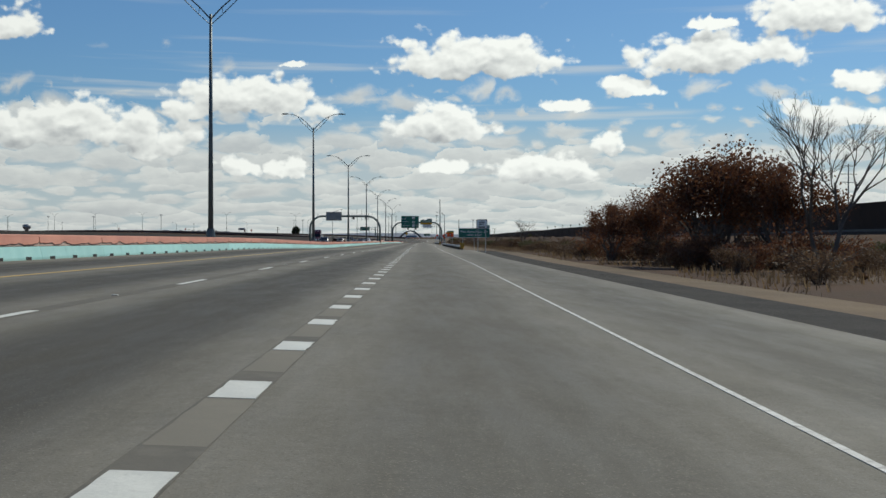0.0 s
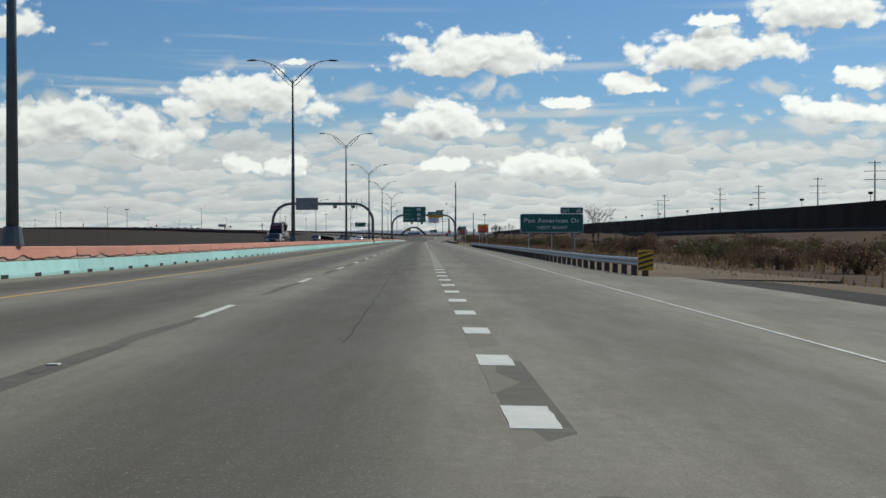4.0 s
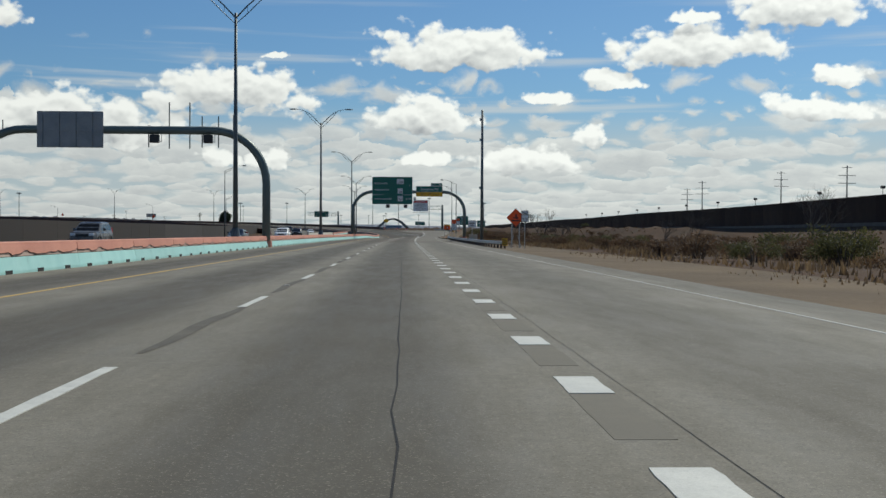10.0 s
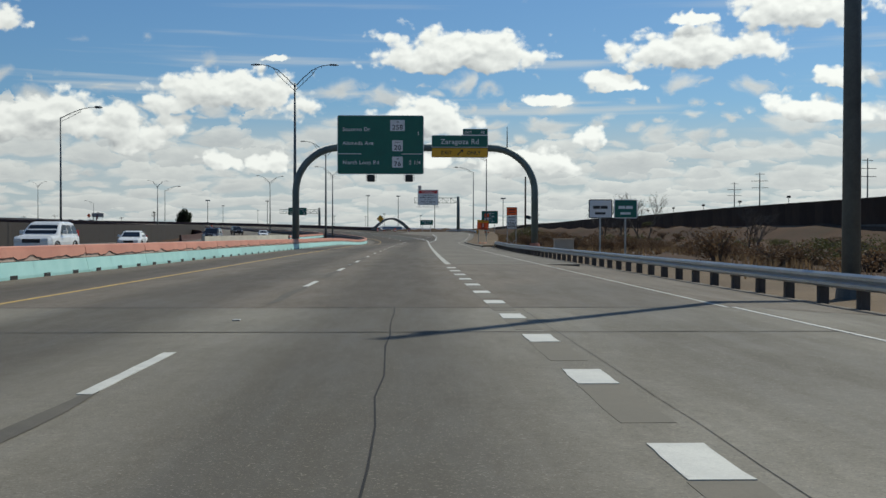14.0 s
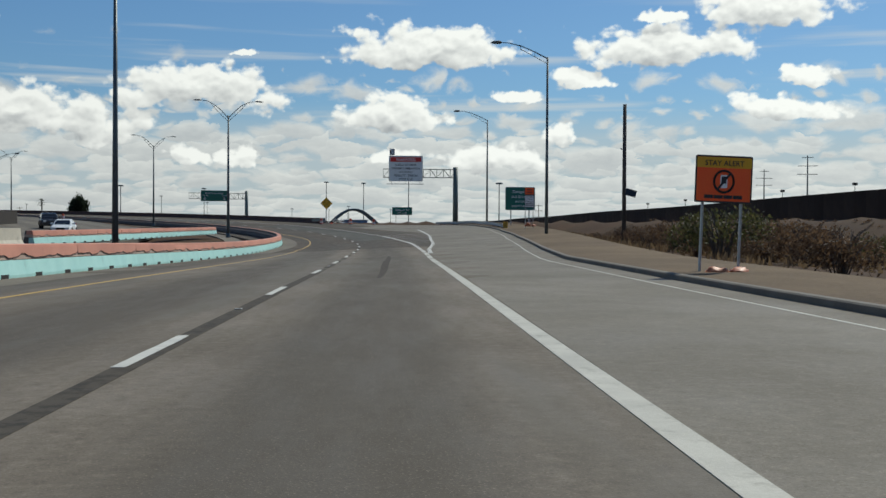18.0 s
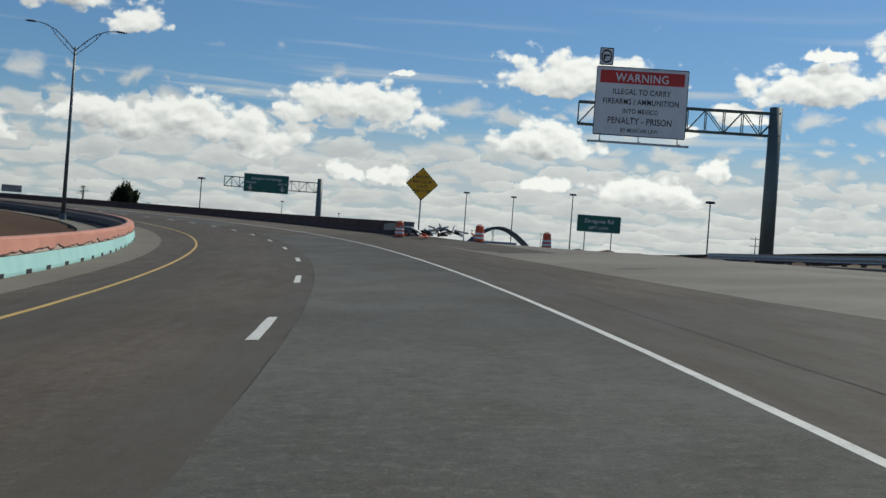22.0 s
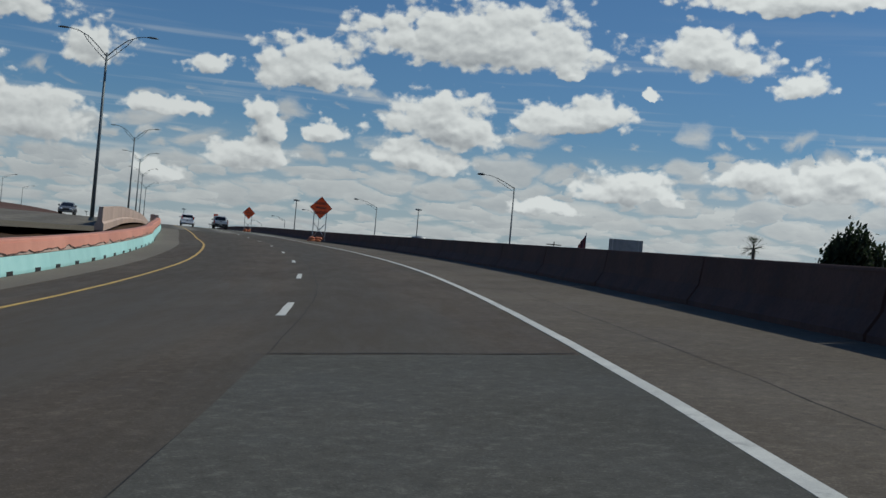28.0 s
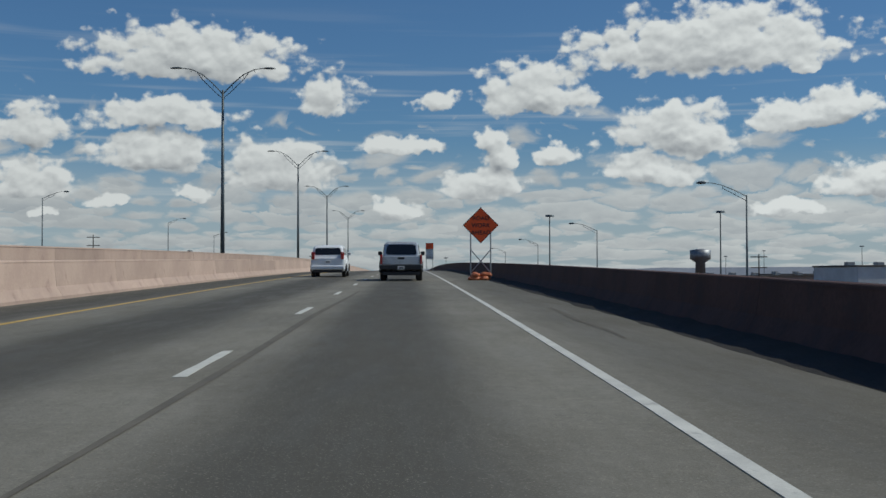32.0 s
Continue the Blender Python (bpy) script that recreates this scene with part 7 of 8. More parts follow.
# ---- border fence on its bank ----
def fence_panel():
    ob = empty("fence_panel", Matrix(), "dark rusted steel border fence panel on a grey footing", "fence", "border fence panels")
    bm = bmesh.new()
    for k in range(10):
        x = k * 0.5
        box(bm, -0.08, 0.08, x + 0.03, x + 0.44, 0.0, 5.3)
    tagged(part("slat_screen", bm, FENCE, ob), kind="stuff")
    bm = bmesh.new()
    box(bm, -0.03, 0.03, 0, 5.0, 3.6, 5.45)
    part("top_plate", bm, FENCE, ob)
    bm = bmesh.new()
    box(bm, -0.35, 0.3, 0, 5.0, -1.4, 0.05)
    part("footing", bm, LEVEE, ob)
    return ob


fp = fence_panel()
fp.matrix_world = Matrix.Translation((92, -75, 3.2))
for k in range(1, 330):
    copy_thing(fp, Matrix.Translation((92, -75 + 5.0 * k, 3.2 + 0.15 * math.sin(k * 0.13))))


# ---- poles and masts in the distance ----
def pole_thing(name, m, h, r, label, category, group, head=None, material=None):
    ob = empty(name, m, label, category, group)
    bm = bmesh.new()
    tube(bm, [(0, 0, -0.5), (0, 0, h)], [r, r * 0.6], 8)
    part("pole", bm, material or POLE_STEEL, ob)
    if head == "flood":
        bm = bmesh.new()
        box(bm, -0.5, 0.5, -0.2, 0.2, h - 0.1, h + 0.5)
        part("floodlight", bm, BLACK_SIGN, ob)
    if head == "mast":
        bm = bmesh.new()
        bmesh.ops.create_cone(bm, cap_ends=True, segments=10, radius1=1.2, radius2=1.0, depth=0.5, matrix=Matrix.Translation((0, 0, h)))
        part("lamp_ring", bm, POLE_STEEL, ob)
    if head == "cross":
        for z in (h - 0.6, h - 2.4):
            bm = bmesh.new()
            box(bm, -1.4, 1.4, -0.06, 0.06, z, z + 0.16)
            part("crossarm", bm, WOOD_POST, ob)
    return ob


rng = random.Random(5)
mast = pole_thing("light_mast", ground_pose(-20, 1000, 0), 22, 0.22, "far tall floodlight mast", "light mast", "light masts", "mast")
for k in range(26):
    y = rng.uniform(820, 1500)
    copy_thing(mast, ground_pose(rng.uniform(-700, 60), y, rng.uniform(-6, 2)))
flood_p = pole_thing("floodlight_pole", ground_pose(104, 60, 2.8), 8.4, 0.12, "floodlight pole behind the border fence", "floodlight", "fence floodlights", "flood")
for k in range(1, 20):
    copy_thing(flood_p, ground_pose(104, 60 + k * 45 + rng.uniform(-6, 6), 2.8))
pyl = empty("transmission_pole", ground_pose(190, 200, 0), "tall transmission line pole with crossarms", "power pole", "transmission poles")
bm = bmesh.new()
tube(bm, [(0, 0, -0.5), (0, 0, 34)], [0.45, 0.22], 8)
part("pole", bm, POLE_STEEL, pyl)
for z, w in ((33, 2.4), (29.5, 4.2), (26, 4.2)):
    bm = bmesh.new()
    box(bm, -w, w, -0.1, 0.1, z, z + 0.25)
    part("crossarm", bm, POLE_STEEL, pyl)
for k in range(1, 10):
    copy_thing(pyl, ground_pose(190 + rng.uniform(-10, 10), 200 + k * 95, rng.uniform(-3, 2), rng.uniform(-20, 20)))
up = pole_thing("utility_pole", ground_pose(60, 900, 0), 10.5, 0.16, "wooden utility pole with crossarms", "utility pole", "utility poles", "cross", WOOD_POST)
for s, u in ((960, 60), (1010, 75), (1060, 58), (1090, 110), (990, 120), (1120, -70)):
    m = on_road(s, u)
    m.translation.z = -0.4 if u > 0 else 5.0
    copy_thing(up, m)
pa = empty("wood_pole", on_road(404.3, 7.78, -0.4), "tall dark pole with small boxes beside the guardrail", "pole")
bm = bmesh.new()
tube(bm, [(0, 0, -0.3), (0, 0, 8), (0, 0, 16.3)], [0.20, 0.17, 0.13], 12)
part("pole", bm, POLE_STEEL, pa, smooth=True)
for z, x in ((15.0, -0.2), (12.6, -0.2), (6.9, -0.22)):
    part("sensor_box", chamfer_box(x - 0.12, x + 0.05, -0.1, 0.1, z, z + 0.32, 0.015), GALV, pa)
bm = bmesh.new()
bmesh.ops.create_cone(bm, cap_ends=True, segments=14, radius1=0.36, radius2=0.30, depth=0.6, matrix=Matrix.Translation((0, 0, 0.3)))
part("base", bm, POLE_STEEL, pa)
pb = empty("wood_pole", ground_pose(21.2, 587.6, 0.2), "dark pole with a small solar panel and sensor", "pole")
bm = bmesh.new()
tube(bm, [(0, 0, -0.6), (0, 0, 11.3)], [0.19, 0.15], 12)
part("pole", bm, WOOD_POST, pb, smooth=True)
bm = bmesh.new()
box(bm, -0.45, 0.45, -0.03, 0.03, -0.35, 0.35, Matrix.Translation((0.55, -0.1, 3.9)) @ Matrix.Rotation(radians(-35), 4, "X") @ Matrix.Rotation(radians(20), 4, "Y"))
part("solar_panel", bm, BLACK_SIGN, pb)
bm = bmesh.new()
tube(bm, [(-0.35, 0, 7.6), (0, 0, 7.5)], 0.05, 6)
part("sensor", bm, GALV, pb)
ub = empty("utility_box", on_road(467.7, 10.1, -0.45), "beige roadside equipment cabinet", "cabinet")
part("body", chamfer_box(-0.72, 0.72, -0.5, 0.5, 0.0, 1.42, 0.04), CABINET, ub)
part("roof", chamfer_box(-0.78, 0.78, -0.56, 0.56, 1.425, 1.50, 0.03), CABINET, ub)

# steel arch and far buildings
ar = empty("steel_arch", ground_pose(-6, 905, 0.5, 8), "low steel arch bridge far beyond the exit", "bridge")
for dy in (0, 7):
    bm = bmesh.new()
    tube(bm, [(-9 + 18 * k / 24, dy, 2.2 + 5.6 * math.sin(math.pi * k / 24)) for k in range(25)], 0.42, 6)
    part("arch_rib", bm, POLE_STEEL, ar)
bm = bmesh.new()
box(bm, -12, 12, 0, 7, 1.4, 2.2)
part("deck", bm, LEVEE, ar)
for x in (-8.5, 8.5):
    bm = bmesh.new()
    box(bm, x - 0.6, x + 0.6, 0.3, 6.7, -1.0, 1.4)
    part("pier", bm, LEVEE, ar)
bl = empty("water_tank", ground_pose(-6, 930, 0), "blue low tank shed under the arch", "shed")
part("body", chamfer_box(-4.5, 4.5, -3, 3, 0, 4.6, 0.1), BLUE_SHED, bl)
part("roof", chamfer_box(-4.8, 4.8, -3.3, 3.3, 4.6, 4.9, 0.1), WHITE_SIGN, bl)


def warehouse(m, w, d, h, material, label):
    ob = empty("warehouse", m, label, "building", "far buildings")
    part("wall", chamfer_box(-w / 2, w / 2, -d / 2, d / 2, 0, h, 0.1), material, ob)
    part("roof", chamfer_box(-w / 2 - 0.3, w / 2 + 0.3, -d / 2 - 0.3, d / 2 + 0.3, h, h + 0.4, 0.05), LEVEE, ob)
    for k in range(int(w / 8)):
        x = -w / 2 + 4 + k * 8
        part("door", chamfer_box(x - 1.5, x + 1.5, -d / 2 - 0.06, -d / 2 + 0.02, 0.2, h * 0.55, 0.03), BLUE_SHED if k % 2 else SIGN_BACK, ob)
        part("rooftop_unit", chamfer_box(x - 1, x + 1, -1, 1, h + 0.4, h + 1.3, 0.05), SIGN_BACK, ob)
    return ob


for s, u, w, d, h, mat in ((1080, 150, 40, 25, 9.0, WHITE_WALL), (1160, 130, 44, 24, 9.0, WHITE_WALL), (1250, 110, 60, 26, 6.5, TAN_WALL), (1300, 170, 70, 30, 7.0, TAN_WALL), (1420, 60, 50, 30, 8.0, WHITE_WALL)):
    m = on_road(s, u, 0, turn=rng.uniform(-8, 8))
    m.translation.z = -0.5
    warehouse(m, w, d, h, mat, "far low warehouse with flat roof and pale walls")
wt = empty("water_tower", on_road(1330, 118), "far grey concrete water tower", "tower")
wt.matrix_world.translation.z = -0.5
bm = bmesh.new()
tube(bm, [(0, 0, 0), (0, 0, 12), (0, 0, 13.5), (0, 0, 17), (0, 0, 17.6)], [2.2, 2.0, 4.2, 4.2, 1.2], 16)
part("body", bm, SIGN_BACK, wt, smooth=True)

# low far ridge along the horizon
bm = bmesh.new()
prev = None
for k in range(0, 141):
    a = radians(-50 + k)
    h = 18 + 22 * max(0, noise.noise(Vector((k * 0.09, 3.3, 0)))) + 6 * noise.noise(Vector((k * 0.5, 1, 0)))
    p0, p1, p2 = [Vector((-math.sin(a) * d, math.cos(a) * d + 400, z)) for d, z in ((3400, -20), (3500, h), (3900, -20))]
    cur = [bm.verts.new(p) for p in (p0, p1, p2)]
    if prev:
        bm.faces.new((prev[0], cur[0], cur[1], prev[1]))
        bm.faces.new((prev[1], cur[1], cur[2], prev[2]))
    prev = cur
tagged(mesh_ob("backdrop_ridge", bm, HAZED_LAND), "low ridge on the horizon with haze mixed into its colour", "ridge", kind="structure")


# ---- trees and scrub ----
def branch_tree(name, h, seed, label, leaves=0, leaf_mat=None, spread=0.6, trunks=3, leaf=0.10, depth=4, category="tree"):
    rg = random.Random(seed)
    ob = empty(name, Matrix(), label, category)
    bm, lf = bmesh.new(), bmesh.new()
    tips = []

    def grow(p, d, length, r, level):
        q = p + d * length
        mid = p + d * length * 0.5 + Vector((rg.uniform(-1, 1), rg.uniform(-1, 1), 0)) * length * 0.07
        tube(bm, [p, mid, q], [r, r * 0.8, r * 0.62], 5 if level < 2 else 3, caps=False)
        if level >= depth:
            tips.append((q, d, length))
            return
        if level >= 2:
            tips.append((mid, d, length))
        for _ in range(rg.choice((2, 3, 3)) if level else 3):
            nd = (d + Vector((rg.uniform(-1, 1), rg.uniform(-1, 1), rg.uniform(-0.25, 0.75))) * spread).normalized()
            grow(p + d * length * rg.uniform(0.55, 1.0), nd, length * rg.uniform(0.62, 0.82), r * 0.58, level + 1)

    for k in range(trunks):
        a = k * 6.283 / trunks + rg.random()
        grow(Vector((0.15 * math.cos(a), 0.15 * math.sin(a), -0.3)), Vector((0.38 * math.cos(a), 0.38 * math.sin(a), 1)).normalized(), h * 0.33, h * 0.016, 0)
    part("trunk", bm, BARK, ob, "bare branching trunk and limbs")
    if leaves:
        per = max(1, leaves // max(1, len(tips)))
        vs, fs = [], []
        for q, d, ln in tips:
            for _ in range(per):
                c = q + Vector((rg.gauss(0, 1), rg.gauss(0, 1), rg.gauss(0, 0.8))) * (0.30 + ln * 0.28)
                if c.z < 0.15:
                    continue
                n = Vector((rg.gauss(0, 1), rg.gauss(0, 1), rg.gauss(0, 1))).normalized()
                t = n.orthogonal().normalized()
                b = n.cross(t)
                z = leaf * rg.uniform(0.6, 1.5)
                i = len(vs)
                vs += [tuple(c + t * z), tuple(c + b * z * 0.6), tuple(c - t * z), tuple(c - b * z * 0.6)]
                fs.append((i, i + 1, i + 2, i + 3))
        lf.free()
        me = bpy.data.meshes.new("crown")
        me.from_pydata(vs, [], fs)
        me.materials.append(leaf_mat)
        crown = new("crown", me)
        crown.parent = ob
        tagged(crown, "crown of small dry leaves", kind="stuff")
    return ob


BARK = surface("grey_bark", (0.060, 0.049, 0.041), (0.125, 0.104, 0.088), 3, 30, 0.95)


def leaf_material(name, c1, c2):
    m, nt, bsdf = nodes_of(name)
    geo = nt.nodes.new("ShaderNodeNewGeometry")
    col = blend(nt, geo.outputs["Random Per Island"], c1, c2)
    nt.links.new(col, bsdf.inputs["Base Color"])
    bsdf.inputs["Roughness"].default_value = 0.75
    tr = nt.nodes.new("ShaderNodeBsdfTranslucent")
    nt.links.new(col, tr.inputs["Color"])
    mx = nt.nodes.new("ShaderNodeMixShader")
    mx.inputs[0].default_value = 0.45
    nt.links.new(bsdf.outputs[0], mx.inputs[1])
    nt.links.new(tr.outputs[0], mx.inputs[2])
    out = [n for n in nt.nodes if n.type == "OUTPUT_MATERIAL"][0]
    nt.links.new(mx.outputs[0], out.inputs["Surface"])
    return m


DRY_LEAF = leaf_material("dry_brown_leaf", (0.085, 0.032, 0.018), (0.19, 0.085, 0.04))
SCRUB = leaf_material("dry_scrub", (0.070, 0.042, 0.026), (0.155, 0.098, 0.056))
SCRUB_GREEN = leaf_material("olive_scrub", (0.05, 0.055, 0.018), (0.12, 0.11, 0.045))
EVERGREEN = leaf_material("dark_evergreen", (0.012, 0.022, 0.009), (0.035, 0.05, 0.02))
GRASS = leaf_material("dry_grass_blade", (0.115, 0.074, 0.040), (0.22, 0.152, 0.085))

brown_tree = branch_tree("tree", 10.0, 4, "leafy brown autumn tree at the roadside", 10500, DRY_LEAF, 0.66, 4, 0.12, 5)
brown_tree.matrix_world = ground_pose(20.4, 76, -0.75) @ Matrix.Diagonal((0.86, 0.86, 0.84, 1.0))
for x, y, sc, r in ((17.9, 99.5, 0.56, 120), (23.5, 83, 0.80, 40), (24.6, 74, 0.78, 200), (20.2, 90, 0.6, 290), (21.5, 104, 0.45, 160)):
    copy_thing(brown_tree, ground_pose(x, y, -0.75, r)).scale = (sc, sc, sc)
bare = branch_tree("tree", 9.6, 9, "leafless grey tree with fine twigs", 0, None, 0.58, 2, 0.1, 6)
bare.matrix_world = ground_pose(25.3, 67, -0.6) @ Matrix.Diagonal((1.15, 1.15, 1.22, 1.0))
for x, y, sc, r in ((27.5, 290, 0.85, 30), (33, 300, 0.5, 100), (33.5, 363, 0.66, 75), (24, 322, 0.4, 200), (22, 455, 0.42, 10), (26, 520, 0.8, 70), (31, 532, 0.85, 150), (23, 508, 0.42, 260), (30, 480, 0.45, 20), (21, 428, 0.4, 330), (27, 390, 0.4, 45), (19, 415, 0.36, 180), (28, 545, 0.8, 250), (34, 405, 0.5, 10)):
    copy_thing(bare, ground_pose(x, y, -0.6, r)).scale = (sc, sc, sc)


def shrub(seed, mat, label, w=1.5, h=1.3, n=2300):
    rg = random.Random(seed)
    ob = empty("shrub", Matrix(), label, "shrub")
    bm = bmesh.new()
    for k in range(16):
        a, t = rg.uniform(0, 6.283), rg.uniform(0.2, 0.9)
        tube(bm, [(0.1 * math.cos(a), 0.1 * math.sin(a), -0.2), (w * 0.35 * t * math.cos(a), w * 0.35 * t * math.sin(a), h * 0.5), (w * 0.75 * t * math.cos(a + 0.2), w * 0.75 * t * math.sin(a + 0.2), h * rg.uniform(0.7, 1.0))], [0.03, 0.02, 0.008], 3, caps=False)
    tagged(part("stem", bm, BARK, ob), kind="stuff")
    vs, fs = [], []
    lobes = [(rg.uniform(-0.6, 0.6) * w, rg.uniform(-0.6, 0.6) * w, rg.uniform(0.25, 0.7) * h, rg.uniform(0.35, 0.6)) for _ in range(8)]
    for _ in range(n):
        lx, ly, lz, lr = rg.choice(lobes)
        q = Vector((rg.gauss(0, 1), rg.gauss(0, 1), rg.gauss(0, 1))).normalized() * lr * rg.uniform(0.5, 1.05)
        c = Vector((lx + q.x * w * 0.75, ly + q.y * w * 0.75, max(0.03, lz + q.z * h * 0.75)))
        nrm = Vector((rg.gauss(0, 1), rg.gauss(0, 1), rg.gauss(0, 1))).normalized()
        t = nrm.orthogonal().normalized()
        b = nrm.cross(t)
        z = rg.uniform(0.025, 0.075)
        i = len(vs)
        vs += [tuple(c + t * z), tuple(c + b * z * 0.5), tuple(c - t * z), tuple(c - b * z * 0.5)]
        fs.append((i, i + 1, i + 2, i + 3))
    me = bpy.data.meshes.new("foliage")
    me.from_pydata(vs, [], fs)
    me.materials.append(mat)
    f = new("foliage", me)
    f.parent = ob
    tagged(f, kind="stuff")
    return ob


shrubs = [shrub(1, SCRUB, "dry brown roadside shrub on sandy ground"), shrub(2, SCRUB, "brown tangled desert shrub on sandy ground", 1.9, 1.2), shrub(3, SCRUB_GREEN, "olive green desert bush on sandy ground", 1.6, 1.3), shrub(4, SCRUB, "low rust-brown desert shrub on sandy ground", 1.7, 0.9)]
for k, ob in enumerate(shrubs):
    ob.matrix_world = ground_pose(18 + k * 3, 60 + 9 * k, -0.55)
rg = random.Random(21)
for k in range(255):
    y = rg.uniform(10, 720)
    x = rg.choice((rg.uniform(16.5, 30), rg.uniform(18, 75)))
    if y > 560 and x < 19 + max(0.0, y - 590) * 0.22:
        continue
    ob = copy_thing(shrubs[rg.choice((0, 0, 1, 1, 3, 3, 2))], ground_pose(x, y, ground_at(x, y) - 0.04, rg.uniform(0, 360)))
    sc = rg.uniform(0.7, 1.7)
    ob.scale = (sc, sc, sc * rg.uniform(0.7, 1.1))
for x, y, sc in ((17.2, 548, 2.0), (19.5, 541, 1.6), (21.5, 553, 1.8), (18.8, 560, 1.2), (25, 566, 1.7), (15.6, 530, 1.3)):
    copy_thing(shrubs[rg.choice((0, 1, 2))], ground_pose(x, y, ground_at(x, y) - 0.03, rg.uniform(0, 360))).scale = (sc, sc, sc)

for k in range(34):
    x, y, sc = rg.uniform(17.5, 33), rg.uniform(70, 150), rg.uniform(1.2, 2.2)
    copy_thing(shrubs[rg.choice((0, 1, 3))], ground_pose(x, y, ground_at(x, y) - 0.05, rg.uniform(0, 360))).scale = (sc, sc, sc * 0.8)

thicket = shrub(6, DRY_LEAF, "dense red-brown thicket under the roadside trees", 1.9, 1.5, 3200)
thicket.matrix_world = ground_pose(18.4, 72, ground_at(18.4, 72) - 0.05)
for k in range(16):
    x, y, sc = rg.uniform(16.8, 27), rg.uniform(66, 112), rg.uniform(1.0, 1.8)
    copy_thing(thicket, ground_pose(x, y, ground_at(x, y) - 0.05, rg.uniform(0, 360))).scale = (sc, sc, sc)

# low brown scrub that covers the flat out to the fence
vs, fs = [], []
for k in range(2600):
    y = rg.uniform(-20, 760)
    x = rg.uniform(19, 86) if y < 560 else rg.uniform(24 + (y - 560) * 0.2, 86)
    if noise.noise(Vector((x * 0.05, y * 0.02, 3.0))) < -0.12:
        continue
    z0, w, hh = ground_at(x, y), rg.uniform(0.5, 1.5), rg.uniform(0.25, 0.9)
    for q in range(16):
        a, e, l = rg.uniform(0, 6.283), rg.uniform(0.15, 1.4), rg.uniform(0.5, 1.0)
        d = Vector((math.cos(a) * math.cos(e) * w, math.sin(a) * math.cos(e) * w, math.sin(e) * hh)) * l
        sd = Vector((-math.sin(a), math.cos(a), 0.3)) * rg.uniform(0.06, 0.16)
        i = len(vs)
        o = Vector((x, y, z0 - 0.03)) + d * 0.35
        vs += [tuple(o - sd), tuple(o + sd), tuple(Vector((x, y, z0)) + d)]
        fs.append((i, i + 1, i + 2))
me = bpy.data.meshes.new("scrub")
me.from_pydata(vs, [], fs)
me.materials.append(SCRUB)
tagged(new("scrub", me), "low dry brown scrub on the flat before the fence", "scrub", kind="stuff")

# dry grass in one sheet of blades
vs, fs = [], []
for k in range(34000):
    y = rg.uniform(-5, 640)
    x = 15.2 + abs(rg.gauss(0, 1)) * 14 if rg.random() < 0.75 else rg.uniform(9.5, 16)
    if noise.noise(Vector((x * 0.13, y * 0.05, 0))) < -0.05 and x < 24:
        continue
    a, hh = rg.uniform(0, 6.283), rg.uniform(0.15, 0.5) * (0.4 if x < 15 else 1.0)
    lean = rg.uniform(-0.2, 0.2)
    i = len(vs)
    z0 = ground_at(x, y) - 0.02
    w = 0.02 + 0.0006 * y * 0.1
    vs += [(x - w * math.cos(a) * 2, y - w * math.sin(a) * 2, z0), (x + w * math.cos(a) * 2, y + w * math.sin(a) * 2, z0), (x + lean, y + lean, z0 + 0.1 + hh)]
    fs.append((i, i + 1, i + 2))
me = bpy.data.meshes.new("dry_grass")
me.from_pydata(vs, [], fs)
me.materials.append(GRASS)
tagged(new("dry_grass", me), "dry tan grass along the verge", "grass", kind="stuff")

# evergreens and palm behind the ramp wall
fir = branch_tree("tree", 11.5, 15, "dark rounded evergreen tree behind the wall", 15000, EVERGREEN, 0.5, 3, 0.28, 4)
fir.matrix_world = ground_pose(-92.2, 860, -0.4) @ Matrix.Diagonal((0.68, 0.68, 1.16, 1.0))
for s, u, sc in ((1040, 64, 0.5),):
    m = on_road(s, u)
    m.translation.z = -0.4
    copy_thing(fir, m).scale = (sc, sc, sc)
pm = ground_pose(-107.8, 873.7, 0)
pm.translation.z = -0.4
palm = empty("palm_tree", pm, "small fan palm behind the wall", "palm")
bm = bmesh.new()
tube(bm, [(0, 0, 0), (0.1, 0, 5), (0.15, 0, 9.6)], [0.28, 0.22, 0.2], 8)
part("trunk", bm, BARK, palm)
for k in range(26):
    a, e = rg.uniform(0, 6.283), rg.uniform(-0.5, 1.2)
    bm = bmesh.new()
    d = Vector((math.cos(a) * math.cos(e), math.sin(a) * math.cos(e), math.sin(e)))
    sd = d.cross(Vector((0, 0, 1))).normalized()
    base = Vector((0.15, 0, 9.6))
    for j in range(-4, 5):
        tip = base + d * 1.2 + (d * math.cos(j * 0.25) + sd * math.sin(j * 0.25)) * 0.9 + Vector((0, 0, -0.25))
        q = base + d * 1.1
        vv = [bm.verts.new(p) for p in (q + sd * 0.03, q - sd * 0.03, tip)]
        bm.faces.new(vv)
    tube(bm, [base, base + d * 1.15], 0.025, 4)
    part("frond", bm, EVERGREEN, palm)


# flag on a pole, and traffic barrels
fm = on_road(905, 45)
fm.translation.z = -0.4
fl = empty("flagpole", fm, "flagpole with a furled dark flag", "flagpole")
bm = bmesh.new()
tube(bm, [(0, 0, 0), (0, 0, 10.5)], [0.09, 0.05], 8)
part("pole", bm, GALV, fl)
bm = bmesh.new()
cols = []
for k in range(8):
    cols.append([bm.verts.new((-0.05 - k * 0.14 + 0.04 * j * 0.2, 0.08 * math.sin(k * 1.9), 10.2 - 0.34 * k * 0.6 - j * 0.62)) for j in range(4)])
for a, b in zip(cols, cols[1:]):
    for j in range(3):
        bm.faces.new((a[j], b[j], b[j + 1], a[j + 1]))
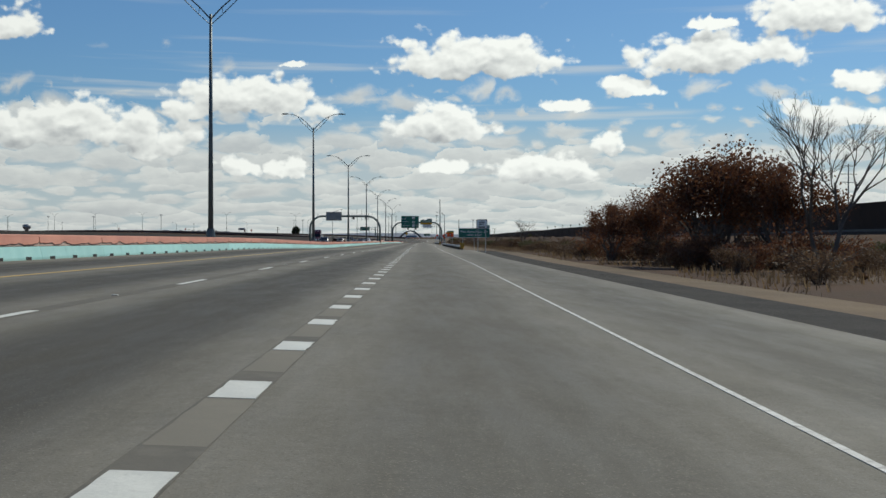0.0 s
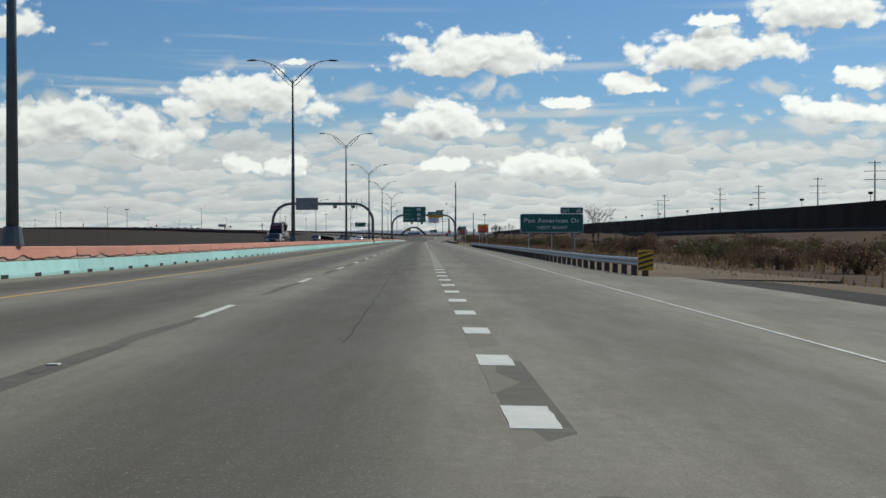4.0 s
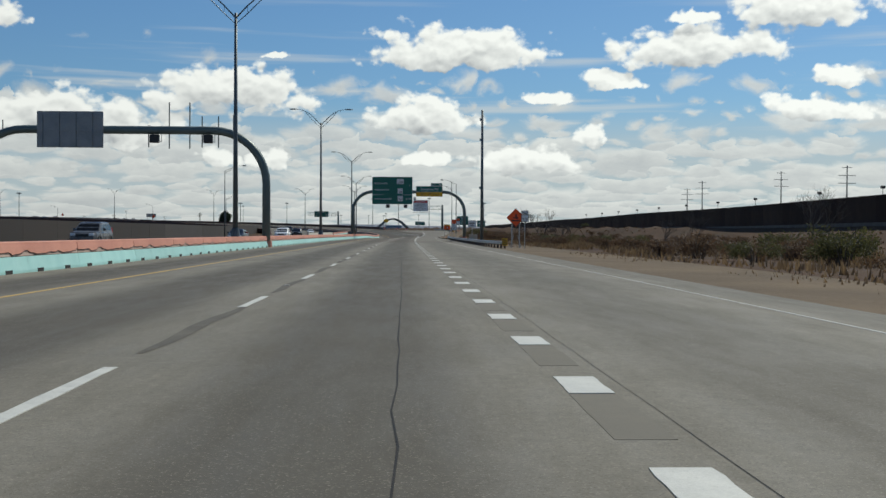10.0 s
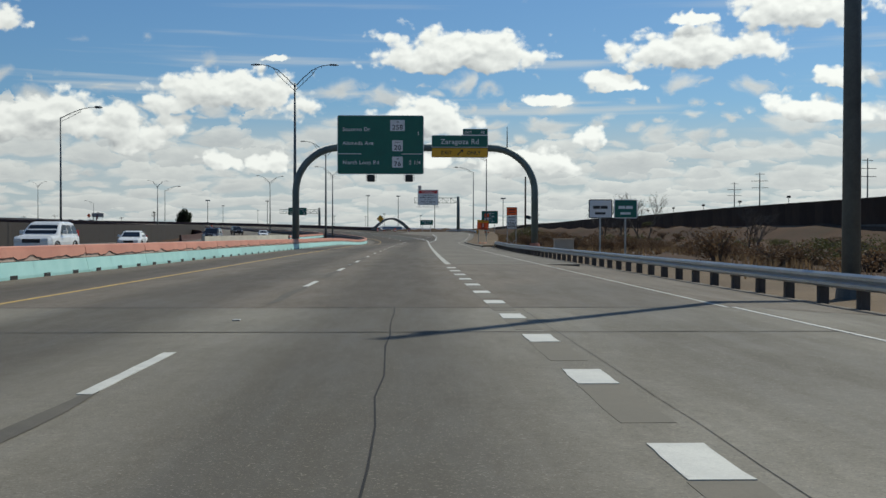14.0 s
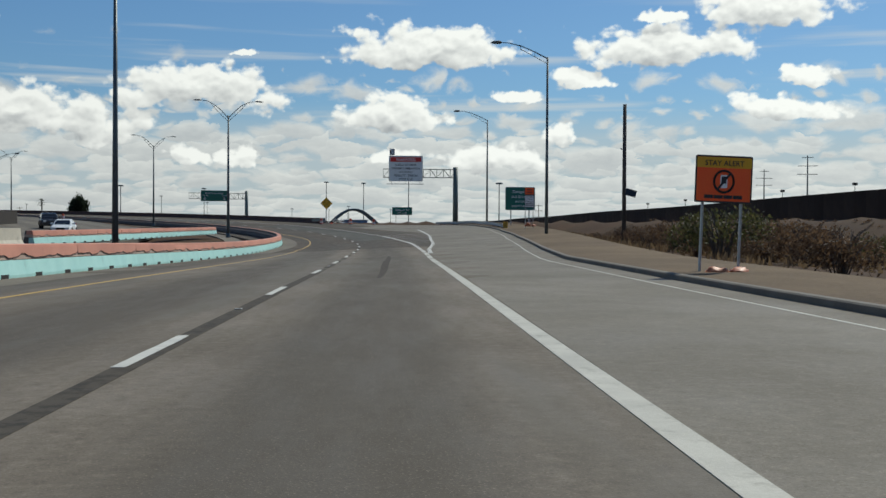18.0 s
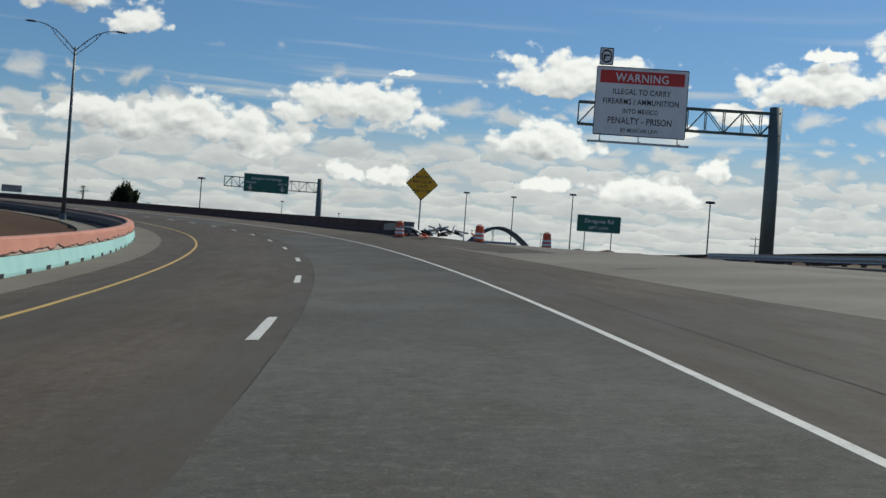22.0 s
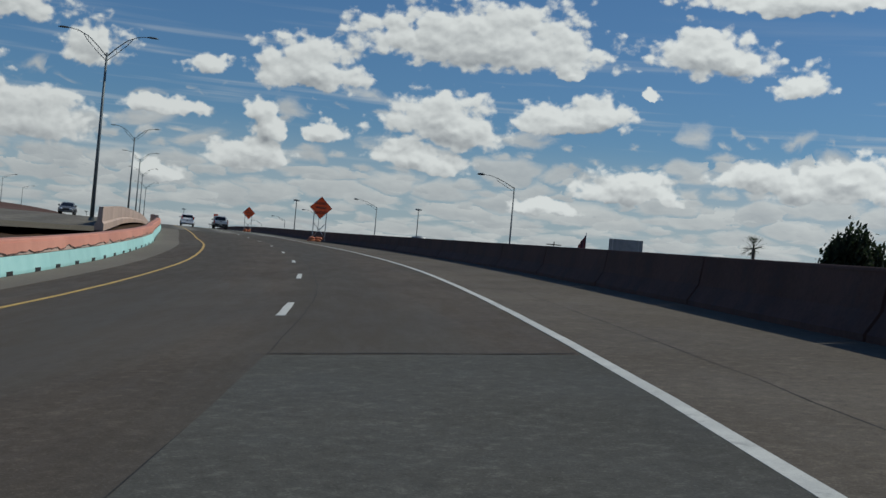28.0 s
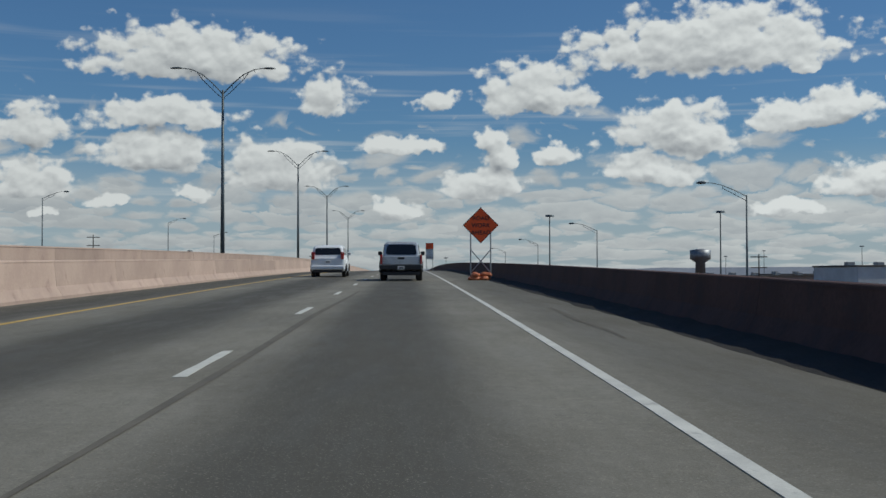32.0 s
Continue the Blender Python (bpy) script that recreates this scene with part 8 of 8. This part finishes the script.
part("flag", bm, FLAG, fl)


def barrel():
    ob = empty("traffic_barrel", Matrix(), "orange construction barrel with white bands on a black base", "traffic barrel", "traffic barrels")
    rings = [(0.0, 0.30), (0.22, 0.285), (0.23, 0.275), (0.44, 0.265), (0.45, 0.255), (0.66, 0.245), (0.67, 0.235), (0.90, 0.225), (0.95, 0.19), (0.96, 0.10)]
    for (z0, r0), (z1, r1), mat, nm in ((rings[0], rings[1], BARREL, "drum"), (rings[2], (0.36, 0.27), WHITE_SIGN, "band"), ((0.36, 0.27), rings[3], BARREL, "drum"), (rings[4], (0.57, 0.25), WHITE_SIGN, "band"), ((0.57, 0.25), rings[5], BARREL, "drum"), (rings[6], rings[7], BARREL, "drum"), (rings[7], rings[8], BARREL, "drum")):
        bm = bmesh.new()
        tube(bm, [(0, 0, z0 * 0.87), (0, 0, z1 * 0.87)], [r0 * 0.87, r1 * 0.87], 16)
        part(nm, bm, mat, ob, smooth=False)
    bm = bmesh.new()
    tube(bm, [(-0.08, 0, 0.82), (-0.06, 0, 0.88), (0.06, 0, 0.88), (0.08, 0, 0.82)], 0.018, 6)
    part("handle", bm, BARREL, ob)
    bm = bmesh.new()
    bmesh.ops.create_cone(bm, cap_ends=True, segments=16, radius1=0.36, radius2=0.33, depth=0.07, matrix=Matrix.Translation((0, 0, 0.035)))
    part("base", bm, BLACK_SIGN, ob)
    return ob


BARREL = surface("orange_barrel_plastic", (0.62, 0.09, 0.035), (0.74, 0.13, 0.05), 2.0, 18, 0.5, stain=(0.3, 0.1, 0.06))
br = barrel()
br.matrix_world = on_road(661.3, 4.4, 0.0)
for s, u in ((655.9, 7.15), (657.0, 10.95)):
    copy_thing(br, Matrix.Translation(exit_road(s, (u - 3.9) / (kerb_u(s) - 3.9), 0.02)) @ Matrix.Rotation(radians(4), 4, "X"))
copy_thing(br, Matrix.Translation(opp(712, -11.5, 0.0)))

# wrecked crash cushion at the nose of the gore
wr = empty("crash_debris", on_road(661.0, 5.3, 0.1, lean=True), "heap of crushed crash cushion rails and plastic scraps", "debris")
rg = random.Random(8)
for k in range(16):
    bm = bmesh.new()
    p = Vector((rg.uniform(-0.6, 1.8), rg.uniform(-3.5, 3), rg.uniform(0.02, 0.25)))
    d = Vector((rg.uniform(-1, 1), rg.uniform(-1, 1), rg.uniform(-0.1, 0.45)))
    tube(bm, [p, p + d * 0.5 + Vector((0, 0, 0.12)), p + d * 1.1], [0.05, 0.06, 0.03], 5)
    part("bent_rail", bm, rg.choice((GALV, DRAIN, SIGN_BACK)), wr)
for k in range(22):
    w, d, h = rg.uniform(0.05, 0.28), rg.uniform(0.05, 0.22), rg.uniform(0.02, 0.14)
    bm = chamfer_box(-w, w, -d, d, 0, h, 0.01)
    bmesh.ops.transform(bm, matrix=Matrix.Translation((rg.uniform(-0.6, 2.2), rg.uniform(-5, 3), rg.uniform(0.0, 0.1))) @ Matrix.Rotation(rg.uniform(0, 3), 4, "Z") @ Matrix.Rotation(rg.uniform(-0.5, 0.5), 4, "X"), verts=bm.verts)
    part("scrap", bm, rg.choice((BARREL, SIGN_BACK, DRAIN, WHITE_SIGN, BARREL)), wr)
rail_nose = empty("crash_cushion", on_road(664.5, 5.35, 0), "dented guardrail nose ahead of the parapet", "barrier")
bm = bmesh.new()
for dx in (-0.25, 0.3):
    box(bm, dx - 0.04, dx + 0.04, -0.5, 5.0, 0.3, 0.68)
box(bm, -0.3, 0.35, -0.65, -0.4, 0.25, 0.72)
part("rail", bm, POLE_STEEL, rail_nose)
for y in (0.4, 2.2, 4.2):
    part("post", chamfer_box(-0.1, 0.1, y - 0.1, y + 0.1, -0.4, 0.6, 0.02), WOOD_POST, rail_nose)

# exit guardrail on the outside of the ramp
og = tagged(new("guardrail"), "galvanised guardrail outside the exit ramp", "guardrail", "guardrails")
prof = [(0.0, 0.36), (0.05, 0.42), (0.0, 0.51), (0.05, 0.60), (0.0, 0.67), (0.03, 0.67), (0.09, 0.60), (0.03, 0.51), (0.09, 0.42), (0.03, 0.36)]
for k in range(17):
    sweep(prof, 612 + k * 3.0, 615 + k * 3.0, 3.0, "rail", GALV, parent=og, line=lambda s, x, h=0.0: exit_road(s, 1.0) + (road(s, 1) - road(s, 0)) * (0.6 + x) + Vector((0, 0, h - 0.08)))
bm0 = chamfer_box(-0.09, 0.09, -0.1, 0.1, -0.5, 0.64, 0.012)
pm_ = bpy.data.meshes.new("post")
bm0.to_mesh(pm_)
bm0.free()
pm_.materials.append(WOOD_POST)
for k in range(26):
    p = new("post", pm_)
    p.parent = og
    s = 612 + k * 1.95
    p.matrix_world = Matrix.Translation(exit_road(s, 1.0, -0.08) + (road(s, 1) - road(s, 0)) * 0.8)


# dark retaining wall of a far ramp beyond the other carriageway
RETAIN = surface("dark_retaining_wall", (0.020, 0.015, 0.013), (0.036, 0.028, 0.024), 0.25, 6, 0.9, stain=(0.015, 0.012, 0.011), per_piece=0.12)
rw = tagged(new("retaining_wall"), "dark brown retaining wall of a far ramp", "wall", kind="structure")


def ramp_top(y):
    return float(np.interp(y, [-100, 420, 530, 620, 660], [1.75, 1.95, 2.2, 2.9, 3.2]))


def ramp_side(y):
    return float(np.interp(y, [-100, 430, 500, 660], [-34.4, -34.4, -41.5, -48.0]))


for k in range(76):
    y0, y1 = -100 + 10 * k, -90.03 + 10 * k
    if y1 > 655:
        break
    bm = bmesh.new()
    vs = [bm.verts.new(p) for p in ((ramp_side(y0), y0, -1.2), (ramp_side(y1), y1, -1.2), (ramp_side(y1), y1, ramp_top(y1)), (ramp_side(y0), y0, ramp_top(y0)))]
    ws = [bm.verts.new(v.co + Vector((-0.5, 0, 0))) for v in vs]
    bm.faces.new(vs)
    bm.faces.new(ws[::-1])
    for i in range(4):
        bm.faces.new((vs[i], ws[i], ws[(i + 1) % 4], vs[(i + 1) % 4]))
    bmesh.ops.recalc_face_normals(bm, faces=bm.faces)
    part("wall_panel", bm, RETAIN, rw)
